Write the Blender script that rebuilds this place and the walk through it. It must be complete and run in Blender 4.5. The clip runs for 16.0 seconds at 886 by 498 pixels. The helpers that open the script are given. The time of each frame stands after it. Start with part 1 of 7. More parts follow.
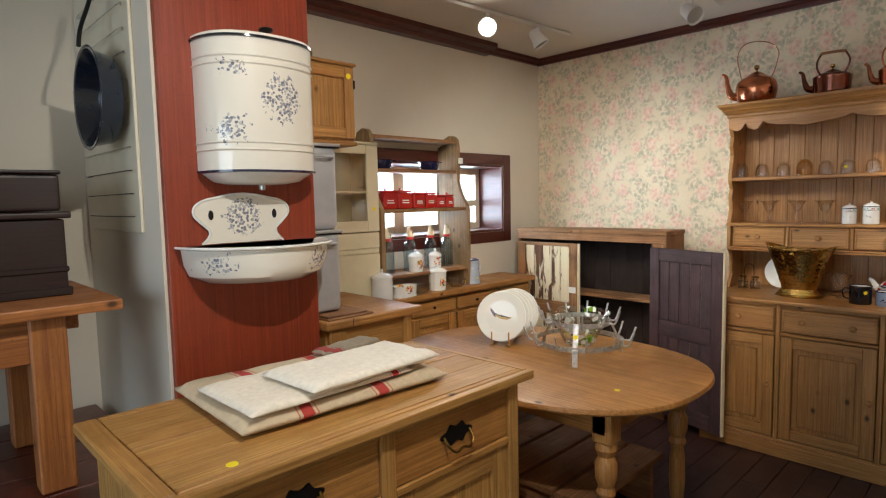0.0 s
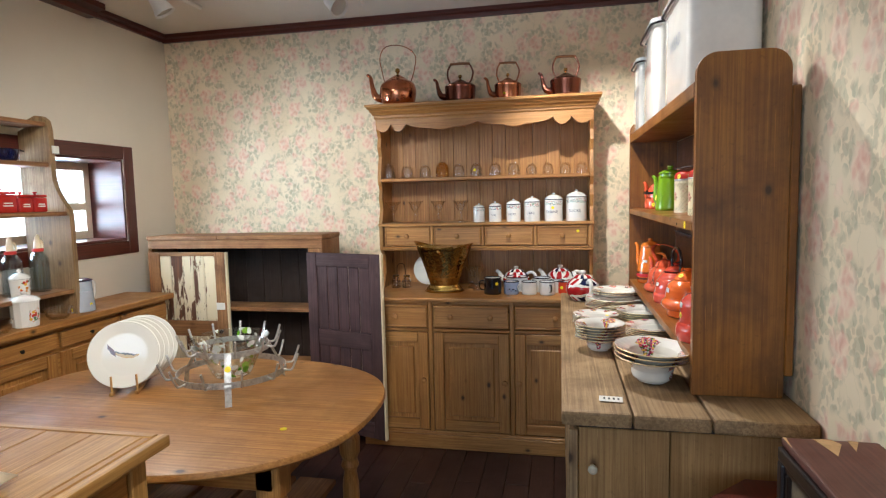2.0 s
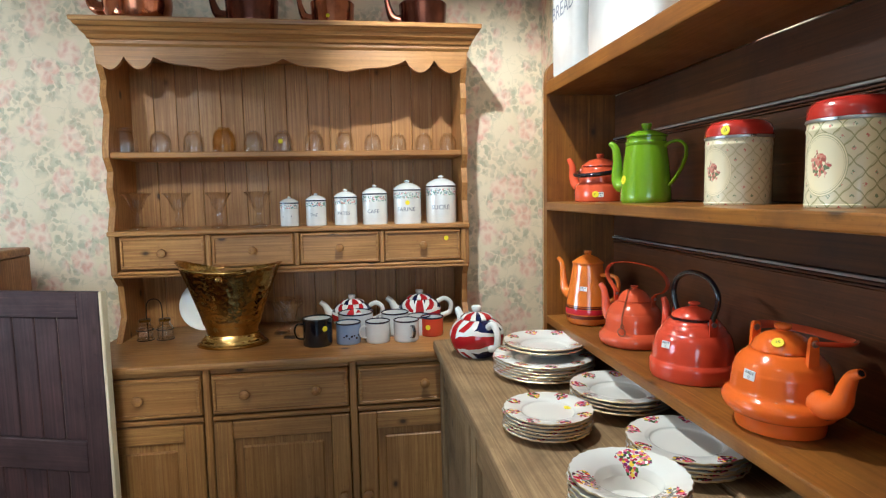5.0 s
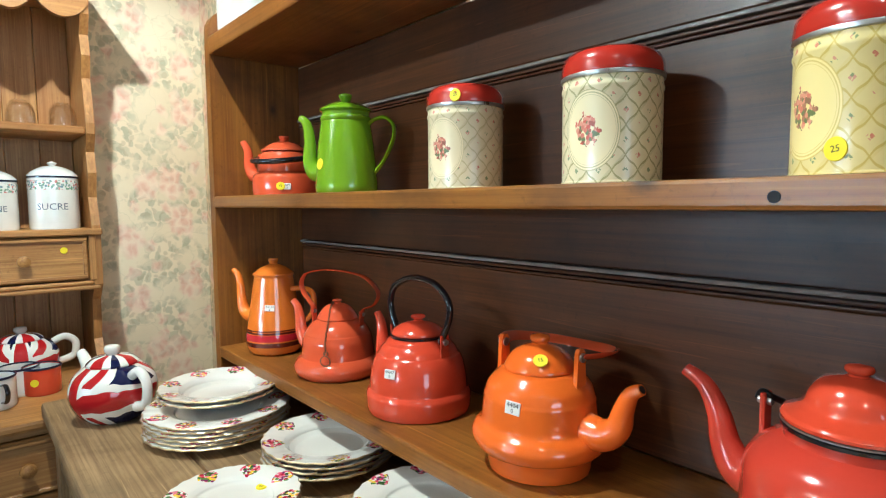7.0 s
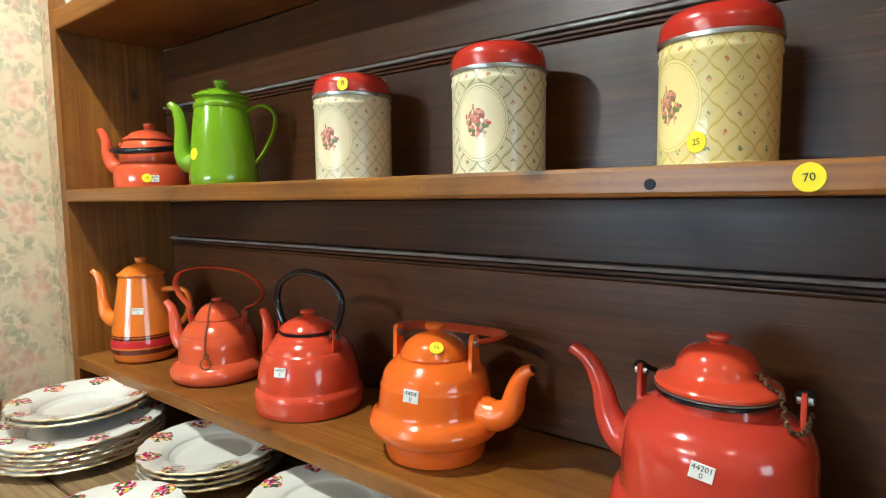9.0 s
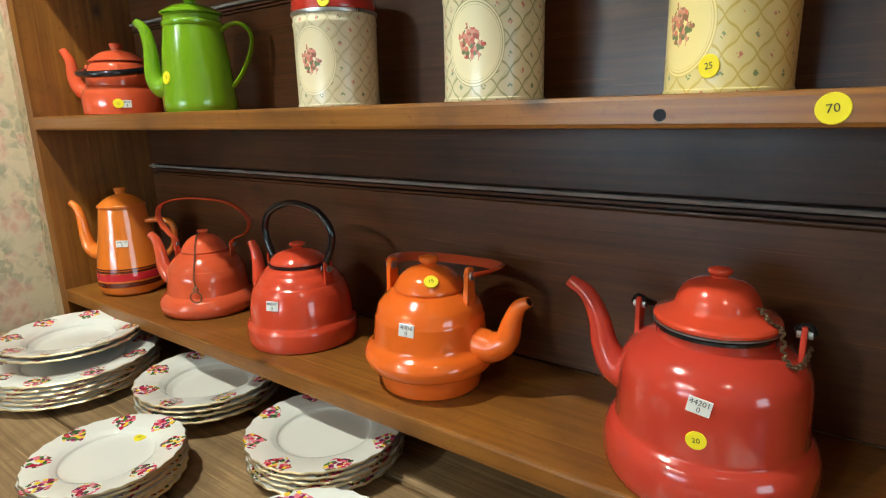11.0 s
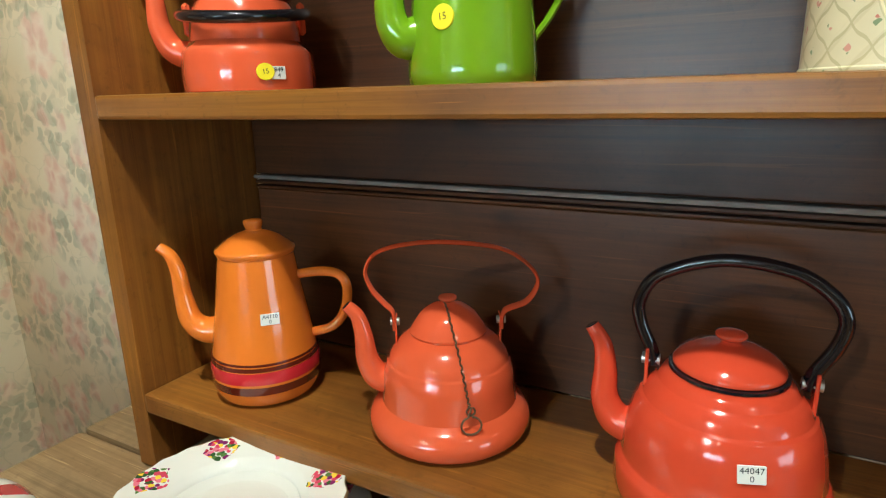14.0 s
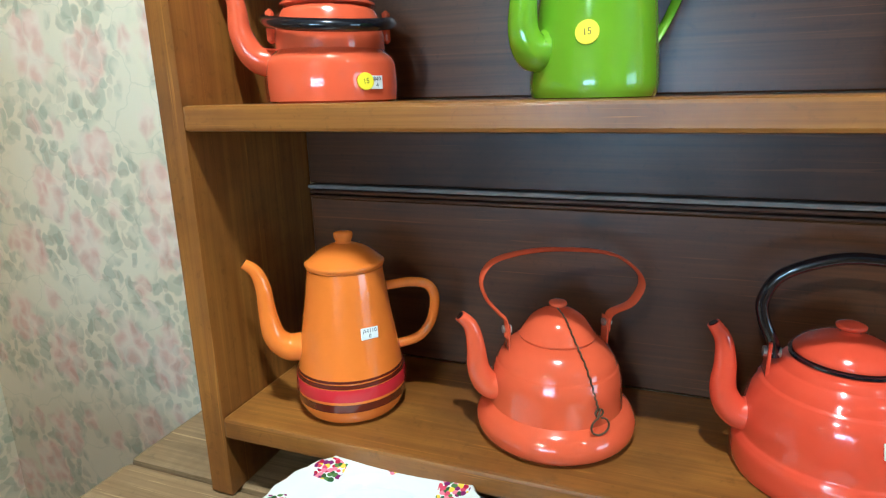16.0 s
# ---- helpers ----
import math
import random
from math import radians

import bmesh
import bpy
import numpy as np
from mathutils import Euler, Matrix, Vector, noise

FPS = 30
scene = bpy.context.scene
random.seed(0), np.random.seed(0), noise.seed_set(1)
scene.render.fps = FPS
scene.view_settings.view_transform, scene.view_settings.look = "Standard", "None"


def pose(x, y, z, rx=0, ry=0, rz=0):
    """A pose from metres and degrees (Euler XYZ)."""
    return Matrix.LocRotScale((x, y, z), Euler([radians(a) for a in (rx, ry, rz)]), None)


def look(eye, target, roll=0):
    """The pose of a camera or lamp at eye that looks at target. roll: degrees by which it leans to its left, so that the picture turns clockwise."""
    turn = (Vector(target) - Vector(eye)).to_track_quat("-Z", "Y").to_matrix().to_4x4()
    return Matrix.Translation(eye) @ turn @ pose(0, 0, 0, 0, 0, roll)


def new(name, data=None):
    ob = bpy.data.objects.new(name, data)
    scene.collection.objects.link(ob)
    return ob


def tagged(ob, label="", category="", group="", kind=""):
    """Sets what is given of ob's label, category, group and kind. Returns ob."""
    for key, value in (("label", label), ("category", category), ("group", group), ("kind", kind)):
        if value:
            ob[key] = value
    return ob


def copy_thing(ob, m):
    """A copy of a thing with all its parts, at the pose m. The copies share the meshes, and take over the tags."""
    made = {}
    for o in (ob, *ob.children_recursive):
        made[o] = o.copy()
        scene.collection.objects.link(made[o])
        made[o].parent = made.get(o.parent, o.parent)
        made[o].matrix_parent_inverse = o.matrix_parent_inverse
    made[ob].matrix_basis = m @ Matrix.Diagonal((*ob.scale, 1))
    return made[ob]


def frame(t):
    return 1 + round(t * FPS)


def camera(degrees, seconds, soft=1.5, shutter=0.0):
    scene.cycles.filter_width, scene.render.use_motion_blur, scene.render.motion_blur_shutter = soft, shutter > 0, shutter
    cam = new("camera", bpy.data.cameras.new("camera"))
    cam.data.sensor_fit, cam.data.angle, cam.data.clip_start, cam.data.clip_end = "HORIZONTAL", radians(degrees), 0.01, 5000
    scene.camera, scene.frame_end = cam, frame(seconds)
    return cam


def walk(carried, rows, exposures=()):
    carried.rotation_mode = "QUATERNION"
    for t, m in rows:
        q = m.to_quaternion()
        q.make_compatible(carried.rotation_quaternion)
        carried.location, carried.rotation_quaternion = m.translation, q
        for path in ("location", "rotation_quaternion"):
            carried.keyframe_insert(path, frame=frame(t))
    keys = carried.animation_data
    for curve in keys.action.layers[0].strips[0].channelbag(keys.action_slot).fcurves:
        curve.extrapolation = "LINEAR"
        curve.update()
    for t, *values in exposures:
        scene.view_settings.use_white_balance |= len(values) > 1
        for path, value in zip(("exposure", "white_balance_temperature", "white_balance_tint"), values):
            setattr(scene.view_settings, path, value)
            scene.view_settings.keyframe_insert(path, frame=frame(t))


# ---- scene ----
cam = camera(75.2, 16.0, 1.2)
PATH = [
    (0, (-0.103, 0.157, 1.519), (1.292, 1.581, 1.348), -1.2),
    (0.5, (0.042, 0.216, 1.512), (1.677, 1.355, 1.339), -1.2),
    (1, (0.058, 0.328, 1.52), (1.863, 1.171, 1.343), -1.1),
    (1.5, (0.083, 0.38, 1.519), (1.985, 0.971, 1.342), -1.2),
    (2, (0.259, 0.379, 1.498), (2.21, 0.779, 1.316), -1.3),
    (2.5, (0.464, 0.383, 1.495), (2.434, 0.667, 1.307), -1.4),
    (3, (0.684, 0.475, 1.491), (2.664, 0.68, 1.302), -1.2),
    (3.2, (0.774, 0.512, 1.504), (2.758, 0.687, 1.314), -1.2),
    (5.3, (1.664, 0.608, 1.43), (3.615, 0.212, 1.246), -0.8),
    (5.5, (1.722, 0.576, 1.42), (3.655, 0.093, 1.241), -0.6),
    (6, (1.829, 0.487, 1.41), (3.678, -0.254, 1.234), -0.7),
    (6.5, (1.871, 0.477, 1.411), (3.572, -0.559, 1.236), -0.8),
    (7, (1.914, 0.504, 1.398), (3.434, -0.786, 1.237), -0.4),
    (7.5, (1.913, 0.504, 1.393), (3.294, -0.934, 1.234), -0.5),
    (8, (1.913, 0.511, 1.397), (3.198, -1.013, 1.234), -0.7),
    (8.5, (1.929, 0.523, 1.394), (3.165, -1.041, 1.227), -0.6),
    (9, (1.928, 0.519, 1.393), (3.14, -1.061, 1.21), -0.7),
    (9.2, (1.926, 0.521, 1.394), (3.124, -1.065, 1.171), -0.6),
    (11.3, (1.963, 0.492, 1.408), (3.12, -1.066, 0.923), -1.5),
    (11.5, (1.995, 0.475, 1.408), (3.164, -1.071, 0.913), -1.5),
    (12, (2.227, 0.51, 1.407), (3.41, -1.023, 0.905), -1.4),
    (12.5, (2.435, 0.489, 1.403), (3.618, -1.041, 0.894), -1.2),
    (13, (2.597, 0.413, 1.396), (3.759, -1.132, 0.885), -1.3),
    (13.5, (2.656, 0.428, 1.401), (3.727, -1.182, 0.89), -1.2),
    (14, (2.658, 0.431, 1.406), (3.564, -1.278, 0.898), -1.2),
    (14.5, (2.683, 0.421, 1.402), (3.46, -1.348, 0.885), -1.1),
    (15, (2.676, 0.416, 1.401), (3.399, -1.377, 0.887), -1.2),
    (15.5, (2.716, 0.433, 1.412), (3.399, -1.372, 0.886), -1.3),
    (16, (2.836, 0.513, 1.421), (3.499, -1.302, 0.906), -1.1),
]
walk(cam, [(t, look(eye, target, roll)) for t, eye, target, roll in PATH], [
    (0, -0.25, 6050, 8), (1, -0.08, 5800, 8), (3.2, -0.08, 5650, 6), (5.5, -0.26, 5250, 0), (6.5, -0.02, 5250, -4), (7.5, -0.07, 5400, -4), (9, -0.05, 5550, -4), (11.5, -0.34, 5800, -5),
    (12.5, -0.36, 5500, -7), (13, -0.3, 5550, -7), (14, -0.26, 5650, -7), (15, 0.1, 6000, -7), (15.5, 0.2, 5600, -9), (16, 0.02, 4700, -10)])

# ---- light ----
world = bpy.data.worlds.new("sky")
scene.world = world
world.use_nodes = True
wn = world.node_tree.nodes
sky = wn.new("ShaderNodeTexSky")
sky.sky_type, sky.sun_disc = "NISHITA", False
sky.sun_elevation, sky.sun_rotation = radians(35), radians(160)
world.node_tree.links.new(sky.outputs[0], wn["Background"].inputs[0])
wn["Background"].inputs[1].default_value = 0.12
scene.view_settings.exposure = 0.0


def spot(eye, target, watts, cone=70, soft=0.022, warm=(1.0, 0.91, 0.79)):
    data = bpy.data.lights.new("track_and_fill_spot", "SPOT")
    data.energy, data.spot_size, data.spot_blend = watts, radians(cone), 0.7
    data.shadow_soft_size, data.color = soft, warm
    new("track_and_fill_spot", data).matrix_world = look(eye, target)


spot((2.95, 0.5, 2.57), (4.1, -0.02, 1.2), 124, 72)
spot((1.25, 2.15, 2.56), (4.1, 1.85, 1.2), 100, 48)
spot((2.75, 0.58, 2.57), (2.3, -0.05, 1.0), 110, 84)
spot((3.3, 2.5, 2.57), (2.45, -0.15, 1.25), 100, 44)
spot((2.72, 2.56, 2.55), (0.7, 0.9, 0.9), 90, 80)
spot((1.3, 1.05, 2.56), (2.2, -0.1, 1.2), 10, 80)
# unseen fill, added to brighten the sideboard, pier and north wall
spot((0.5, 0.5, 2.56), (1.4, 2.2, 1.2), 115, 90)
# another added fill without a fixture, for the table and the corner cupboard
spot((1.7, 1.2, 2.56), (3.6, 2.6, 0.9), 125, 80)


def daylight(eye, target, w, h, watts, tint):
    data = bpy.data.lights.new("window_daylight", "AREA")
    data.shape, data.size, data.size_y, data.energy, data.color = "RECTANGLE", w, h, watts, tint
    new("window_daylight", data).matrix_world = look(eye, target)


daylight((3.0, 3.62, 1.5), (3.0, 0, 1.0), 1.3, 0.62, 80, (0.72, 0.87, 1.0))
daylight((-2.36, 1.2, 1.5), (2.0, 1.2, 1.2), 2.2, 1.4, 44, (0.78, 0.89, 1.0))

# ---- materials ----
def material(name, rough=0.5, metal=0.0, **more):
    m = bpy.data.materials.new(name)
    m.use_nodes = True
    b = m.node_tree.nodes["Principled BSDF"]
    b.inputs["Roughness"].default_value, b.inputs["Metallic"].default_value = rough, metal
    for key, value in more.items():
        b.inputs[key.replace("_", " ")].default_value = value
    return m, m.node_tree.nodes, m.node_tree.links, b


def coords(n, l, scale=(1, 1, 1), shift=True):
    """Object coordinates in metres, stretched, and shifted from piece to piece."""
    tc, mp = n.new("ShaderNodeTexCoord"), n.new("ShaderNodeMapping")
    mp.inputs["Scale"].default_value = scale
    l.new(tc.outputs["Object"], mp.inputs["Vector"])
    if shift:
        oi, mul = n.new("ShaderNodeObjectInfo"), n.new("ShaderNodeVectorMath")
        mul.operation = "SCALE"
        mul.inputs[0].default_value = (17.0, 31.0, 23.0)
        l.new(oi.outputs["Random"], mul.inputs["Scale"])
        l.new(mul.outputs[0], mp.inputs["Location"])
    return mp.outputs[0]


def noise_tex(n, l, vec, scale, detail=4.0, rough=0.55, distort=0.0):
    t = n.new("ShaderNodeTexNoise")
    t.inputs["Scale"].default_value, t.inputs["Detail"].default_value = scale, detail
    t.inputs["Roughness"].default_value, t.inputs["Distortion"].default_value = rough, distort
    l.new(vec, t.inputs["Vector"])
    return t.outputs["Fac"]


def ramp(n, l, fac, stops):
    r = n.new("ShaderNodeValToRGB")
    e = r.color_ramp.elements
    while len(e) < len(stops):
        e.new(0.5)
    for k, (p, c) in zip(e, stops):
        k.position, k.color = p, (*c, 1) if len(c) == 3 else c
    l.new(fac, r.inputs[0])
    return r.outputs[0]


def mixed(n, l, fac, a, b, kind="MIX"):
    m = n.new("ShaderNodeMix")
    m.data_type, m.blend_type = "RGBA", kind
    for k, v in ((0, fac), (6, a), (7, b)):
        if hasattr(v, "links"):
            l.new(v, m.inputs[k])
        else:
            m.inputs[k].default_value = v if k == 0 or len(v) == 4 else (*v, 1)
    return m.outputs[2]


def bumped(n, l, b, height, strength=0.3, dist=0.002):
    k = n.new("ShaderNodeBump")
    k.inputs["Strength"].default_value, k.inputs["Distance"].default_value = strength, dist
    l.new(height, k.inputs["Height"])
    l.new(k.outputs[0], b.inputs["Normal"])


def g(s):
    """A colour from sRGB 0-255 to linear."""
    return tuple((v / 255 / 12.92) if v < 11 else ((v / 255 + 0.055) / 1.055) ** 2.4 for v in s)


def wood(name, light, dark, axis="x", rough=0.45, knots=True, wear=0.25, knot_colour=(0.035, 0.014, 0.006), coat=0.0, ring=0.28, grain=0.14):
    """Boards with grain along one axis: fine fibres, growth rings, knots and blotches."""
    m, n, l, b = material(name, rough)
    i = "xyz".index(axis)
    fine, broad, knot = [120.0] * 3, [9.0] * 3, [7.0] * 3
    fine[i], broad[i], knot[i] = 2.5, 0.55, 4.6
    v1, v2, v3, v4 = coords(n, l, fine), coords(n, l, broad), coords(n, l, knot), coords(n, l)
    rings = n.new("ShaderNodeMath")
    rings.operation = "SINE"
    mul = n.new("ShaderNodeMath")
    mul.operation = "MULTIPLY"
    mul.inputs[1].default_value = 42.0
    l.new(noise_tex(n, l, v2, 1.0, 2.0, 0.4, 0.3), mul.inputs[0])
    l.new(mul.outputs[0], rings.inputs[0])
    ringfac = ramp(n, l, rings.outputs[0], [(0.0, (0, 0, 0)), (1.0, (1, 1, 1))])
    fibre = noise_tex(n, l, v1, 1.0, 5.0, 0.68)
    base = mixed(n, l, ramp(n, l, fibre, [(0.5 - grain, (0, 0, 0)), (0.5 + grain, (1, 1, 1))]), light, tuple(v * 0.85 for v in dark))
    mid = tuple(0.62 * p + 0.38 * q * 0.8 for p, q in zip(dark, light))
    base = mixed(n, l, mixed(n, l, ring, (0, 0, 0), ringfac), base, mid)
    blotch = noise_tex(n, l, v4, 4.5, 5.0, 0.6, 0.4)
    base = mixed(n, l, ramp(n, l, blotch, [(0.42, (0, 0, 0)), (0.75, (wear * 2, wear * 2, wear * 2))]), base, tuple(v * 0.45 for v in dark))
    large = noise_tex(n, l, v2, 0.9, 3.0, 0.6, 0.8)
    base = mixed(n, l, ramp(n, l, large, [(0.4, (0, 0, 0)), (0.66, (0.5, 0.5, 0.5))]), base, (dark[0], dark[1] * 0.9, dark[2] * 0.75))
    speck = noise_tex(n, l, v4, 85.0, 6.0, 0.7, 0.6)
    base = mixed(n, l, ramp(n, l, speck, [(0.57, (0, 0, 0)), (0.68, (0.32, 0.32, 0.32))]), base, tuple(v * 0.3 for v in dark))
    scratch = noise_tex(n, l, coords(n, l, tuple(v * 1.6 for v in fine)), 1.0, 2.0, 0.5, 1.2)
    base = mixed(n, l, ramp(n, l, scratch, [(0.66, (0, 0, 0)), (0.72, (0.45, 0.45, 0.45))]), base, tuple(min(1.0, v * 1.35) for v in light))
    if knots:
        vo = n.new("ShaderNodeTexVoronoi")
        vo.inputs["Scale"].default_value = 1.0
        l.new(v3, vo.inputs["Vector"])
        spotfac = ramp(n, l, vo.outputs["Distance"], [(0.045, (0.9, 0.9, 0.9)), (0.075, (0.35, 0.35, 0.35)), (0.12, (0, 0, 0))])
        base = mixed(n, l, spotfac, base, knot_colour)
    l.new(base, b.inputs["Base Color"])
    l.new(ramp(n, l, blotch, [(0.3, (rough * 0.8,) * 3), (0.75, (min(1, rough * 1.35),) * 3)]), b.inputs["Roughness"])
    b.inputs["Coat Weight"].default_value, b.inputs["Coat Roughness"].default_value = coat, 0.25
    bumped(n, l, b, fibre, 0.22, 0.0012)
    return m


def woods(name, light, dark, **more):
    return {a: wood(name + "_along_" + a, light, dark, a, **more) for a in "xyz"}


PINE = woods("waxed_honey_pine", g((200, 150, 86)), g((160, 110, 57)), rough=0.42, wear=0.18)
CHEST = woods("stripped_pale_pine", g((204, 158, 88)), g((162, 114, 56)), rough=0.5, wear=0.15)
TABLE = woods("worn_brown_pine", g((200, 146, 78)), g((156, 104, 50)), rough=0.45, wear=0.28)
GREYPINE = woods("weathered_counter_pine", g((178, 148, 106)), g((136, 108, 73)), rough=0.6, wear=0.45, ring=0.14)
DARK = woods("dark_varnished_pine", g((168, 112, 44)), g((122, 74, 27)), rough=0.36, wear=0.5, coat=0.15, ring=0.1, grain=0.22)
BACK = woods("dark_red_brown_boards", g((112, 68, 36)), g((70, 42, 23)), rough=0.38, wear=0.4, coat=0.2, ring=0.1, grain=0.22)
CUP = woods("reclaimed_brown_pine", g((178, 132, 84)), g((134, 92, 56)), rough=0.6, wear=0.4)
YELLOWPINE = woods("dusty_yellow_pine", g((190, 150, 96)), g((152, 114, 66)), rough=0.6, wear=0.25, knot_colour=(0.09, 0.04, 0.015))
PURPLE = woods("old_stained_door_pine", g((88, 62, 60)), g((58, 38, 38)), rough=0.6, wear=0.3)
# INSIDE is toned down so that cupboard interiors read as deep shade
INSIDE = woods("shade_dark_inside_boards", g((50, 34, 25)), g((32, 21, 15)), rough=0.7, wear=0.3)
MAHOG = woods("red_brown_trim", g((96, 38, 26)), g((70, 24, 17)), rough=0.35, wear=0.15, knots=False, coat=0.2)
BENCH = woods("orange_bench_pine", g((190, 124, 66)), g((140, 82, 38)), rough=0.45, wear=0.2)
CHESTNUT = woods("dark_trunk_wood", g((52, 28, 22)), g((32, 17, 14)), rough=0.4, wear=0.3, knots=False)
TREST = woods("dusty_low_shelf_wood", g((168, 118, 72)), g((124, 82, 48)), rough=0.7, wear=0.35)


def plaster(name, colour, bump=0.25):
    m, n, l, b = material(name, 0.85)
    v = coords(n, l, shift=False)
    big = noise_tex(n, l, v, 1.3, 4, 0.6)
    l.new(mixed(n, l, ramp(n, l, big, [(0.35, (0, 0, 0)), (0.7, (1, 1, 1))]), colour, tuple(c * 0.93 for c in colour)), b.inputs["Base Color"])
    bumped(n, l, b, noise_tex(n, l, v, 90, 4, 0.6), bump, 0.001)
    return m


def enamel(name, colour, rough=0.08, chip=(0.02, 0.018, 0.016), amount=0.0, speck=0.06):
    """Fired enamel: glossy, slightly uneven, with a few chips showing dark iron."""
    m, n, l, b = material(name, rough, Coat_Weight=0.7, Coat_Roughness=0.025)
    v = coords(n, l)
    low = noise_tex(n, l, v, 14, 4, 0.6)
    base = mixed(n, l, ramp(n, l, low, [(0.4, (0, 0, 0)), (0.75, (1, 1, 1))]), colour, tuple(c * (1 - 2 * speck) for c in colour))
    if amount:
        c = noise_tex(n, l, v, 30, 6, 0.7)
        base = mixed(n, l, ramp(n, l, c, [(0.78 - amount, (0, 0, 0)), (0.80 - amount, (1, 1, 1))]), base, chip)
    l.new(base, b.inputs["Base Color"])
    l.new(ramp(n, l, low, [(0.3, (rough,) * 3), (0.8, (rough + 0.1,) * 3)]), b.inputs["Roughness"])
    bumped(n, l, b, noise_tex(n, l, v, 26, 2, 0.5), 0.09, 0.002)
    return m


def metalmat(name, colour, rough=0.25, tarnish=(0.05, 0.03, 0.02), amount=0.5, scale=18, hammer=0.0):
    m, n, l, b = material(name, rough, 1.0)
    v = coords(n, l)
    f = noise_tex(n, l, v, scale, 5, 0.65)
    l.new(mixed(n, l, ramp(n, l, f, [(0.42, (0, 0, 0)), (0.8, (amount,) * 3)]), colour, tarnish), b.inputs["Base Color"])
    l.new(ramp(n, l, f, [(0.3, (rough * 0.7,) * 3), (0.8, (min(1, rough * 2),) * 3)]), b.inputs["Roughness"])
    if hammer:
        vo = n.new("ShaderNodeTexVoronoi")
        vo.inputs["Scale"].default_value = 60
        l.new(v, vo.inputs["Vector"])
        bumped(n, l, b, vo.outputs["Distance"], hammer, 0.004)
    return m


def plain(name, colour, rough=0.5, metal=0.0, vary=0.12, scale=25):
    m, n, l, b = material(name, rough, metal)
    f = noise_tex(n, l, coords(n, l), scale, 4, 0.6)
    l.new(mixed(n, l, ramp(n, l, f, [(0.35, (0, 0, 0)), (0.7, (1, 1, 1))]), colour, tuple(c * (1 - vary) for c in colour)), b.inputs["Base Color"])
    return m


def glassmat(name, tint=(1, 1, 1), rough=0.02, alpha=1.0):
    """Thin clear glass: what is behind shows through, gloss grows towards the edges."""
    m, n, l, b = material(name, rough)
    clear, gloss, mix, fres = (n.new("ShaderNode" + k) for k in ("BsdfTransparent", "BsdfGlossy", "MixShader", "LayerWeight"))
    clear.inputs[0].default_value = (*(0.995 * c for c in tint), 1)
    gloss.inputs["Roughness"].default_value, fres.inputs["Blend"].default_value = 0.035 + rough, 0.5
    bp = n.new("ShaderNodeBump")
    bp.inputs["Strength"].default_value, bp.inputs["Distance"].default_value = 0.25, 0.002
    l.new(noise_tex(n, l, coords(n, l), 30, 2), bp.inputs["Height"])
    l.new(bp.outputs[0], gloss.inputs["Normal"])
    edge = ramp(n, l, fres.outputs["Facing"], [(0.0, (0.09,) * 3), (0.4, (0.15,) * 3), (0.7, (0.42,) * 3), (1.0, (0.95,) * 3)])
    l.new(edge, mix.inputs[0])
    l.new(clear.outputs[0], mix.inputs[1])
    l.new(gloss.outputs[0], mix.inputs[2])
    l.new(mix.outputs[0], n["Material Output"].inputs[0])
    return m


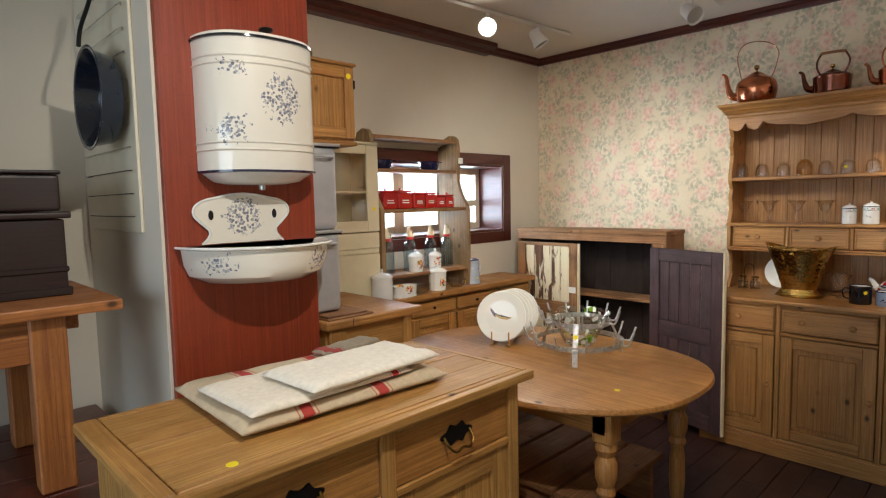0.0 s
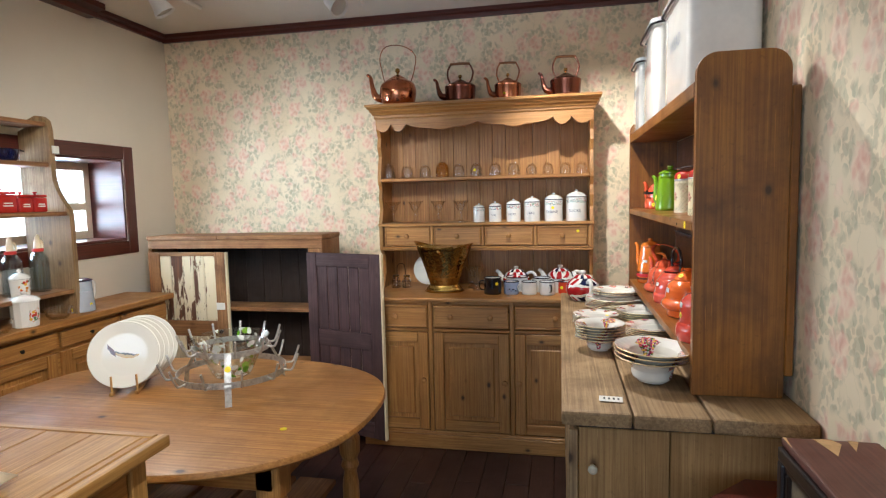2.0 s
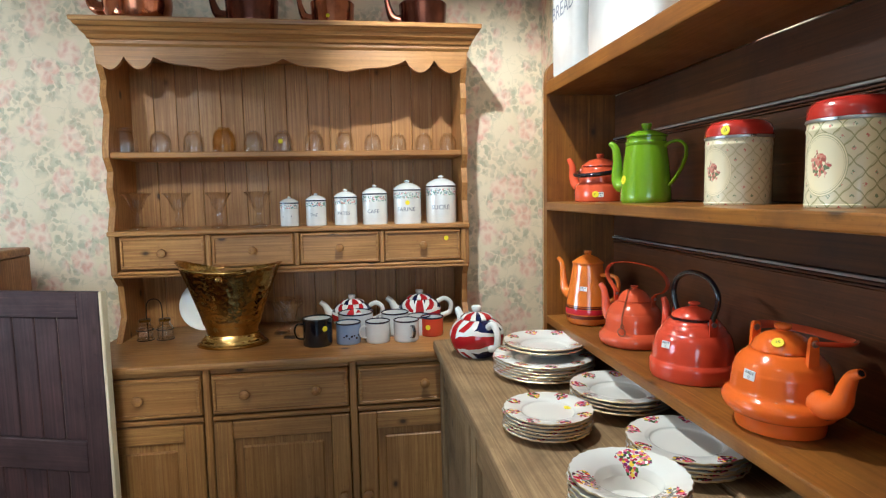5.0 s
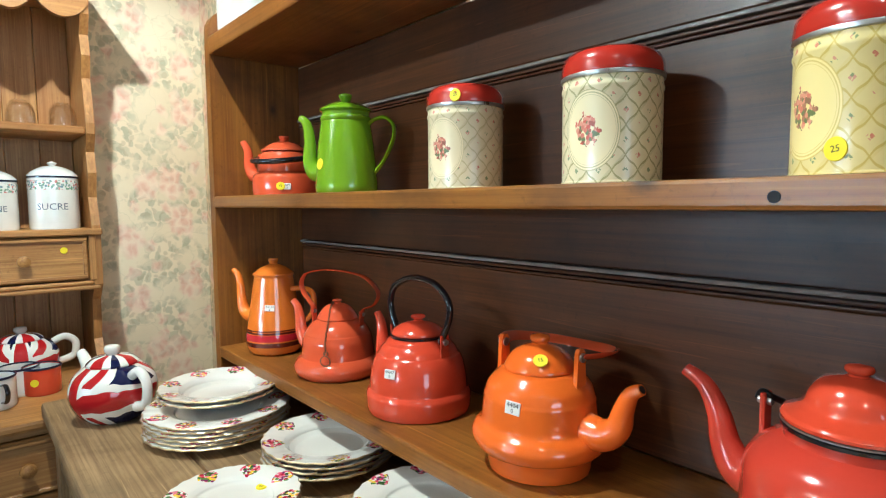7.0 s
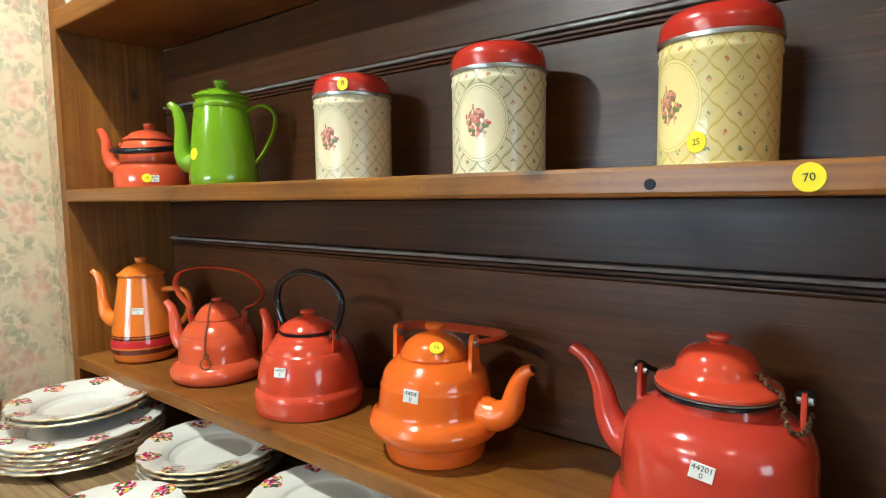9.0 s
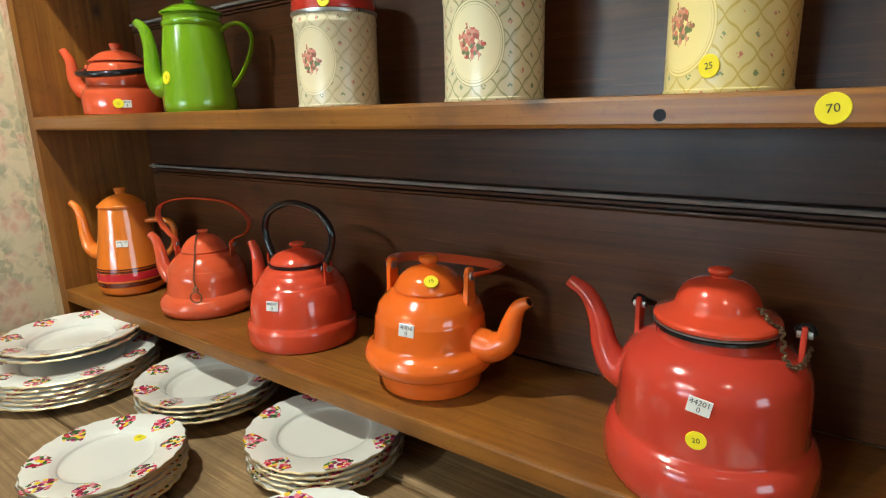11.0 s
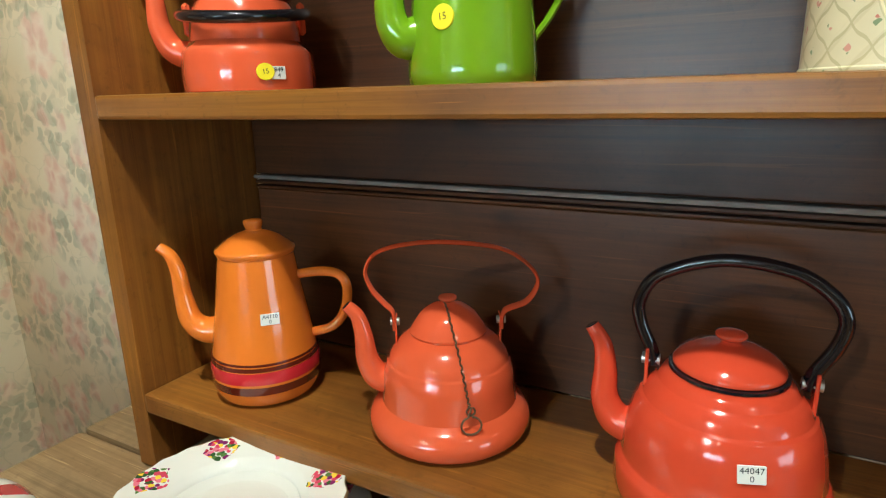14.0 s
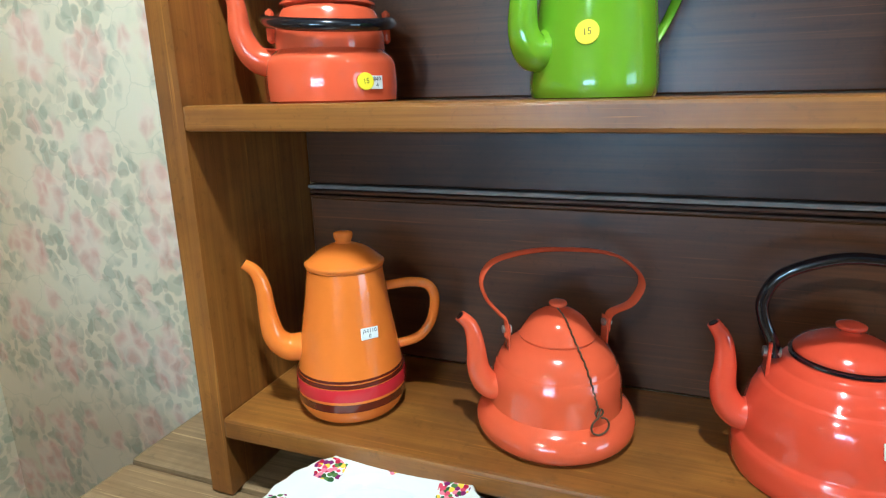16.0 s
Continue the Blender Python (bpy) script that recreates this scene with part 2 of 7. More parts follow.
def wallpaper():
    """Cream paper with faded roses, leaf sprays and fine stems, a little stained."""
    m, n, l, b = material("faded_rose_wallpaper", 0.75)
    tc = n.new("ShaderNodeTexCoord")
    sep, comb, add = n.new("ShaderNodeSeparateXYZ"), n.new("ShaderNodeCombineXYZ"), n.new("ShaderNodeMath")
    add.operation = "ADD"
    l.new(tc.outputs["Object"], sep.inputs[0])
    l.new(sep.outputs[0], add.inputs[0])
    l.new(sep.outputs[1], add.inputs[1])
    l.new(add.outputs[0], comb.inputs[0])
    l.new(sep.outputs[2], comb.inputs[1])
    uv = comb.outputs[0]
    wob = n.new("ShaderNodeTexNoise")
    wob.inputs["Scale"].default_value, wob.inputs["Detail"].default_value = 26, 2
    l.new(uv, wob.inputs["Vector"])
    warp = n.new("ShaderNodeMix")
    warp.data_type, warp.blend_type = "RGBA", "LINEAR_LIGHT"
    warp.inputs[0].default_value = 0.022
    l.new(uv, warp.inputs[6])
    l.new(wob.outputs["Color"], warp.inputs[7])
    wuv = warp.outputs[2]

    def cells(scale, seed, src, rnd=0.85):
        mp, vo = n.new("ShaderNodeMapping"), n.new("ShaderNodeTexVoronoi")
        mp.inputs["Location"].default_value = (seed * 3.7, seed * 1.9, 0)
        mp.inputs["Scale"].default_value = (scale, scale * 0.8, 1)
        vo.voronoi_dimensions = "2D"
        vo.inputs["Scale"].default_value, vo.inputs["Randomness"].default_value = 1.0, rnd
        l.new(src, mp.inputs["Vector"])
        l.new(mp.outputs[0], vo.inputs["Vector"])
        return vo

    paper, shade = g((234, 219, 190)), g((220, 202, 170))
    blot = n.new("ShaderNodeTexNoise")
    blot.inputs["Scale"].default_value, blot.inputs["Detail"].default_value = 2.2, 5
    l.new(uv, blot.inputs["Vector"])
    col = mixed(n, l, ramp(n, l, blot.outputs["Fac"], [(0.4, (0, 0, 0)), (0.7, (1, 1, 1))]), paper, shade)
    stem = n.new("ShaderNodeTexVoronoi")
    stem.feature, stem.voronoi_dimensions = "DISTANCE_TO_EDGE", "2D"
    stem.inputs["Scale"].default_value = 11
    l.new(wuv, stem.inputs["Vector"])
    col = mixed(n, l, ramp(n, l, stem.outputs["Distance"], [(0.006, (0.16,) * 3), (0.022, (0, 0, 0))]), col, g((150, 150, 118)))
    bush = n.new("ShaderNodeTexNoise")
    bush.inputs["Scale"].default_value, bush.inputs["Detail"].default_value = 9, 2
    l.new(uv, bush.inputs["Vector"])
    leafy = ramp(n, l, bush.outputs["Fac"], [(0.42, (0, 0, 0)), (0.55, (1, 1, 1))])
    for scale, seed, rad, c, k in ((24, 1, 0.30, (174, 172, 142), 0.5), (30, 2, 0.26, (160, 160, 132), 0.5), (40, 3, 0.24, (186, 171, 142), 0.5)):
        vo = cells(scale, seed, wuv)
        leaf = ramp(n, l, vo.outputs["Distance"], [(rad, (k,) * 3), (rad + 0.08, (0, 0, 0))])
        col = mixed(n, l, mixed(n, l, 1.0, leaf, leafy, "MULTIPLY"), col, g(c))
    for scale, seed, rad, c, k in ((6.5, 5, 0.27, (224, 166, 148), 0.62), (10, 8, 0.17, (216, 158, 140), 0.55)):
        vo = cells(scale, seed, wuv, 0.75)
        petals = cells(34, seed + 3, wuv)
        disc = ramp(n, l, vo.outputs["Distance"], [(rad - 0.06, (k,) * 3), (rad + 0.05, (0, 0, 0))])
        rose = mixed(n, l, ramp(n, l, petals.outputs["Distance"], [(0.15, (0, 0, 0)), (0.6, (1, 1, 1))]), g(c), g((240, 214, 194)))
        col = mixed(n, l, disc, col, rose)
    l.new(col, b.inputs["Base Color"])
    fib = n.new("ShaderNodeTexNoise")
    fib.inputs["Scale"].default_value, fib.inputs["Detail"].default_value = 7, 3
    l.new(uv, fib.inputs["Vector"])
    bumped(n, l, b, fib.outputs["Fac"], 0.25, 0.006)
    return m


WALLPAPER = wallpaper()
WHITEWALL = plaster("cream_white_plaster", g((218, 208, 190)))
CEIL = plaster("white_ceiling_paint", g((214, 208, 198)), 0.1)
REDPIER = wood("red_brown_stained_panel", g((156, 66, 36)), g((132, 50, 26)), "z", 0.45, False, 0.12)
WHITEPAINT = plain("worn_white_paint", g((216, 206, 182)), 0.45, 0, 0.1, 8)
CREAM = plain("cream_painted_wood", g((232, 218, 182)), 0.4, 0, 0.08, 10)
IRON = plain("black_iron", (0.015, 0.014, 0.014), 0.45, 0.6, 0.3)
CHROME = metalmat("dull_steel", (0.6, 0.6, 0.58), 0.3)
BRASS = metalmat("aged_brass", g((196, 160, 88)), 0.17, g((62, 44, 18)), 0.9, 11, 0.4)
DARKBRASS = metalmat("dark_brass", g((120, 88, 40)), 0.35, (0.02, 0.015, 0.01), 0.7)
COPPER = metalmat("old_copper", g((206, 132, 96)), 0.13, g((84, 44, 30)), 0.9, 9)
DARKCOPPER = metalmat("tarnished_copper", g((134, 82, 66)), 0.16, g((48, 28, 24)), 0.9, 9)
ZINC = metalmat("galvanised_zinc", g((206, 206, 202)), 0.45, g((140, 140, 140)), 0.7, 60)
YELLOW = plain("yellow_sticker_paper", g((244, 224, 20)), 0.6, 0, 0.04)
PAPER = plain("white_label_paper", g((232, 230, 222)), 0.7, 0, 0.05)
INK = plain("black_ink", (0.012, 0.012, 0.014), 0.6)
WHITE_EN = enamel("white_enamel", g((232, 230, 224)))
WHITE_CH = enamel("chipped_white_enamel", g((226, 226, 224)), 0.14, amount=0.02)
GREY_EN = enamel("grey_white_enamel", g((176, 176, 178)), 0.3, amount=0.03)
BLUE_EN = enamel("dark_blue_enamel", g((18, 26, 66)))
BLACK_EN = enamel("black_enamel", (0.008, 0.008, 0.011), 0.1)
RED_EN = enamel("tomato_red_enamel", g((211, 73, 46)), 0.1, amount=0.0)
RED2_EN = enamel("coral_red_enamel", g((213, 88, 52)), 0.1)
RED3_EN = enamel("deep_red_enamel", g((192, 62, 46)), 0.12)
ORANGE_EN = enamel("orange_enamel", g((234, 108, 33)), 0.1)
AMBER_EN = enamel("amber_orange_enamel", g((224, 120, 37)), 0.1)
GREEN_EN = enamel("lime_green_enamel", g((120, 160, 22)), 0.1)
REDLID = enamel("red_lacquered_tin", g((178, 46, 34)), 0.18)
CHINA = enamel("white_glazed_china", g((236, 234, 226)), 0.08, speck=0.03)
GLASS = glassmat("clear_glass")
AMBER = glassmat("amber_glass", g((250, 234, 192)))
SIPHON = glassmat("pale_blue_glass", g((240, 247, 251)))
PANE = glassmat("window_glass", (1, 1, 1), 0.0)
GOLD = metalmat("gilt_edge", g((214, 198, 160)), 0.35, g((150, 120, 70)), 0.5)

# ---- mesh helpers ----
def box(bm, a, b, bev=0.0, seg=1):
    """A box between two corners, with rounded edges."""
    lo, hi = [min(p, q) for p, q in zip(a, b)], [max(p, q) for p, q in zip(a, b)]
    size = [max(q - p, 1e-4) for p, q in zip(lo, hi)]
    mid = [(p + q) / 2 for p, q in zip(lo, hi)]
    vs = bmesh.ops.create_cube(bm, size=1, matrix=Matrix.Translation(mid) @ Matrix.Diagonal((*size, 1)))["verts"]
    if bev:
        bev = min(bev, min(size) * 0.45)
        edges = list({e for v in vs for e in v.link_edges})
        bmesh.ops.bevel(bm, geom=edges, offset=bev, segments=seg, affect="EDGES", profile=0.6)
    return bm


def boxes(*items, bev=0.003, seg=1):
    bm = bmesh.new()
    for a, b in items:
        box(bm, a, b, bev, seg)
    return bm


def lathe(bm, profile, n=32, at=(0, 0, 0), sx=1.0, sy=1.0, wave=None):
    """Turn (radius, height) pairs round the z axis. wave(angle, height) may scale the radius."""
    rings = []
    for r, z in profile:
        if r < 1e-5:
            rings.append([bm.verts.new((at[0], at[1], at[2] + z))])
            continue
        ring = []
        for k in range(n):
            a = 2 * math.pi * k / n
            q = r * (wave(a, z, r) if wave else 1)
            ring.append(bm.verts.new((at[0] + q * math.cos(a) * sx, at[1] + q * math.sin(a) * sy, at[2] + z)))
        rings.append(ring)
    for p, q in zip(rings, rings[1:]):
        if len(p) == 1 and len(q) == 1:
            continue
        for k in range(n):
            j = (k + 1) % n
            if len(p) == 1:
                bm.faces.new((p[0], q[j], q[k]))
            elif len(q) == 1:
                bm.faces.new((p[k], p[j], q[0]))
            else:
                bm.faces.new((p[k], p[j], q[j], q[k]))
    return bm


def smooth_path(pts, n=6):
    """Points on a smooth curve through the given ones."""
    p = [Vector(q) for q in pts]
    out = []
    for i in range(len(p) - 1):
        a, b, c, d = p[max(i - 1, 0)], p[i], p[i + 1], p[min(i + 2, len(p) - 1)]
        for k in range(n):
            t = k / n
            out.append(0.5 * (2 * b + (c - a) * t + (2 * a - 5 * b + 4 * c - d) * t * t + (3 * b - a - 3 * c + d) * t ** 3))
    out.append(p[-1])
    return out


def tube(bm, pts, radii, n=10, flat=1.0, caps=True):
    """A tube along points; radii one number or one for each point; flat squeezes it along its own second axis."""
    pts = [Vector(p) for p in pts]
    if isinstance(radii, (int, float)):
        radii = [radii] * len(pts)
    up, rings = None, []
    for i, p in enumerate(pts):
        d = (pts[min(i + 1, len(pts) - 1)] - pts[max(i - 1, 0)]).normalized()
        if up is None:
            up = d.orthogonal().normalized() if abs(d.y) > 0.5 else Vector((0, 1, 0))
        up = (up - d * up.dot(d)).normalized()
        side = d.cross(up)
        r = radii[i]
        rings.append([bm.verts.new(p + up * math.cos(2 * math.pi * k / n) * r + side * math.sin(2 * math.pi * k / n) * r * flat) for k in range(n)])
    for a, b in zip(rings, rings[1:]):
        for k in range(n):
            bm.faces.new((a[k], a[(k + 1) % n], b[(k + 1) % n], b[k]))
    if caps:
        bm.faces.new(rings[0][::-1])
        bm.faces.new(rings[-1])
    return bm


def interp(values, n):
    """Spread a short list of radii over n points."""
    return [float(v) for v in np.interp(np.linspace(0, 1, n), np.linspace(0, 1, len(values)), values)]


def prism(bm, outline, plane, d0, d1):
    """Push a 2D outline along the axis that its plane ('xy', 'xz', 'yz') leaves out."""
    def at(p, d):
        return {"xy": (p[0], p[1], d), "xz": (p[0], d, p[1]), "yz": (d, p[0], p[1])}[plane]
    lo, hi = [bm.verts.new(at(p, d0)) for p in outline], [bm.verts.new(at(p, d1)) for p in outline]
    k = len(outline)
    bm.faces.new(lo)
    bm.faces.new(hi[::-1])
    for i in range(k):
        j = (i + 1) % k
        bm.faces.new((lo[j], lo[i], hi[i], hi[j]))
    return bm


def finish(bm, smooth):
    bmesh.ops.recalc_face_normals(bm, faces=bm.faces)
    if smooth:
        for f in bm.faces:
            f.smooth = True
        for e in bm.edges:
            if len(e.link_faces) == 2 and e.calc_face_angle(0) > smooth:
                e.smooth = False


def mesh_ob(name, bm, mat, smooth=0.0):
    finish(bm, smooth)
    me = bpy.data.meshes.new(name)
    bm.to_mesh(me)
    bm.free()
    me.materials.append(mat)
    return new(name, me)


def part(name, bm, mat, parent, label="", smooth=0.0):
    ob = mesh_ob(name, bm, mat, smooth)
    ob.parent = parent
    return tagged(ob, label=label)


def thing(name, label, category, at=(0, 0, 0), turn=0.0, group="", kind=""):
    ob = new(name)
    ob.empty_display_size = 0.05
    ob.matrix_world = pose(*at, 0, 0, turn)
    return tagged(ob, label, category, group, kind)


def setting(name, bm, mat, label, category, smooth=0.0):
    return tagged(mesh_ob(name, bm, mat, smooth), label, category, kind="structure")


SM = 0.6

# ---- the room ----
EAST, NORTH, SOUTH, WEST, TOP = 4.12, 3.23, -0.215, -2.3, 2.715
WX0, WX1, WZ0, WZ1 = 2.2, 3.62, 1.25, 1.79   # the opening of the north window
setting("wall_east", boxes(((EAST, SOUTH - 0.2, 0), (EAST + 0.15, NORTH + 0.35, TOP)), bev=0), WALLPAPER, "faded rose wallpaper on the wall behind the dresser", "wall")
setting("wall_south", boxes(((WEST - 0.15, SOUTH - 0.15, 0), (EAST - 0.001, SOUTH, TOP)), bev=0), WALLPAPER, "faded rose wallpaper on the wall behind the shelf", "wall")
bm = bmesh.new()
for a, b in (((WEST, 0), (WX0, TOP)), ((WX1, 0), (EAST - 0.001, TOP)), ((WX0, 0), (WX1, WZ0)), ((WX0, WZ1), (WX1, TOP))):
    box(bm, (a[0], NORTH, a[1]), (b[0], NORTH + 0.33, b[1]))
setting("wall_north", bm, WHITEWALL, "plain cream white plaster wall with a deep window", "wall")
bm = bmesh.new()
for a, b in (((SOUTH, 0), (0.0, TOP)), ((2.4, 0), (NORTH + 0.3, TOP)), ((0.0, 0), (2.4, 0.8)), ((0.0, 2.2), (2.4, TOP))):
    box(bm, (WEST - 0.15, a[0], a[1]), (WEST, b[0], b[1]))
setting("wall_west", bm, WHITEWALL, "plain white plaster wall with a wide window", "wall")
setting("ceiling", boxes(((WEST - 0.15, SOUTH - 0.15, TOP), (EAST + 0.15, NORTH + 0.35, TOP + 0.1)), bev=0), CEIL, "white painted flat ceiling", "ceiling")
floor = setting("floor", boxes(((WEST - 0.15, SOUTH - 0.15, -0.12), (EAST + 0.15, NORTH + 0.35, -0.012)), bev=0), IRON, "dark brown wooden plank floor", "floor")
FLOORWOOD = woods("dark_brown_floor_planks", g((74, 46, 38)), g((50, 30, 26)), rough=0.4, wear=0.3)

# dark mouldings under the ceiling
def moulding(name, a, b, depth, high, axis):
    bm = bmesh.new()
    if axis == "y":
        x = EAST
        prism(bm, [(x, TOP), (x - depth, TOP), (x - depth, TOP - high * 0.45), (x - depth * 0.55, TOP - high * 0.6), (x - depth * 0.5, TOP - high), (x, TOP - high)], "xz", a, b)
    else:
        y = NORTH if depth > 0 else SOUTH
        prism(bm, [(y, TOP), (y - depth, TOP), (y - depth, TOP - high * 0.45), (y - depth * 0.55, TOP - high * 0.6), (y - depth * 0.5, TOP - high), (y, TOP - high)], "yz", a, b)
    setting(name, bm, MAHOG["x" if axis == "x" else "y"], "dark red-brown wooden ceiling moulding", "moulding")


moulding("trim", SOUTH, NORTH - 0.003, 0.045, 0.055, "y")
moulding("trim", 3.42, EAST - 0.046, 0.045, 0.055, "x")
moulding("trim", 1.26, 3.418, 0.13, 0.075, "x")
moulding("trim", 0.9, EAST - 0.046, -0.045, 0.055, "x")

# the pier that juts out from the north wall: white side, red-brown front board
PX0, PX1, PY = 0.6, 1.192, 2.28
setting("pier", boxes(((PX0, PY, 0), (PX1, NORTH - 0.001, TOP)), bev=0), WHITEWALL, "white plastered pier", "wall")
setting("pier_panel", boxes(((PX0 + 0.01, PY - 0.03, 0), (PX1 + 0.012, PY - 0.001, TOP - 0.001)), bev=0.003), REDPIER, "red-brown stained board on the pier", "panel")

# the north window: deep reveal, frame, two sashes
win = thing("window_1", "white framed window in a deep red-brown reveal", "window", kind="structure")
casing = thing("window_casing", "red-brown wooden casing round the deep window", "window casing", kind="structure")
y0, c = NORTH - 0.012, 0.085
part("side_casing", boxes(((WX1, y0, WZ0 - c), (WX1 + c, NORTH - 0.001, WZ1 + c))), MAHOG["z"], casing)
part("side_casing", boxes(((WX0 - c, y0, WZ0 - c), (WX0, NORTH - 0.001, WZ1 + c))), MAHOG["z"], casing)
part("top_casing", boxes(((WX0, y0, WZ1), (WX1, NORTH - 0.001, WZ1 + c))), MAHOG["x"], casing)
part("bottom_casing", boxes(((WX0, y0, WZ0 - c), (WX1, NORTH - 0.001, WZ0))), MAHOG["x"], casing)
part("reveal_board", boxes(((WX1 - 0.015, NORTH, WZ0), (WX1 - 0.001, NORTH + 0.32, WZ1))), MAHOG["y"], casing)
part("reveal_board", boxes(((WX0 + 0.001, NORTH, WZ0), (WX0 + 0.015, NORTH + 0.32, WZ1))), MAHOG["y"], casing)
part("head_board", boxes(((WX0 + 0.016, NORTH, WZ1 - 0.015), (WX1 - 0.016, NORTH + 0.32, WZ1 - 0.001))), MAHOG["x"], casing)
part("sill", boxes(((WX0 + 0.016, NORTH, WZ0 + 0.001), (WX1 - 0.016, NORTH + 0.32, WZ0 + 0.02))), MAHOG["x"], casing)
fy = NORTH + 0.25
xs = [WX0 + 0.017, WX0 + 0.5, WX0 + 0.95, WX1 - 0.017]
for a, b in zip(xs, xs[1:]):
    f = part("window_frame", boxes(((a, fy, WZ0 + 0.022), (a + 0.05, fy + 0.05, WZ1 - 0.017)), ((b - 0.05, fy, WZ0 + 0.022), (b, fy + 0.05, WZ1 - 0.017)),
                                  ((a + 0.05, fy, WZ0 + 0.022), (b - 0.05, fy + 0.05, WZ0 + 0.075)), ((a + 0.05, fy, WZ1 - 0.07), (b - 0.05, fy + 0.05, WZ1 - 0.017)),
                                  ((a + 0.05, fy, 1.46), (b - 0.05, fy + 0.045, 1.51))), WHITEPAINT, win, "white painted sash")
    p = part("pane", boxes(((a + 0.045, fy + 0.02, WZ0 + 0.07), (b - 0.045, fy + 0.024, WZ1 - 0.065)), bev=0), PANE, win)
    p.visible_shadow = False
bm = tube(bmesh.new(), smooth_path([(3.05, fy - 0.03, 1.44), (3.09, fy - 0.035, 1.445), (3.17, fy - 0.03, 1.44)]), 0.008)
part("latch", bm, CHROME, win, "steel window latch", SM)

# outside the window: bright overcast distance
m, n, l, b = material("bright_overcast_distance")
b.inputs["Base Color"].default_value = (0.6, 0.65, 0.7, 1)
b.inputs["Emission Color"].default_value, b.inputs["Emission Strength"].default_value = (0.80, 0.9, 1.0, 1), 2.8
setting("backdrop", boxes(((0.5, 5.2, -0.5), (5.5, 5.22, 3.5)), bev=0), m, "bright white sky beyond the window", "sky")

# track lights on the ceiling
TRACKWHITE = plain("white_lamp_paint", g((215, 212, 206)), 0.35, 0, 0.05)
m, n, l, b = material("lit_lamp_face")
b.inputs["Emission Color"].default_value, b.inputs["Emission Strength"].default_value = (1, 0.9, 0.75, 1), 25
LIT = m
m, n, l, b = material("unlit_lamp_face", 0.1)
b.inputs["Base Color"].default_value = (0.5, 0.48, 0.44, 1)
UNLIT = m


def track_spot(at, target, lit):
    t = thing("track_spot", "white cylindrical track spotlight" + (", lit" if lit else ", turned away"), "spotlight", at, group="spotlights on the ceiling track")
    d = (Vector(target) - Vector(at)).normalized()
    rot = d.to_track_quat("Z", "Y").to_matrix().to_4x4()
    bm = tube(bmesh.new(), [(0, 0, TOP - 0.02 - at[2]), (0, 0, 0.0)], 0.012)
    part("stem", bm, TRACKWHITE, t, smooth=SM)
    bm = lathe(bmesh.new(), [(0.0, -0.07), (0.03, -0.07), (0.04, -0.05), (0.045, 0.0), (0.06, 0.05), (0.058, 0.05), (0.05, 0.04)], 28)
    bm.transform(rot)
    part("housing", bm, TRACKWHITE, t, smooth=SM)
    bm = lathe(bmesh.new(), [(0.0, 0.036), (0.051, 0.038)], 28)
    bm.transform(rot)
    part("lamp_face", bm, LIT if lit else UNLIT, t)


track_spot((2.75, 2.62, 2.61), (0.2, 0.7, 1.2), True)
track_spot((3.24, 2.59, 2.61), (3.9, 1.6, 0.6), False)
track_spot((3.48, 1.64, 2.61), (2.75, -0.1, 1.15), False)
for a, b in (((2.1, 2.65), (3.6, 2.57)), ((2.95, 1.5), (3.8, 1.58)), ):
    rail = tube(bmesh.new(), [(a[0], a[1], TOP - 0.012), (b[0], b[1], TOP - 0.012)], 0.014, 4)
    tagged(mesh_ob("ceiling_track", rail, TRACKWHITE), "white metal ceiling track for spotlights", "lighting track")
bm = boxes(((2.3, 1.62, TOP - 0.008), (3.3, 2.3, TOP - 0.001)), bev=0.002)
tagged(mesh_ob("ceiling_hatch", bm, CEIL), "white square panel set in the ceiling", "ceiling hatch")

# ---- furniture ----
def frame_panel(owner, name, a, b, axis, face, mats, stile=0.055, depth=0.022, raised=True, label=""):
    """A framed and panelled door in the plane x = face (axis 'x') or y = face (axis 'y'); a, b: (along, z) corners. face points outwards with its sign in depth."""
    def bx(u0, z0, u1, z1, d0, d1):
        return ((face + d0, u0, z0), (face + d1, u1, z1)) if axis == "x" else ((u0, face + d0, z0), (u1, face + d1, z1))
    (u0, z0), (u1, z1) = a, b
    across = mats["y" if axis == "x" else "x"]
    e, d = stile + 0.001, depth - 0.001 * (1 if depth > 0 else -1)
    top = part(name, boxes(bx(u0 + e, z0 + e, u1 - e, z1 - e, 0, depth * 0.3)), mats["z"], owner, label)
    for p, q in ((u0, u0 + stile), (u1 - stile, u1)):
        part("stile", boxes(bx(p, z0, q, z1, 0, depth)), mats["z"], top)
    for p, q in ((z0, z0 + stile), (z1 - stile, z1)):
        part("rail", boxes(bx(u0 + e, p, u1 - e, q, 0.001, d)), across, top)
    if raised:
        e = stile + 0.028
        part("raised_field", boxes(bx(u0 + e, z0 + e, u1 - e, z1 - e, depth * 0.25, depth * 0.75), bev=0.007), mats["z"], top)
    return top


def knob(owner, at, way, mat, r=0.017, long=0.028):
    bm = lathe(bmesh.new(), [(0.0, 0), (r * 0.5, 0), (r * 0.42, long * 0.35), (r, long * 0.6), (r * 0.95, long * 0.85), (r * 0.5, long), (0, long)], 18)
    bm.transform(Vector(way).to_track_quat("Z", "Y").to_matrix().to_4x4())
    bm.transform(Matrix.Translation(at))
    return part("knob", bm, mat, owner, "turned wooden knob", SM)


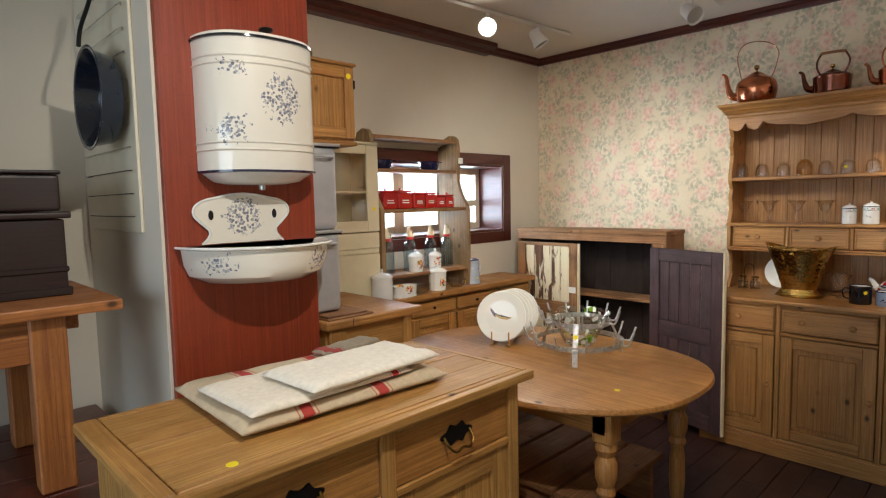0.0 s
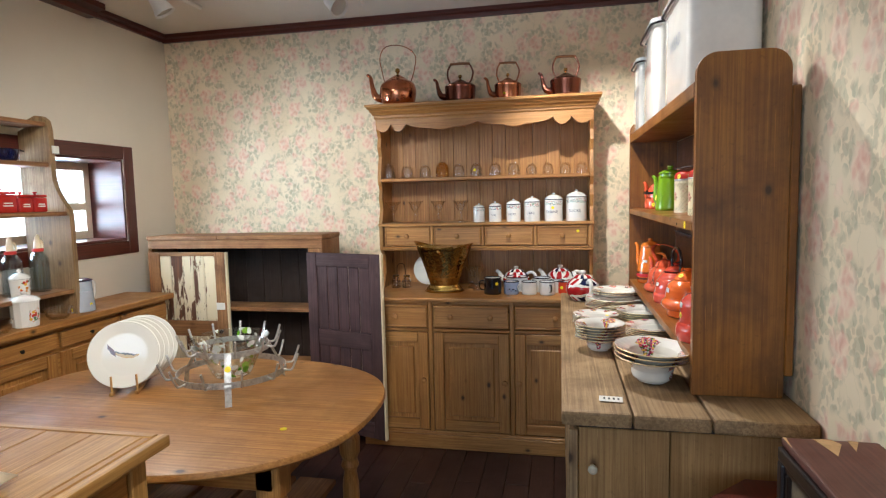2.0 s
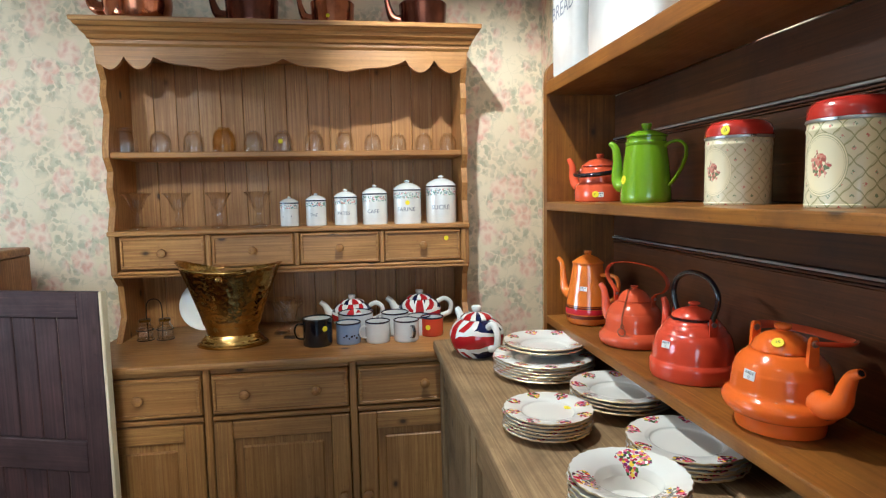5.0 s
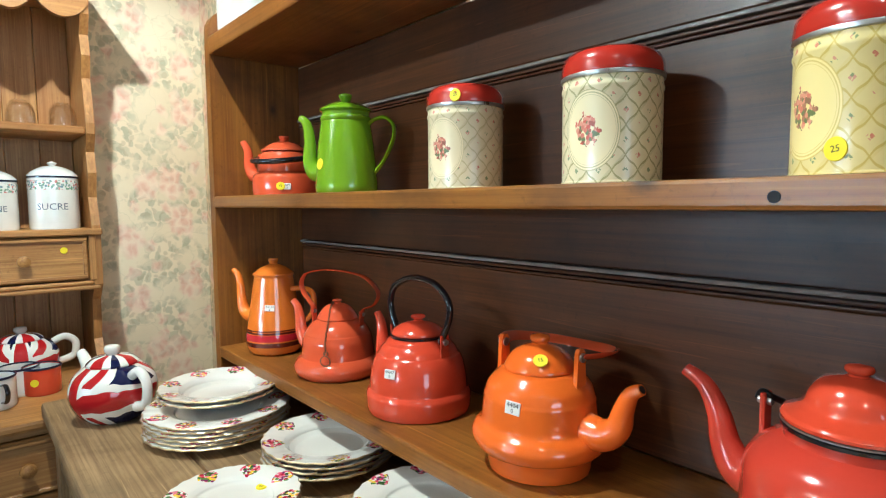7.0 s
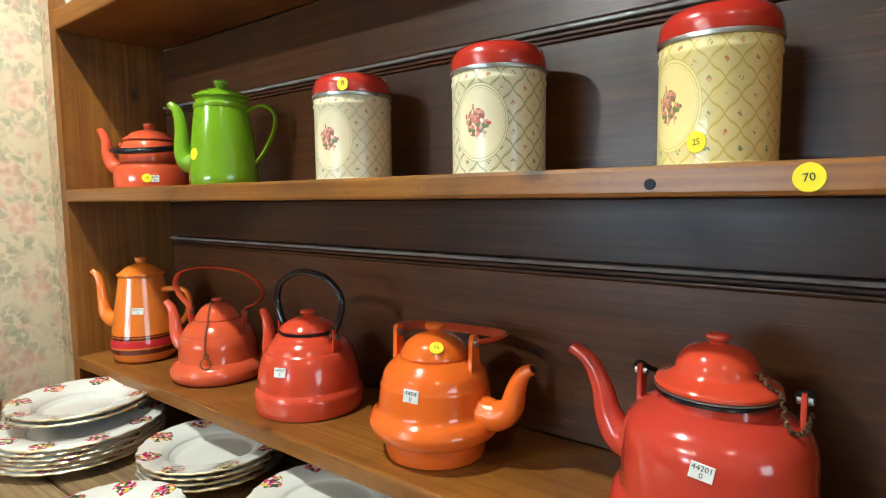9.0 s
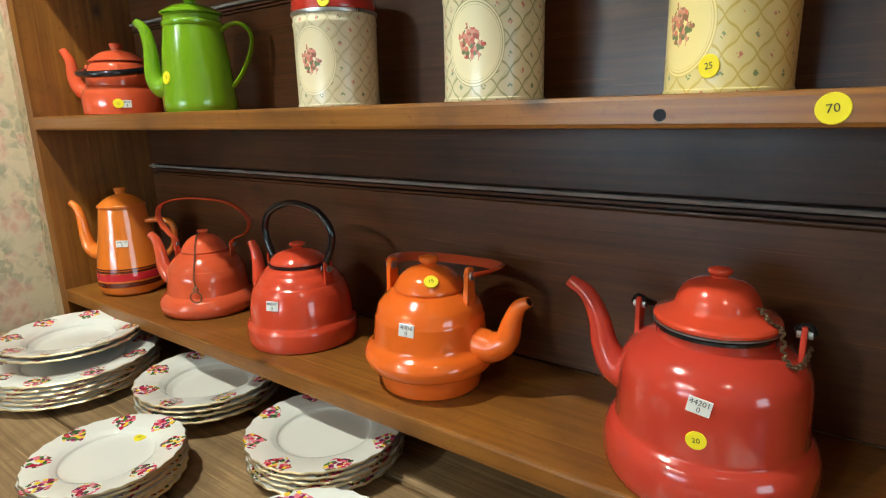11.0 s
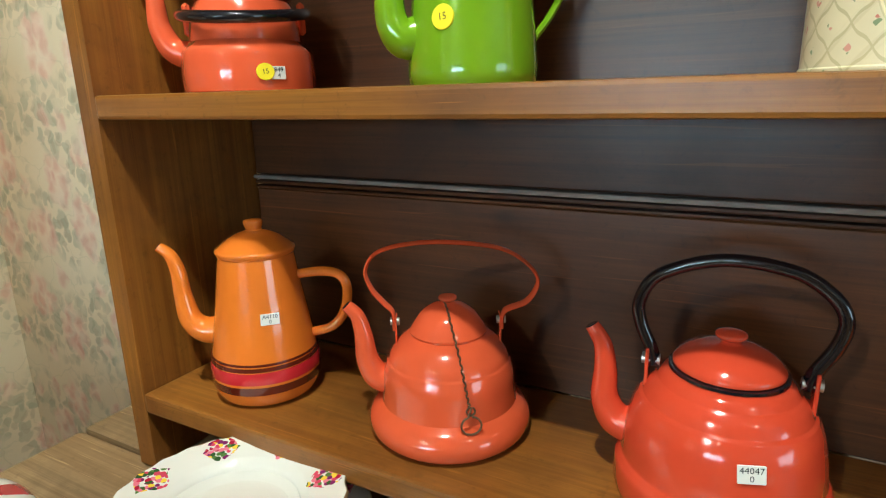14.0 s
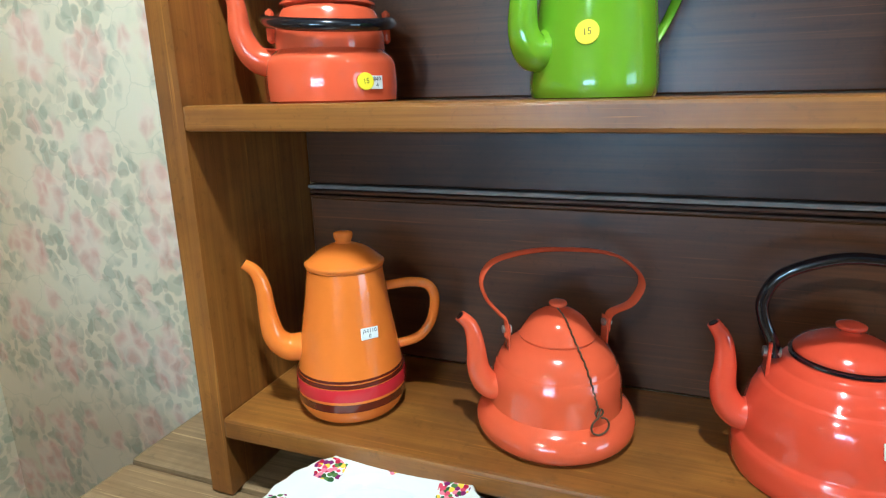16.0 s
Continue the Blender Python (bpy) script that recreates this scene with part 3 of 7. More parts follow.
# -- the pine dresser on the east wall --
dresser = thing("dresser", "honey pine kitchen dresser with plate rack against the wallpaper", "dresser", (3.5, 0.855, 0))
Y0, Y1, DX = -0.69, 0.69, 0.58
part("carcass", boxes(((0.022, Y0 + 0.01, 0.09), (DX, Y0 + 0.035, 0.886)), ((0.022, Y1 - 0.035, 0.09), (DX, Y1 - 0.01, 0.886)), ((DX - 0.02, Y0 + 0.036, 0.09), (DX, Y1 - 0.036, 0.886)), ((0.03, Y0 + 0.036, 0.1), (DX - 0.021, Y1 - 0.036, 0.12))), PINE["z"], dresser)
part("worktop", boxes(((-0.022, Y0 - 0.02, 0.887), (DX, Y1 + 0.02, 0.912)), bev=0.008, seg=2), PINE["y"], dresser)
part("plinth", boxes(((-0.012, Y0 - 0.008, 0), (0.02, Y1 + 0.008, 0.085)), ((-0.006, Y0 - 0.004, 0.085), (0.02, Y1 + 0.004, 0.1)), bev=0.004), PINE["y"], dresser)
cols = [(Y0 + 0.012, -0.215), (-0.19, 0.262), (0.287, Y1 - 0.012)]
for u in (Y0 + 0.0, -0.2025, 0.2745, Y1):
    part("stile", boxes(((-0.002, u - 0.012, 0.1), (0.021, u + 0.012, 0.886))), PINE["z"], dresser)
for z in (0.722, 0.882, 0.106):
    for a, b in cols:
        part("rail", boxes(((-0.002, a + 0.001, z - 0.012), (0.02, b - 0.001, z + 0.004))), PINE["y"], dresser)
for i, (a, b) in enumerate(cols):
    d = part("drawer", boxes(((-0.004, a + 0.004, 0.732), (0.018, b - 0.004, 0.866)), bev=0.004), PINE["y"], dresser)
    part("cock_bead", boxes(((-0.011, a + 0.008, 0.736), (-0.003, b - 0.008, 0.746)), ((-0.011, a + 0.008, 0.852), (-0.003, b - 0.008, 0.862)), ((-0.011, a + 0.008, 0.747), (-0.003, a + 0.018, 0.851)), ((-0.011, b - 0.018, 0.747), (-0.003, b - 0.008, 0.851)), bev=0.002), PINE["y"], d)
    for u in ((a + 0.11, b - 0.11) if i == 1 else ((a + b) / 2,)):
        knob(d, (-0.004, u, 0.8), (-1, 0, 0), PINE["x"])
    k = frame_panel(dresser, "door", (a + 0.004, 0.115), (b - 0.004, 0.704), "x", 0.018, PINE, 0.06, -0.024)
    knob(k, (-0.006, (b - 0.03, a + 0.03, a + 0.03)[i] if i != 0 else b - 0.03, 0.42), (-1, 0, 0), PINE["x"])
RX = 0.32
side = [(RX, 0.912), (DX - 0.002, 0.912), (DX - 0.002, 1.99), (RX, 1.99), (RX, 1.93), (RX + 0.03, 1.88), (RX + 0.012, 1.82), (RX + 0.035, 1.76), (RX + 0.014, 1.69), (RX, 1.63), (RX, 1.6), (RX + 0.03, 1.55), (RX + 0.012, 1.49), (RX + 0.03, 1.42), (RX, 1.34), (RX, 1.17), (RX + 0.05, 1.12), (RX + 0.06, 1.0), (RX + 0.02, 0.94)]
for u in (-0.672, 0.65):
    part("rack_side", prism(bmesh.new(), side, "xz", u, u + 0.022), PINE["z"], dresser)
w = 1.3 / 15
for k in range(15):
    part("back_board", boxes(((DX - 0.018, -0.649 + k * w + 0.0005, 0.913), (DX - 0.003 - 0.001 * (k % 2), -0.649 + (k + 1) * w - 0.0007, 1.99)), bev=0.002), PINE["z"], dresser)
part("plate_shelf", boxes(((RX + 0.004, -0.649, 1.597), (DX - 0.02, 0.649, 1.619)), bev=0.004), PINE["y"], dresser)
part("rack_shelf", boxes(((RX - 0.012, -0.675, 1.312), (DX - 0.02, 0.675, 1.331)), bev=0.004), PINE["y"], dresser)
part("drawer_floor", boxes(((RX - 0.004, -0.649, 1.169), (DX - 0.02, 0.649, 1.182)), bev=0.004), PINE["y"], dresser)
part("bead_rail", boxes(((RX - 0.008, -0.665, 1.156), (RX + 0.03, 0.665, 1.168)), bev=0.004), PINE["y"], dresser)
edges = np.linspace(-0.649, 0.649, 5)
for a, b in zip(edges, edges[1:]):
    part("divider", boxes(((RX - 0.003, a - 0.009, 1.183), (RX + 0.2, a + 0.009, 1.311))), PINE["z"], dresser)
    d = part("spice_drawer", boxes(((RX + 0.002, a + 0.011, 1.186), (RX + 0.2, b - 0.011, 1.309)), bev=0.003), PINE["y"], dresser)
    part("cock_bead", boxes(((RX - 0.005, a + 0.014, 1.189), (RX + 0.003, b - 0.014, 1.199)), ((RX - 0.005, a + 0.014, 1.296), (RX + 0.003, b - 0.014, 1.306)), ((RX - 0.005, a + 0.014, 1.2), (RX + 0.003, a + 0.024, 1.295)), ((RX - 0.005, b - 0.024, 1.2), (RX + 0.003, b - 0.014, 1.295)), bev=0.002), PINE["y"], d)
    knob(d, (RX + 0.002, (a + b) / 2, 1.247), (-1, 0, 0), PINE["x"], 0.016)
cusps = [-0.672, -0.545, -0.435, 0.02, 0.475, 0.575, 0.672]
low = []
for a, b in zip(cusps, cusps[1:]):
    steps = 18 if b - a > 0.3 else 8
    for k in range(steps):
        u = k / steps
        dip = math.sin(math.pi * u) ** 0.75 if b - a < 0.3 else 0.75 * (math.sin(math.pi * u) ** 0.6) + 0.25 * math.sin(3 * math.pi * u) ** 2 * (1 if 0.33 < u < 0.67 else 0.3)
        low.append((a + (b - a) * u, 1.957 - 0.045 * dip))
low.append((cusps[-1], 1.957))
part("valance", prism(bmesh.new(), low + [(0.672, 2.0), (-0.672, 2.0)], "yz", RX - 0.006, RX + 0.014), PINE["y"], dresser, "scalloped valance")
bm, rings = bmesh.new(), []
for z, o in ((1.992, 0.008), (2.0, 0.016), (2.012, 0.016), (2.014, 0.026), (2.026, 0.034), (2.034, 0.05), (2.046, 0.056), (2.048, 0.068), (2.058, 0.078), (2.06, 0.086), (2.072, 0.088), (2.076, 0.084)):
    rings.append([bm.verts.new(q) for q in ((RX - o, -0.672 - o * 0.5, z), (RX - o, 0.672 + o * 0.5, z), (DX, 0.672 + o * 0.5, z), (DX, -0.672 - o * 0.5, z))])
for p, q in zip(rings, rings[1:]):
    for i in range(4):
        bm.faces.new((p[i], p[(i + 1) % 4], q[(i + 1) % 4], q[i]))
bm.faces.new(rings[0][::-1])
bm.faces.new(rings[-1])
part("cornice", bm, PINE["y"], dresser, "stepped cornice moulding")

# -- the weathered counter along the south wall --
counter = thing("counter", "weathered pine shop counter with a knotty end board", "counter", (1.7, 0, 0))
L = 1.775
rnd = random.Random(4)
for i, (a, b) in enumerate(((0.206, 0.378), (0.022, 0.203), (-0.212, 0.019))):
    bm = boxes(((-0.004 * i, a, 0.915), (L, b, 0.953 - 0.002 * (i == 1))), bev=0.008, seg=2)
    for v in bm.verts:
        if v.co.x < 0.2:
            v.co.z += 0.004 * noise.noise(Vector((v.co.y * 9, i, 3))) - 0.002
            v.co.x += 0.006 * noise.noise(Vector((v.co.y * 25, v.co.z * 60, i)))
    part("top_plank", bm, GREYPINE["x"], counter, "worn greyish plank")
part("cleat", boxes(((0.045, -0.2, 0.893), (0.06, 0.335, 0.914))), INSIDE["y"], counter)
for a, b in ((0.11, 0.335), (-0.2, 0.108)):
    part("end_board", boxes(((0.045, a, 0), (0.07, b, 0.893)), bev=0.002), YELLOWPINE["z"], counter)
knob(counter, (0.044, 0.3, 0.79), (-1, 0, 0), WHITEPAINT, 0.012)
part("front_stile", boxes(((0.03, 0.336, 0), (0.11, 0.36, 0.892))), GREYPINE["z"], counter)
for k in range(3):
    d = frame_panel(counter, "door", (0.115 + k * 0.555, 0.02), (0.66 + k * 0.555, 0.885), "y", 0.337, GREYPINE, 0.07, 0.02, False)
part("back_rail", boxes(((0.071, -0.2, 0.0), (L - 0.01, -0.18, 0.9))), GREYPINE["x"], counter)

# -- the dark open shelf that stands on the counter --
# bead colour is lightened to stand for the window's reflection along its top
GREYBEAD = plain("window_sheen_bead", g((176, 172, 166)), 0.22, 0.2, 0.3)
shelf = thing("wall_shelf", "dark varnished pine shelf unit standing on the counter", "shelf", (1.86, 0, 0.954))
SL, F, B = 1.46, 0.036, -0.186
def shelf_side(x, wide=0.024):
    r, pts = 0.05, [(B, 0), (F, 0)]
    for k in range(7):
        a = math.pi / 2 * k / 6
        pts.append((F - r + r * math.cos(a), 0.893 - r + r * math.sin(a)))
    for k in range(7):
        a = math.pi / 2 * (1 + k / 6)
        pts.append((B + r + r * math.cos(a), 0.893 - r + r * math.sin(a)))
    bm = prism(bmesh.new(), pts, "yz", x, x + wide)
    return part("side_panel", bm, DARK["z"], shelf)


shelf_side(0)
shelf_side(SL - 0.03, 0.03)
for z, nm, thick in ((0.08, "low_shelf", 0.026), (0.436, "middle_shelf", 0.026), (0.786, "top_shelf", 0.04)):
    bm = boxes(((0.025, B, z), (SL - 0.031, F + 0.002, z + thick)), bev=0.004, seg=2)
    part(nm, bm, DARK["x"], shelf)
for z0, z1 in ((0.0, 0.078), (0.107, 0.331), (0.352, 0.434), (0.464, 0.636), (0.657, 0.784)):
    part("back_board", boxes(((0.025, B - 0.012, z0), (SL - 0.031, B + 0.003, z1)), bev=0.002), BACK["x"], shelf)
for z in (0.331, 0.636):
    part("back_strip", boxes(((0.025, B - 0.018, z - 0.002), (SL - 0.031, B - 0.012, z + 0.023)), bev=0), BACK["x"], shelf)
    part("bead", boxes(((0.025, B - 0.0115, z + 0.0135), (SL - 0.031, B + 0.009, z + 0.0195)), bev=0.0028, seg=2), GREYBEAD, shelf, "moulded edge, grey lightened for the window sheen")
    part("bead", boxes(((0.025, B - 0.0115, z + 0.0065), (SL - 0.031, B + 0.005, z + 0.0115)), bev=0.002, seg=2), BACK["x"], shelf)
    part("bead", boxes(((0.025, B - 0.0115, z + 0.0005), (SL - 0.031, B + 0.006, z + 0.0045)), bev=0.002, seg=2), BACK["x"], shelf)
part("hanging_batten", boxes(((-0.004, B - 0.022, 0.06), (0.022, B - 0.001, 0.8))), DARK["z"], shelf)

# -- the old two-door cupboard in the corner --
cup = thing("cupboard", "reclaimed pine cupboard with peeling cream panel and one open door", "cupboard", (3.6, 0, 0))
CY0, CY1, CD, CH = 1.828, 3.062, 0.28, 1.28
part("top_board", boxes(((-0.012, CY0 - 0.006, CH - 0.03), (CD, (CY0 + CY1) / 2 + 0.1, CH)), bev=0.005), CUP["y"], cup)
part("top_board", boxes(((-0.012, (CY0 + CY1) / 2 + 0.102, CH - 0.03), (CD, CY1 + 0.004, CH - 0.002)), bev=0.005), CUP["y"], cup)
part("side_board", boxes(((0.001, CY0, 0.0), (CD, CY0 + 0.025, CH - 0.031))), CUP["z"], cup)
part("side_board", boxes(((0.001, CY1 - 0.025, 0.0), (CD, CY1, CH - 0.031))), CUP["z"], cup)
# back boards in the tone that carries the inner shade
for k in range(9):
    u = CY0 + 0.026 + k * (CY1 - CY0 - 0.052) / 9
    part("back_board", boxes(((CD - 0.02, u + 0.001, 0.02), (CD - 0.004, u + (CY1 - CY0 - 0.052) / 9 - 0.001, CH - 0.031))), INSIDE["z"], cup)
part("inner_shelf", boxes(((0.06, CY0 + 0.026, 0.775), (CD - 0.022, CY1 - 0.026, 0.8))), CUP["y"], cup)
part("inner_shelf", boxes(((0.06, CY0 + 0.026, 0.405), (CD - 0.022, CY1 - 0.026, 0.43))), CUP["y"], cup)
part("bottom_board", boxes(((0.02, CY0 + 0.026, 0.03), (CD - 0.022, CY1 - 0.026, 0.055))), CUP["y"], cup)
part("top_rail", boxes(((-0.006, CY0 + 0.001, CH - 0.085), (0.02, CY1 - 0.001, CH - 0.031))), CUP["y"], cup)
part("bottom_rail", boxes(((-0.006, CY0 + 0.001, 0.0), (0.02, CY1 - 0.001, 0.06))), CUP["y"], cup)
part("front_stile", boxes(((-0.006, CY0 + 0.001, 0.061), (0.02, 1.925, CH - 0.086))), CUP["z"], cup)
part("front_stile", boxes(((-0.006, 3.0505, 0.061), (0.02, CY1 - 0.001, CH - 0.086))), CUP["z"], cup)

m, n, l, b = material("peeling_cream_paint", 0.6)
v = coords(n, l, (14, 14, 3.2))
f = noise_tex(n, l, v, 1.0, 6, 0.65, 0.5)
v2 = coords(n, l, (60, 60, 5))
base = mixed(n, l, ramp(n, l, noise_tex(n, l, v2, 1.0, 3), [(0.3, (0, 0, 0)), (0.7, (1, 1, 1))]), g((120, 78, 48)), g((84, 52, 34)))
l.new(mixed(n, l, ramp(n, l, f, [(0.53, (0, 0, 0)), (0.56, (1, 1, 1))]), g((226, 212, 178)), base), b.inputs["Base Color"])
bumped(n, l, b, f, 0.4, 0.002)
PEEL = m
door = part("door", boxes(((-0.026, 2.495, 0.065), (-0.004, 2.565, 1.172)), ((-0.026, 2.97, 0.065), (-0.004, 3.05, 1.172))), CUP["z"], cup, "closed door with peeling cream panel")
for z0, z1 in ((1.148, 1.172), (0.62, 0.722), (0.065, 0.15)):
    part("rail", boxes(((-0.025, 2.566, z0), (-0.005, 2.969, z1))), CUP["y"], door)
for k in range(5):
    w = 0.403 / 5
    for z0, z1 in ((0.723, 1.147), (0.151, 0.619)):
        part("panel_board", boxes(((-0.02, 2.567 + k * w, z0), (-0.008, 2.566 + (k + 1) * w - 0.003, z1)), bev=0.003), PEEL, door)
part("edge_strip", boxes(((-0.024, 2.478, 0.065), (-0.004, 2.494, 1.172))), CREAM, door, "cream painted door edge")
knob(door, (-0.026, 2.53, 0.66), (-1, 0, 0), INSIDE["x"], 0.014)
part("price_card", boxes(((-0.0285, 2.505, 0.80), (-0.0265, 2.565, 0.845)), bev=0), PAPER, door, "white price card")

# the open leaf, hinged on the stile and swung out over the dresser
leaf = part("open_door", boxes(((0, -0.022, 0.065), (0.075, 0.0, 1.172))), PURPLE["z"], cup, "dark stained plank door swung open")
leaf.matrix_local = pose(-0.014, 1.918, 0, 0, 0, math.degrees(math.atan2(-0.53, -0.165)))
part("stile", boxes(((0.475, -0.022, 0.065), (0.55, 0.0, 1.172))), PURPLE["z"], leaf)
for z0, z1 in ((1.09, 1.172), (0.6, 0.70), (0.065, 0.16)):
    part("rail", boxes(((0.076, -0.021, z0), (0.474, -0.001, z1))), PURPLE["x"], leaf)
for k in range(5):
    w = 0.398 / 5
    for z0, z1 in ((0.701, 1.089), (0.161, 0.599)):
        part("panel_board", boxes(((0.076 + k * w, -0.014, z0), (0.076 + (k + 1) * w - 0.003, -0.006, z1)), bev=0.003), PURPLE["z"], leaf)
part("painted_edge", boxes(((0.551, -0.023, 0.065), (0.562, 0.003, 1.174))), CREAM, leaf, "cream painted edge")
part("lock", boxes(((0.49, -0.006, 0.64), (0.55, 0.012, 0.72)), bev=0.004), IRON, leaf, "black iron rim lock")

# -- oval table --
table = thing("dining_table", "worn oval pine table with turned legs", "table", (2.14, 1.79, 0))
def oval(a, b, e=2.5, n=72):
    return [(math.copysign(abs(math.cos(t)) ** (2 / e), math.cos(t)) * a, math.copysign(abs(math.sin(t)) ** (2 / e), math.sin(t)) * b) for t in (2 * math.pi * k / n for k in range(n))]


def oval_slab(a, b, z0, z1, round_=0.01):
    bm, rings = bmesh.new(), []
    for o, z in ((round_, z0), (0, z0 + round_), (0, z1 - round_), (round_ * 0.4, z1 - round_ * 0.25), (round_ * 1.2, z1)):
        rings.append([bm.verts.new((x, y, z)) for x, y in oval(a - o, b - o)])
    for p, q in zip(rings, rings[1:]):
        for k in range(len(p)):
            bm.faces.new((p[k], p[(k + 1) % len(p)], q[(k + 1) % len(p)], q[k]))
    bm.faces.new(rings[0][::-1])
    bm.faces.new(rings[-1])
    return bm


part("tabletop", oval_slab(0.58, 0.765, 0.722, 0.752), TABLE["y"], table, smooth=SM)
part("apron", boxes(((-0.36, -0.56, 0.62), (-0.335, 0.56, 0.721)), ((0.335, -0.56, 0.62), (0.36, 0.56, 0.721)), ((-0.335, -0.56, 0.62), (0.335, -0.535, 0.721)), ((-0.335, 0.535, 0.62), (0.335, 0.56, 0.721))), TABLE["y"], table)
legp = [(0, 0), (0.02, 0), (0.026, 0.03), (0.02, 0.07), (0.03, 0.12), (0.036, 0.2), (0.034, 0.3), (0.026, 0.36), (0.038, 0.385), (0.03, 0.41), (0.042, 0.44), (0.044, 0.5), (0.03, 0.53), (0.044, 0.56), (0.038, 0.585), (0, 0.59)]
for x, y in ((-0.32, -0.54), (0.32, -0.54), (-0.32, 0.54), (0.32, 0.54)):
    part("leg", lathe(bmesh.new(), legp, 24, (x, y, 0)), PINE["z"], table, "turned pine leg", SM)
    part("leg_block", boxes(((x - 0.04, y - 0.04, 0.588), (x + 0.04, y + 0.04, 0.7205)), bev=0.004), PINE["z"], table, "square leg block")
# low slatted bench under the table
bench = thing("low_bench", "dusty low wooden slatted bench under the table", "bench", (2.22, 1.8, 0))
for k in range(4):
    part("slat", boxes(((-0.34, -0.44 + k * 0.19, 0.235), (0.34, -0.27 + k * 0.19, 0.26))), TREST["x"], bench)
for x in (-0.3, 0.3):
    part("trestle", boxes(((x - 0.02, -0.4, 0.0), (x + 0.02, 0.3, 0.234))), TREST["y"], bench)

# -- the pale pine chest of drawers --
chest = thing("sideboard", "pale stripped pine sideboard with dark drop handles", "sideboard", (0.0, 0.0, 0))
X0, X1, CF, CB, CZ = 0.235, 1.468, 1.325, 1.965, 0.93
part("body", boxes(((X0 + 0.05, CF + 0.04, 0.06), (X0 + 0.075, CB - 0.01, CZ - 0.031)), ((X1 - 0.07, CF + 0.04, 0.06), (X1 - 0.045, CB - 0.01, CZ - 0.031)), ((X0 + 0.076, CB - 0.03, 0.06), (X1 - 0.071, CB - 0.01, CZ - 0.031)), ((X0 + 0.076, CF + 0.06, 0.06), (X1 - 0.071, CB - 0.031, 0.09))), CHEST["z"], chest)
for k in range(4):
    a, b = CF + 0.055 + k * 0.1388, CF + 0.055 + (k + 1) * 0.1388
    part("top_plank", boxes(((X0 + 0.06, a + 0.0008, CZ - 0.028), (X1 - 0.028, b - 0.0008, CZ - 0.001 * (k % 2))), bev=0.002), CHEST["x"], chest)
part("front_edge", boxes(((X0, CF, CZ - 0.03), (X1, CF + 0.028, CZ)), bev=0.006, seg=2), CHEST["x"], chest)
part("front_edge", boxes(((X0 + 0.06, CF + 0.0295, CZ - 0.03), (X1 - 0.028, CF + 0.0545, CZ)), bev=0.004), CHEST["x"], chest)
part("end_cleat", boxes(((X0, CF + 0.0285, CZ - 0.03), (X0 + 0.059, CB, CZ)), bev=0.005), CHEST["y"], chest)
part("end_cleat", boxes(((X1 - 0.0275, CF + 0.0285, CZ - 0.03), (X1, CB, CZ)), bev=0.005), CHEST["y"], chest)
part("back_edge", boxes(((X0 + 0.06, CB - 0.0295, CZ - 0.03), (X1 - 0.028, CB, CZ - 0.001)), bev=0.004), CHEST["x"], chest)
part("plinth", boxes(((X0 + 0.04, CF + 0.03, 0), (X1 - 0.04, CF + 0.06, 0.09))), CHEST["x"], chest)
xm = (X0 + X1) / 2
for u in (X0 + 0.07, xm, X1 - 0.07):
    part("stile", boxes(((u - 0.025, CF + 0.035, 0.09), (u + 0.025, CF + 0.06, CZ - 0.031))), CHEST["z"], chest)
for z in (0.70, 0.885):
    for p, q in ((X0 + 0.096, xm - 0.026), (xm + 0.026, X1 - 0.096)):
        part("rail", boxes(((p, CF + 0.036, z - 0.012), (q, CF + 0.06, z + 0.012))), CHEST["x"], chest)
for a, b in ((X0 + 0.097, xm - 0.027), (xm + 0.027, X1 - 0.097)):
    d = part("drawer", boxes(((a, CF + 0.045, 0.714), (b, CF + 0.075, 0.871))), TABLE["x"], chest)
    c = (a + b) / 2
    pl = [(0.06 * math.cos(t) * (1 + 0.18 * math.cos(4 * t)), 0.03 * math.sin(t) * (1 + 0.25 * math.cos(6 * t))) for t in (2 * math.pi * k / 36 for k in range(36))]
    bm = prism(bmesh.new(), [(c + x, 0.8 + z) for x, z in pl], "xz", CF + 0.0445, CF + 0.041)
    part("back_plate", bm, IRON, d, "dark pierced back plate")
    bm = tube(bmesh.new(), smooth_path([(c - 0.055, CF + 0.04, 0.80), (c - 0.052, CF + 0.02, 0.775), (c - 0.03, CF + 0.012, 0.757), (c, CF + 0.012, 0.765), (c + 0.03, CF + 0.012, 0.757), (c + 0.052, CF + 0.02, 0.775), (c + 0.055, CF + 0.04, 0.80)]), 0.004, 8)
    part("drop_handle", bm, DARKBRASS, d, "brass drop handle", SM)
    frame_panel(chest, "door", (a, 0.1), (b, 0.686), "y", CF + 0.066, CHEST, 0.07, -0.02, False)

# -- tall cabinet beside the pier --
mid = thing("base_cabinet", "old pine cabinet with thick moulded top beside the pier", "cabinet", (0, 0, 0))
MX0, MX1, MF, MB, MZ = 1.24, 1.80, 2.25, 2.95, 1.0
part("worktop", boxes(((MX0, MF, MZ - 0.04), (MX0 + 0.14, MB, MZ)), ((MX0 + 0.142, MF, MZ - 0.04), (MX1, MB, MZ - 0.001)), bev=0.012, seg=3), TABLE["x"], mid)
part("body", boxes(((MX0 + 0.02, MF + 0.05, 0), (MX1 - 0.05, MB - 0.02, MZ - 0.041))), CHEST["x"], mid)
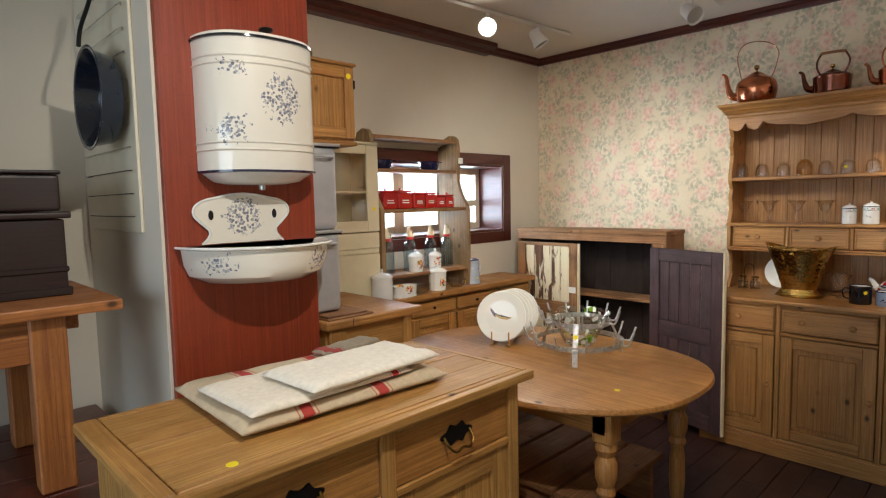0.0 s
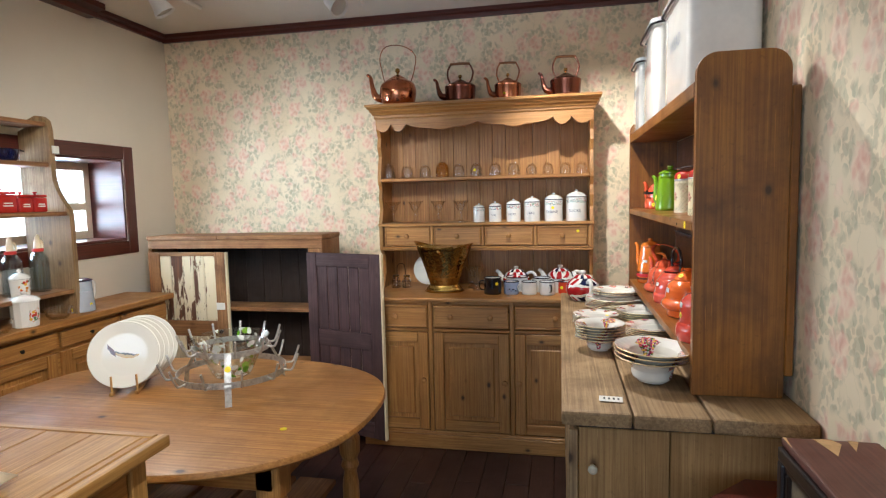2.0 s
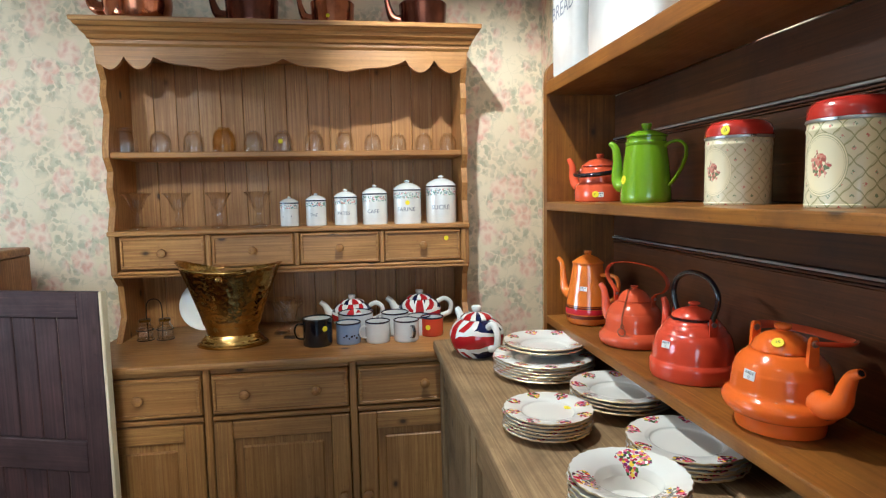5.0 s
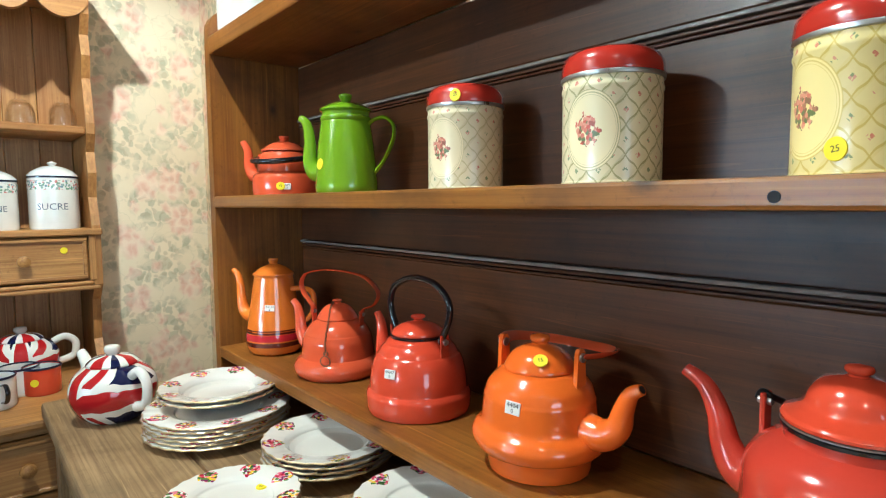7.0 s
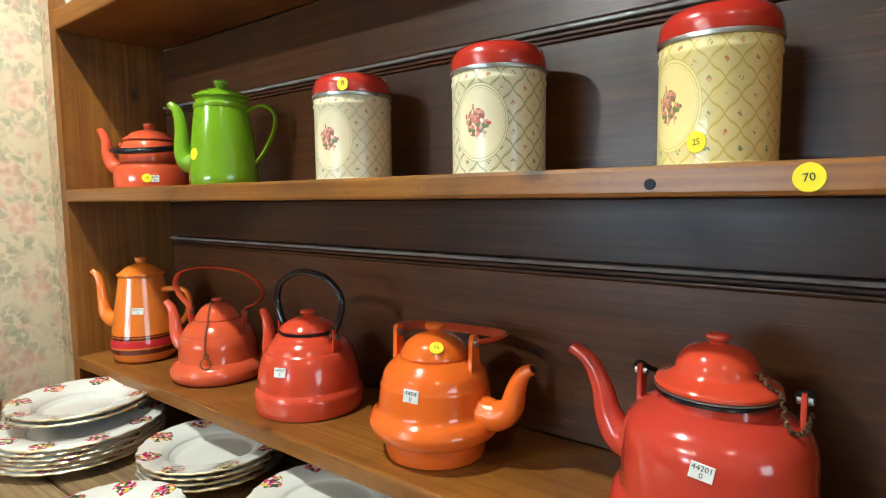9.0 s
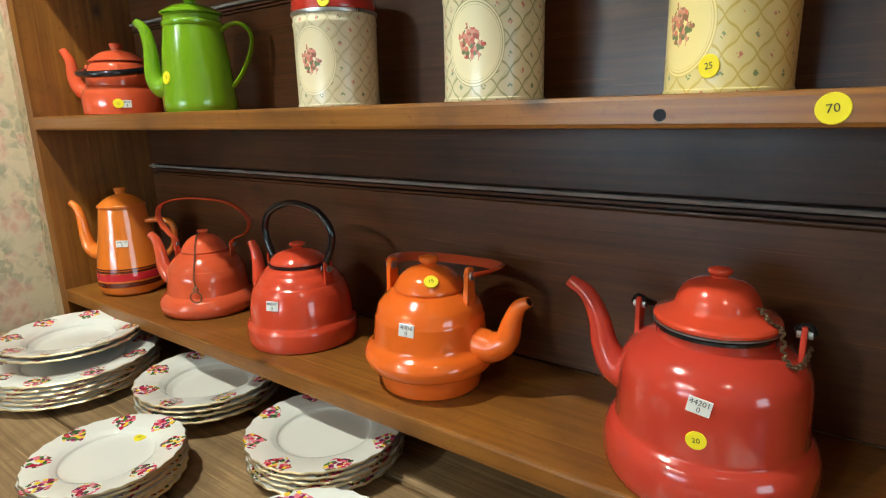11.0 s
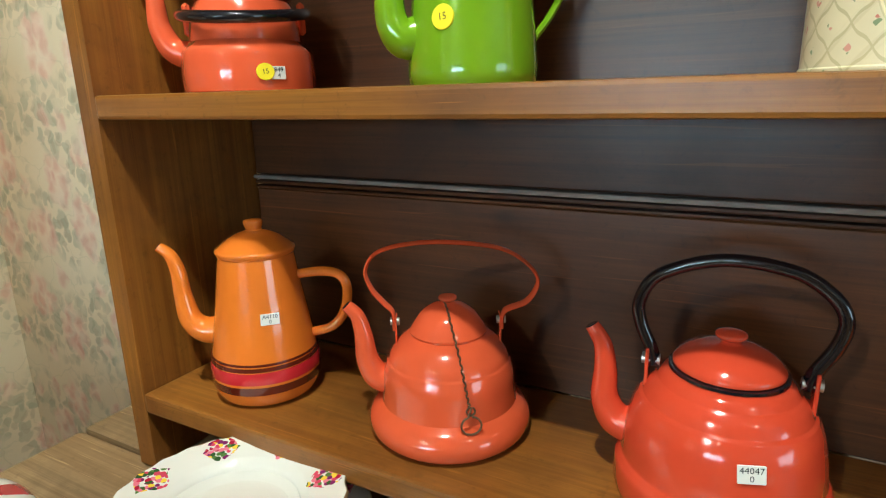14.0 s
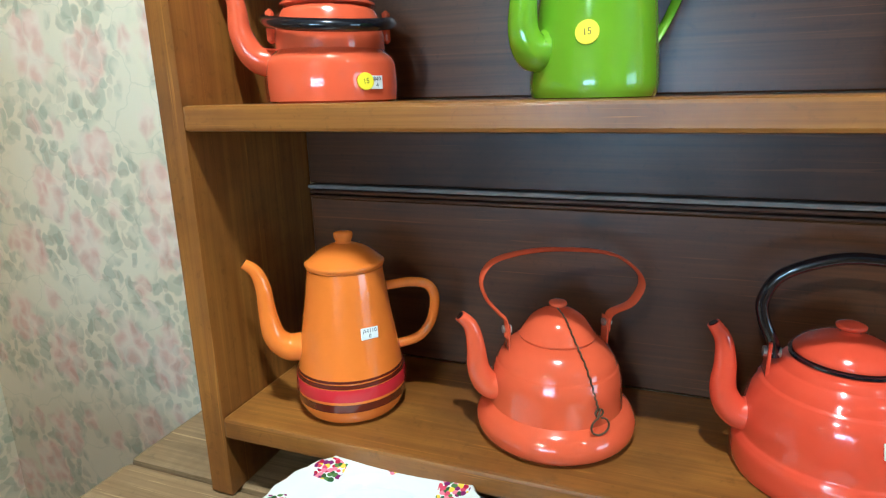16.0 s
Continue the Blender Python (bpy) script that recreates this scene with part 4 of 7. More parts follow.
part("pilaster", boxes(((MX0 + 0.03, MF + 0.025, 0), (MX0 + 0.12, MF + 0.049, MZ - 0.041)), ((MX1 - 0.1, MF + 0.025, 0), (MX1 - 0.055, MF + 0.049, MZ - 0.041))), CHEST["z"], mid)

# -- counter under the window --
wc = thing("window_counter", "brown pine counter with small drawers and doors under the window", "counter", (0, 0, 0))
part("worktop", boxes(((1.82, 2.86, 0.875), (3.56, 3.225, 0.912)), bev=0.008, seg=2), TABLE["x"], wc)
part("body", boxes(((1.84, 2.915, 0.0), (3.54, 3.21, 0.874))), TABLE["x"], wc)
for k in range(4):
    a = 1.86 + k * 0.42
    d = part("drawer", boxes(((a + 0.01, 2.893, 0.765), (a + 0.4, 2.914, 0.85)), bev=0.004), TABLE["x"], wc)
    knob(d, (a + 0.2, 2.893, 0.808), (0, -1, 0), IRON, 0.01, 0.018)
    frame_panel(wc, "door", (a + 0.01, 0.08), (a + 0.4, 0.745), "y", 2.914, TABLE, 0.06, -0.02, True)

# -- shelf unit that stands on that counter, in front of the window --
ws = thing("window_shelf", "open pine shelf unit with shaped sides before the window", "shelf", (0, 0, 0.912))
def ws_side(x):
    yb, pts = 3.215, []
    pts += [(yb, 0), (2.93, 0), (2.93, 0.53)]
    for u, z in ((2.935, 0.56), (2.965, 0.60), (3.0, 0.66), (3.02, 0.72), (3.02, 0.98), (3.03, 1.03), (3.06, 1.055), (3.1, 1.06), (3.15, 1.04), (3.17, 1.0), (yb, 0.98)):
        pts.append((u, z))
    part("side_panel", prism(bmesh.new(), pts, "yz", x, x + 0.03), GREYPINE["z"], ws)


ws_side(2.09)
ws_side(2.86)
for z, y in ((0.115, 2.935), (0.53, 2.94), (0.79, 3.03), (1.0, 3.03)):
    part("shelf_board", boxes(((2.121, y, z), (2.859, 3.2, z + 0.022)), bev=0.004), CUP["x"], ws)
part("price_card", boxes(((2.87, 3.012, 0.86), (2.91, 3.018, 0.9)), bev=0), PAPER, ws, "white price card")

# -- cream kitchen cupboard beside it --
cc = thing("kitchen_cupboard", "cream painted cupboard with a glazed upper door", "cupboard", (0, 0, 0.9125))
U0, U1, UF, UB, UT = 1.60, 2.072, 2.94, 3.2, 0.94
part("body", boxes(((U0, UF, 0), (U1, UB, 0.42)), ((U0, UF, 0.42), (U0 + 0.018, UB, UT)), ((U1 - 0.018, UF, 0.42), (U1, UB, UT)), ((U0 + 0.019, UB - 0.018, 0.42), (U1 - 0.019, UB, UT)), bev=0.003), CREAM, cc)
part("top", boxes(((U0 - 0.004, UF - 0.022, UT + 0.001), (U1 + 0.003, UB, UT + 0.016)), bev=0.004), CREAM, cc)
dd = part("glazed_door", boxes(((U0 + 0.002, UF - 0.02, 0.425), (U0 + 0.085, UF - 0.001, UT - 0.003)), ((U1 - 0.088, UF - 0.02, 0.425), (U1 - 0.002, UF - 0.001, UT - 0.003)), ((U0 + 0.086, UF - 0.02, 0.425), (U1 - 0.089, UF - 0.001, 0.49)), ((U0 + 0.086, UF - 0.02, UT - 0.055), (U1 - 0.089, UF - 0.001, UT - 0.003)), bev=0.003), CREAM, cc)
part("pane", boxes(((U0 + 0.08, UF - 0.012, 0.485), (U1 - 0.083, UF - 0.008, UT - 0.05)), bev=0), PANE, dd)
part("back_lining", boxes(((U0 + 0.02, UB - 0.026, 0.425), (U1 - 0.02, UB - 0.0185, UT - 0.004)), bev=0), plain("olive_lining", g((150, 138, 78)), 0.7), cc, "olive green lining")
part("inner_shelf", boxes(((U0 + 0.02, UF + 0.03, 0.655), (U1 - 0.02, UB - 0.027, 0.668)), bev=0.002), CREAM, cc)
part("drawer_front", boxes(((U0 + 0.004, UF - 0.018, 0.325), (U1 - 0.003, UF - 0.001, 0.418)), bev=0.004), CREAM, cc)
part("drawer_front", boxes(((U0 + 0.004, UF - 0.018, 0.012), (U1 - 0.003, UF - 0.001, 0.293)), bev=0.004), CREAM, cc)
part("rail", boxes(((U0 + 0.004, UF - 0.012, 0.297), (U1 - 0.003, UF - 0.001, 0.321)), bev=0.002), CREAM, cc)

# ---- small things: helpers ----
def letters(text, size):
    """The letters of a text as a flat bmesh in the xy plane, centred."""
    c = bpy.data.curves.new("letters", "FONT")
    c.body, c.size, c.align_x, c.align_y, c.resolution_u = text, size, "CENTER", "CENTER", 2
    ob = bpy.data.objects.new("letters", c)
    me = bpy.data.meshes.new_from_object(ob)
    bm = bmesh.new()
    bm.from_mesh(me)
    bpy.data.objects.remove(ob)
    bpy.data.curves.remove(c)
    bpy.data.meshes.remove(me)
    return bm


def facing(at, way):
    """A frame at a point whose z looks along way and whose y stays as upright as it can."""
    zc = Vector(way).normalized()
    xc = Vector((0, 0, 1)).cross(zc)
    xc = xc.normalized() if xc.length > 0.05 else Vector((1, 0, 0))
    yc = zc.cross(xc)
    m = Matrix((xc, yc, zc)).transposed().to_4x4()
    m.translation = at
    return m


def sticker(owner, at, way, r=0.009, text="", mat=None, name="price_sticker"):
    m = facing(at, way)
    bm = lathe(bmesh.new(), [(0, 0.0008), (r * 0.96, 0.0008), (r, 0.0003), (r, -0.001)], 24)
    bm.transform(m)
    s = part(name, bm, mat or YELLOW, owner, "round yellow price sticker", SM)
    if text:
        bm = letters(text, r * 0.8)
        bm.transform(m @ pose(0, 0, 0.0011, 0, 0, 8))
        part("writing", bm, INK, s)
    return s


def label(owner, at, way, w, h, lines=(), tilt=0.0):
    m = facing(at, way) @ pose(0, 0, 0, 0, 0, tilt)
    bm = boxes(((-w / 2, -h / 2, -0.001), (w / 2, h / 2, 0.0006)), bev=0.0004)
    bm.transform(m)
    s = part("price_label", bm, PAPER, owner, "small white price label")
    for i, t in enumerate(lines):
        bm = letters(t, h * 0.48)
        bm.transform(m @ pose(0, h * (0.22 - 0.44 * i) if len(lines) > 1 else 0, 0.0009))
        part("writing", bm, INK, s)
    return s


def turned(owner, name, profile, mat, n=48, text="", at=(0, 0, 0), sx=1.0, sy=1.0, wave=None, sharp=0.7):
    return part(name, lathe(bmesh.new(), profile, n, at, sx, sy, wave), mat, owner, text, sharp)


def rounded(pts, k=5):
    """A smooth profile through (radius, height) pairs."""
    return [(max(p.x, 0.0), p.z) for p in smooth_path([(r, 0, z) for r, z in pts], k)]


def spout(owner, pts, radii, mat, n=14, hollow=True):
    path = smooth_path(pts, 7)
    bm = tube(bmesh.new(), path, interp(radii, len(path)), n, 1.0, True)
    s = part("spout", bm, mat, owner, smooth=0.9)
    if hollow:
        d = (path[-1] - path[-2]).normalized()
        bm = tube(bmesh.new(), [path[-1] - d * 0.004, path[-1] + d * 0.0008], radii[-1] * 0.72, 12)
        part("spout_hole", bm, BLACK_EN, s)
    return s


def strap(owner, name, pts, r, mat, text="", flat=1.0, k=7, n=10):
    return part(name, tube(bmesh.new(), smooth_path(pts, k), r, n, flat), mat, owner, text, 0.9)


LOWZ, MIDZ, TOPZ, CNTZ, DRZ = 1.0602, 1.416, 1.7802, 0.9535, 0.912
CAMWAY = (-0.35, 0.94, 0.0)

# ---- the kettles on the dark shelf ----
G = "enamel kettles on the dark shelf"
k = thing("coffee_pot", "tall amber orange enamel coffee pot with brown and pink bands", "coffee pot", (3.161, -0.046, LOWZ), 31, G)
k.scale = (1.0, 1.0, 0.965)
POT = [(0.0, 0.05), (0.006, 0.0585), (0.02, 0.0635), (0.04, 0.0645), (0.062, 0.0615), (0.097, 0.056), (0.137, 0.0495), (0.18, 0.0435)]
def pot_r(z):
    return float(np.interp(z, [q[0] for q in POT], [q[1] for q in POT]))


turned(k, "body", [(0, 0), (0.046, 0)] + rounded([(r, z) for z, r in POT]) + [(0.0445, 0.1815), (0.044, 0.183), (0.036, 0.183)], AMBER_EN)
BROWN_EN, PINK_EN = enamel("brown_enamel_band", g((92, 30, 16))), enamel("pink_red_enamel_band", g((196, 38, 48)))
for z0, z1, mt in ((0.0215, 0.0315, BROWN_EN), (0.035, 0.0495, PINK_EN), (0.051, 0.0555, BROWN_EN), (0.0575, 0.06, BROWN_EN)):
    turned(k, "painted_band", [(pot_r(z0) - 0.001, z0 - 0.0003), (pot_r(z0) + 0.0009, z0), (pot_r((z0 + z1) / 2) + 0.001, (z0 + z1) / 2), (pot_r(z1) + 0.0009, z1), (pot_r(z1) - 0.001, z1 + 0.0003)], mt)
turned(k, "lid", [(0.04, 0.1815), (0.0455, 0.1835), (0.0462, 0.1865), (0.0452, 0.1885)] + rounded([(0.0425, 0.19), (0.036, 0.1955), (0.0265, 0.2025), (0.015, 0.2075), (0.0098, 0.209)]) + rounded([(0.009, 0.2105), (0.0108, 0.2155), (0.0108, 0.2205), (0.007, 0.2225), (0, 0.223)]), AMBER_EN, text="domed lid with knob")
spout(k, [(0.048, 0, 0.082), (0.07, 0, 0.083), (0.085, 0, 0.098), (0.0905, 0, 0.128), (0.0925, 0, 0.158), (0.099, 0, 0.18), (0.111, 0, 0.191)], [0.0185, 0.0165, 0.0135, 0.0105, 0.009, 0.0075, 0.006], AMBER_EN)
strap(k, "handle", [(-0.045, 0, 0.151), (-0.074, 0, 0.1535), (-0.096, 0, 0.148), (-0.104, 0, 0.13), (-0.099, 0, 0.1), (-0.083, 0, 0.08), (-0.056, 0, 0.073)], 0.0062, AMBER_EN)
label(k, (-0.0215, 0.0492, 0.112), (-0.42, 0.9, 0.15), 0.021, 0.0135, ("A4110", "0"), -3)

k = thing("kettle", "coral red enamel kettle with strap handle and chained lid", "kettle", (2.920, -0.071, LOWZ), 28, G)
k.scale = (1.0, 1.0, 0.965)
turned(k, "body", [(0, 0), (0.076, 0)] + rounded([(0.08, 0.001), (0.0862, 0.009), (0.087, 0.02), (0.082, 0.03), (0.0745, 0.0365)]) + rounded([(0.0725, 0.038), (0.071, 0.052), (0.0695, 0.07), (0.0655, 0.0835)]) + rounded([(0.0645, 0.0845), (0.061, 0.093), (0.052, 0.1045), (0.0435, 0.111)]) + [(0.04, 0.1125)], RED2_EN)
turned(k, "lid", [(0.038, 0.1115), (0.0405, 0.113), (0.0412, 0.1155)] + rounded([(0.0395, 0.118), (0.036, 0.124), (0.0285, 0.1345), (0.018, 0.142), (0.009, 0.1448)]) + rounded([(0.006, 0.1462), (0.0095, 0.149), (0.0085, 0.1528), (0, 0.154)]), RED2_EN)
spout(k, [(0.056, 0, 0.055), (0.076, 0, 0.06), (0.0865, 0, 0.08), (0.0895, 0, 0.108), (0.095, 0, 0.131), (0.106, 0, 0.1435)], [0.018, 0.0155, 0.0125, 0.01, 0.008, 0.0065], RED2_EN)
strap(k, "handle", [(0.0565, 0, 0.116), (0.0575, 0, 0.135), (0.066, 0, 0.1455), (0.079, 0, 0.163), (0.0835, 0, 0.184), (0.07, 0, 0.203), (0.034, 0, 0.2115), (-0.008, 0, 0.2115), (-0.055, 0, 0.204), (-0.082, 0, 0.187), (-0.0935, 0, 0.167), (-0.083, 0, 0.145), (-0.0595, 0, 0.134), (-0.0565, 0, 0.116)], 0.0088, RED2_EN, "flat red strap handle", 0.26)
for s in (1, -1):
    part("lug", boxes(((s * 0.0535, -0.0085, 0.088), (s * 0.0555, 0.0085, 0.131)), bev=0.0009), RED2_EN, k)
    strap(k, "rivet", [(s * 0.051, 0, 0.124), (s * 0.0605, 0, 0.124)], 0.0042, CHROME)
RUST = plain("rusty_wire", g((112, 88, 64)), 0.5, 0.7, 0.3)
chain = [(0.004, 0.006, 0.1475), (0.003, 0.022, 0.1415), (0.001, 0.0365, 0.126), (-0.002, 0.0495, 0.1095), (-0.004, 0.063, 0.092), (-0.006, 0.0722, 0.074), (-0.008, 0.0752, 0.062)]
away = Matrix.Rotation(radians(-8), 4, "Z")
path = smooth_path([away.inverted() @ Vector(q) for q in chain], 5)
for i, p in enumerate(path[:-1]):
    d = (path[i + 1] - p).normalized()
    side = d.orthogonal().normalized() * 0.0014 * (1 if i % 2 else -1)
    strap(k, "chain_link", [p - d * 0.001 + side, p + d * 0.0025 - side, path[i + 1] + d * 0.001 + side], 0.0009, RUST, k=2, n=6)
loop = [(-0.009 + 0.0042 * math.sin(a), 0.0765, 0.0575 + 0.0045 * math.cos(a)) for a in np.linspace(0.2, 2 * math.pi - 0.2, 12)]
loop += [(-0.009 + 0.0098 * math.sin(a), 0.0795, 0.0435 + 0.0098 * math.cos(a)) for a in np.linspace(0.3, 2 * math.pi - 0.1, 18)]
strap(k, "chain_ring", [away.inverted() @ Vector(q) for q in loop], 0.0011, RUST, k=1, n=6)

k = thing("kettle", "tomato red enamel kettle with black tube handle", "kettle", (2.655, -0.07, LOWZ), 2, G)
k.scale = (1.0, 1.0, 0.97)
turned(k, "body", [(0, 0), (0.082, 0)] + rounded([(0.085, 0.0015), (0.087, 0.01), (0.087, 0.028), (0.0845, 0.035), (0.082, 0.0385)]) + rounded([(0.0815, 0.04), (0.0795, 0.06), (0.0745, 0.083), (0.0685, 0.0955)]) + rounded([(0.0665, 0.0965), (0.062, 0.1055), (0.057, 0.1115)]) + rounded([(0.0555, 0.1125), (0.051, 0.119), (0.046, 0.1225)]) + [(0.042, 0.123)], RED_EN)
turned(k, "collar", [(0.042, 0.1225), (0.0465, 0.1237), (0.0465, 0.1262), (0.042, 0.127)], BLACK_EN)
turned(k, "lid", [(0.042, 0.127), (0.0438, 0.1278), (0.0442, 0.1302)] + rounded([(0.043, 0.1325), (0.036, 0.1395), (0.022, 0.1465), (0.008, 0.1492)]) + rounded([(0.006, 0.151), (0.0118, 0.1545), (0.0118, 0.1582), (0.006, 0.1605), (0, 0.161)]), RED_EN)
spout(k, [(0.066, 0, 0.05), (0.088, 0, 0.055), (0.099, 0, 0.076), (0.0998, 0, 0.106), (0.1035, 0, 0.13), (0.114, 0, 0.147)], [0.02, 0.0165, 0.013, 0.0105, 0.0085, 0.0065], RED_EN)
strap(k, "handle", [(0.0585, 0.0, 0.118), (0.0612, 0, 0.132), (0.0715, 0, 0.156), (0.0735, 0, 0.178), (0.0585, 0, 0.2035), (0.0125, 0, 0.221), (-0.037, 0, 0.217), (-0.065, 0, 0.2005), (-0.0765, 0, 0.181), (-0.0735, 0, 0.158), (-0.0612, 0, 0.132), (-0.0585, 0, 0.118)], 0.0058, BLACK_EN, "black tubular handle")
for s in (1, -1):
    part("lug", boxes(((s * 0.0622, -0.0085, 0.088), (s * 0.0655, 0.0085, 0.1345)), bev=0.0015, seg=2), RED_EN, k)
    strap(k, "rivet", [(s * 0.0535, 0, 0.1225), (s * 0.0685, 0, 0.1225)], 0.0052, CHROME)
label(k, (-0.0205, 0.0752, 0.076), (-0.25, 0.95, 0.2), 0.02, 0.0145, ("44047", "0"), 2)

k = thing("kettle", "orange enamel kettle with folded strap handle", "kettle", (2.386, -0.058, LOWZ), 184, G)
k.scale = (1.0, 1.0, 0.955)
turned(k, "body", [(0, 0), (0.064, 0)] + rounded([(0.066, 0.0015), (0.0672, 0.01), (0.0672, 0.024)]) + rounded([(0.069, 0.0255), (0.082, 0.032), (0.0875, 0.045), (0.0835, 0.0565), (0.0758, 0.0645), (0.0735, 0.08), (0.0715, 0.099)]) + rounded([(0.0705, 0.101), (0.0665, 0.114), (0.059, 0.1235)]) + rounded([(0.0575, 0.1245), (0.051, 0.1305), (0.046, 0.1325)]) + [(0.042, 0.1325)], ORANGE_EN)
turned(k, "lid", [(0.042, 0.132), (0.0455, 0.1335), (0.046, 0.136)] + rounded([(0.0445, 0.139), (0.037, 0.1515), (0.024, 0.161), (0.011, 0.1652)]) + rounded([(0.009, 0.1665), (0.0125, 0.1705), (0.0115, 0.1765), (0, 0.179)]), ORANGE_EN)
spout(k, [(0.062, 0, 0.068), (0.09, 0, 0.066), (0.11, 0, 0.08), (0.117, 0, 0.104), (0.126, 0, 0.126), (0.139, 0, 0.135)], [0.023, 0.021, 0.016, 0.0125, 0.0095, 0.0068], ORANGE_EN)
for s in (1, -1):
    bm = prism(bmesh.new(), [(-0.0105, 0.112), (0.0105, 0.112), (0.0085, 0.15), (0.0075, 0.163), (0.004, 0.168), (-0.004, 0.168), (-0.0075, 0.163), (-0.0085, 0.15)], "yz", s * 0.0562, s * 0.0618)
    part("lug", bm, ORANGE_EN, k)
    strap(k, "rivet", [(s * 0.0545, 0, 0.1575), (s * 0.0645, 0, 0.1575)], 0.0058, CHROME)
strap(k, "handle", [(0.063, 0, 0.158), (0.075, 0.03, 0.157), (0.071, 0.062, 0.153), (0.042, 0.088, 0.149), (0.0, 0.096, 0.147), (-0.042, 0.088, 0.149), (-0.071, 0.062, 0.153), (-0.075, 0.03, 0.157), (-0.063, 0, 0.158)], 0.0085, RED2_EN, "folded flat strap handle", 0.2)
sticker(k, (0.0225, -0.0295, 0.1522), (0.4, -0.55, 0.74), 0.009, "15")
label(k, (0.012, -0.0702, 0.098), (0.16, -0.98, 0.08), 0.02, 0.0165, ("4404", "0"), -4)

k = thing("kettle", "large red enamel kettle with chained domed lid", "kettle", (2.045, -0.052, LOWZ), -3, G)
k.scale = (1.0, 1.0, 0.965)
turned(k, "body", [(0, 0), (0.089, 0)] + rounded([(0.0925, 0.0015), (0.0962, 0.013), (0.0962, 0.033), (0.092, 0.046), (0.086, 0.052)]) + rounded([(0.0852, 0.054), (0.0845, 0.085), (0.0825, 0.112), (0.0755, 0.1275), (0.063, 0.1385), (0.052, 0.1435)]) + [(0.0505, 0.153), (0.046, 0.153)], RED3_EN)
turned(k, "collar", [(0.0495, 0.1505), (0.0545, 0.1525), (0.055, 0.1555), (0.0495, 0.1562)], BLACK_EN)
turned(k, "rim", [(0.0495, 0.1563), (0.0548, 0.157), (0.0548, 0.1585), (0.0495, 0.159)], CHROME, text="worn bare metal edge")
turned(k, "lid", [(0.0495, 0.159), (0.0545, 0.1595), (0.0552, 0.1625)] + rounded([(0.0535, 0.1655), (0.045, 0.1695), (0.0385, 0.1745), (0.035, 0.185), (0.0265, 0.1955), (0.0115, 0.2005), (0.008, 0.201)]) + rounded([(0.0065, 0.2025), (0.0105, 0.206), (0.009, 0.2105), (0, 0.212)]), RED_EN)
spout(k, [(0.068, 0, 0.078), (0.092, 0, 0.083), (0.1065, 0, 0.106), (0.114, 0, 0.134), (0.128, 0, 0.16), (0.149, 0, 0.172)], [0.0225, 0.0185, 0.0145, 0.0115, 0.009, 0.007], RED3_EN)
for s in (1, -1):
    part("lug", boxes(((s * 0.0685, -0.008, 0.124), (s * 0.0735, 0.008, 0.169)), bev=0.002, seg=2), RED3_EN, k)
    strap(k, "wire_bail", [(s * 0.078, 0, 0.161), (s * 0.074, 0, 0.168), (s * 0.066, 0, 0.165), (s * 0.064, -0.02, 0.156)], 0.0032, IRON)
    strap(k, "rivet", [(s * 0.065, 0, 0.161), (s * 0.077, 0, 0.161)], 0.0045, CHROME)
path = smooth_path([(-0.037, 0.012, 0.181), (-0.0465, 0.015, 0.171), (-0.056, 0.017, 0.165), (-0.0605, 0.022, 0.145), (-0.068, 0.022, 0.136), (-0.074, 0.012, 0.138), (-0.0765, 0.002, 0.148)], 5)
for i, p in enumerate(path[:-1]):
    d = (path[i + 1] - p).normalized()
    side = d.orthogonal().normalized() * 0.002 * (1 if i % 2 else -1)
    strap(k, "chain_link", [p - d * 0.001 + side, p + d * 0.003 - side, path[i + 1] + d * 0.0015 + side], 0.0012, RUST, k=2, n=6)
label(k, (-0.012, 0.0828, 0.108), (-0.145, 0.985, 0.1), 0.019, 0.0142, ("44201", "0"), -10)
sticker(k, (-0.012, 0.0838, 0.076), (-0.12, 0.99, 0.03), 0.0085, "20")

k = thing("coffee_pot", "lime green enamel coffee pot with knobbed lid", "coffee pot", (2.896, -0.085, MIDZ), 38, G)
turned(k, "body", [(0, 0), (0.055, 0)] + rounded([(0.058, 0.001), (0.0605, 0.01), (0.0595, 0.03), (0.054, 0.09), (0.0475, 0.138)]) + [(0.049, 0.14), (0.049, 0.146), (0.046, 0.148), (0.046, 0.155), (0.049, 0.157), (0.044, 0.158)], GREEN_EN)
turned(k, "lid", [(0.044, 0.157), (0.0495, 0.1585), (0.0495, 0.161)] + rounded([(0.046, 0.164), (0.03, 0.172), (0.012, 0.176)]) + rounded([(0.009, 0.178), (0.0125, 0.186), (0.011, 0.191), (0, 0.192)]), GREEN_EN)
spout(k, [(0.045, 0, 0.047), (0.064, 0, 0.043), (0.0755, 0, 0.062), (0.0755, 0, 0.105), (0.081, 0, 0.136), (0.0945, 0, 0.15)], [0.019, 0.0185, 0.0145, 0.0115, 0.0095, 0.0065], GREEN_EN)
strap(k, "handle", [(-0.044, 0, 0.131), (-0.058, 0, 0.1415), (-0.08, 0, 0.144), (-0.096, 0, 0.128), (-0.094, 0, 0.1), (-0.076, 0, 0.064), (-0.058, 0, 0.041)], 0.0075, GREEN_EN, "", 0.5)
sticker(k, (0.036, 0.0447, 0.056), (0.63, 0.77, 0.1), 0.0105, "15")

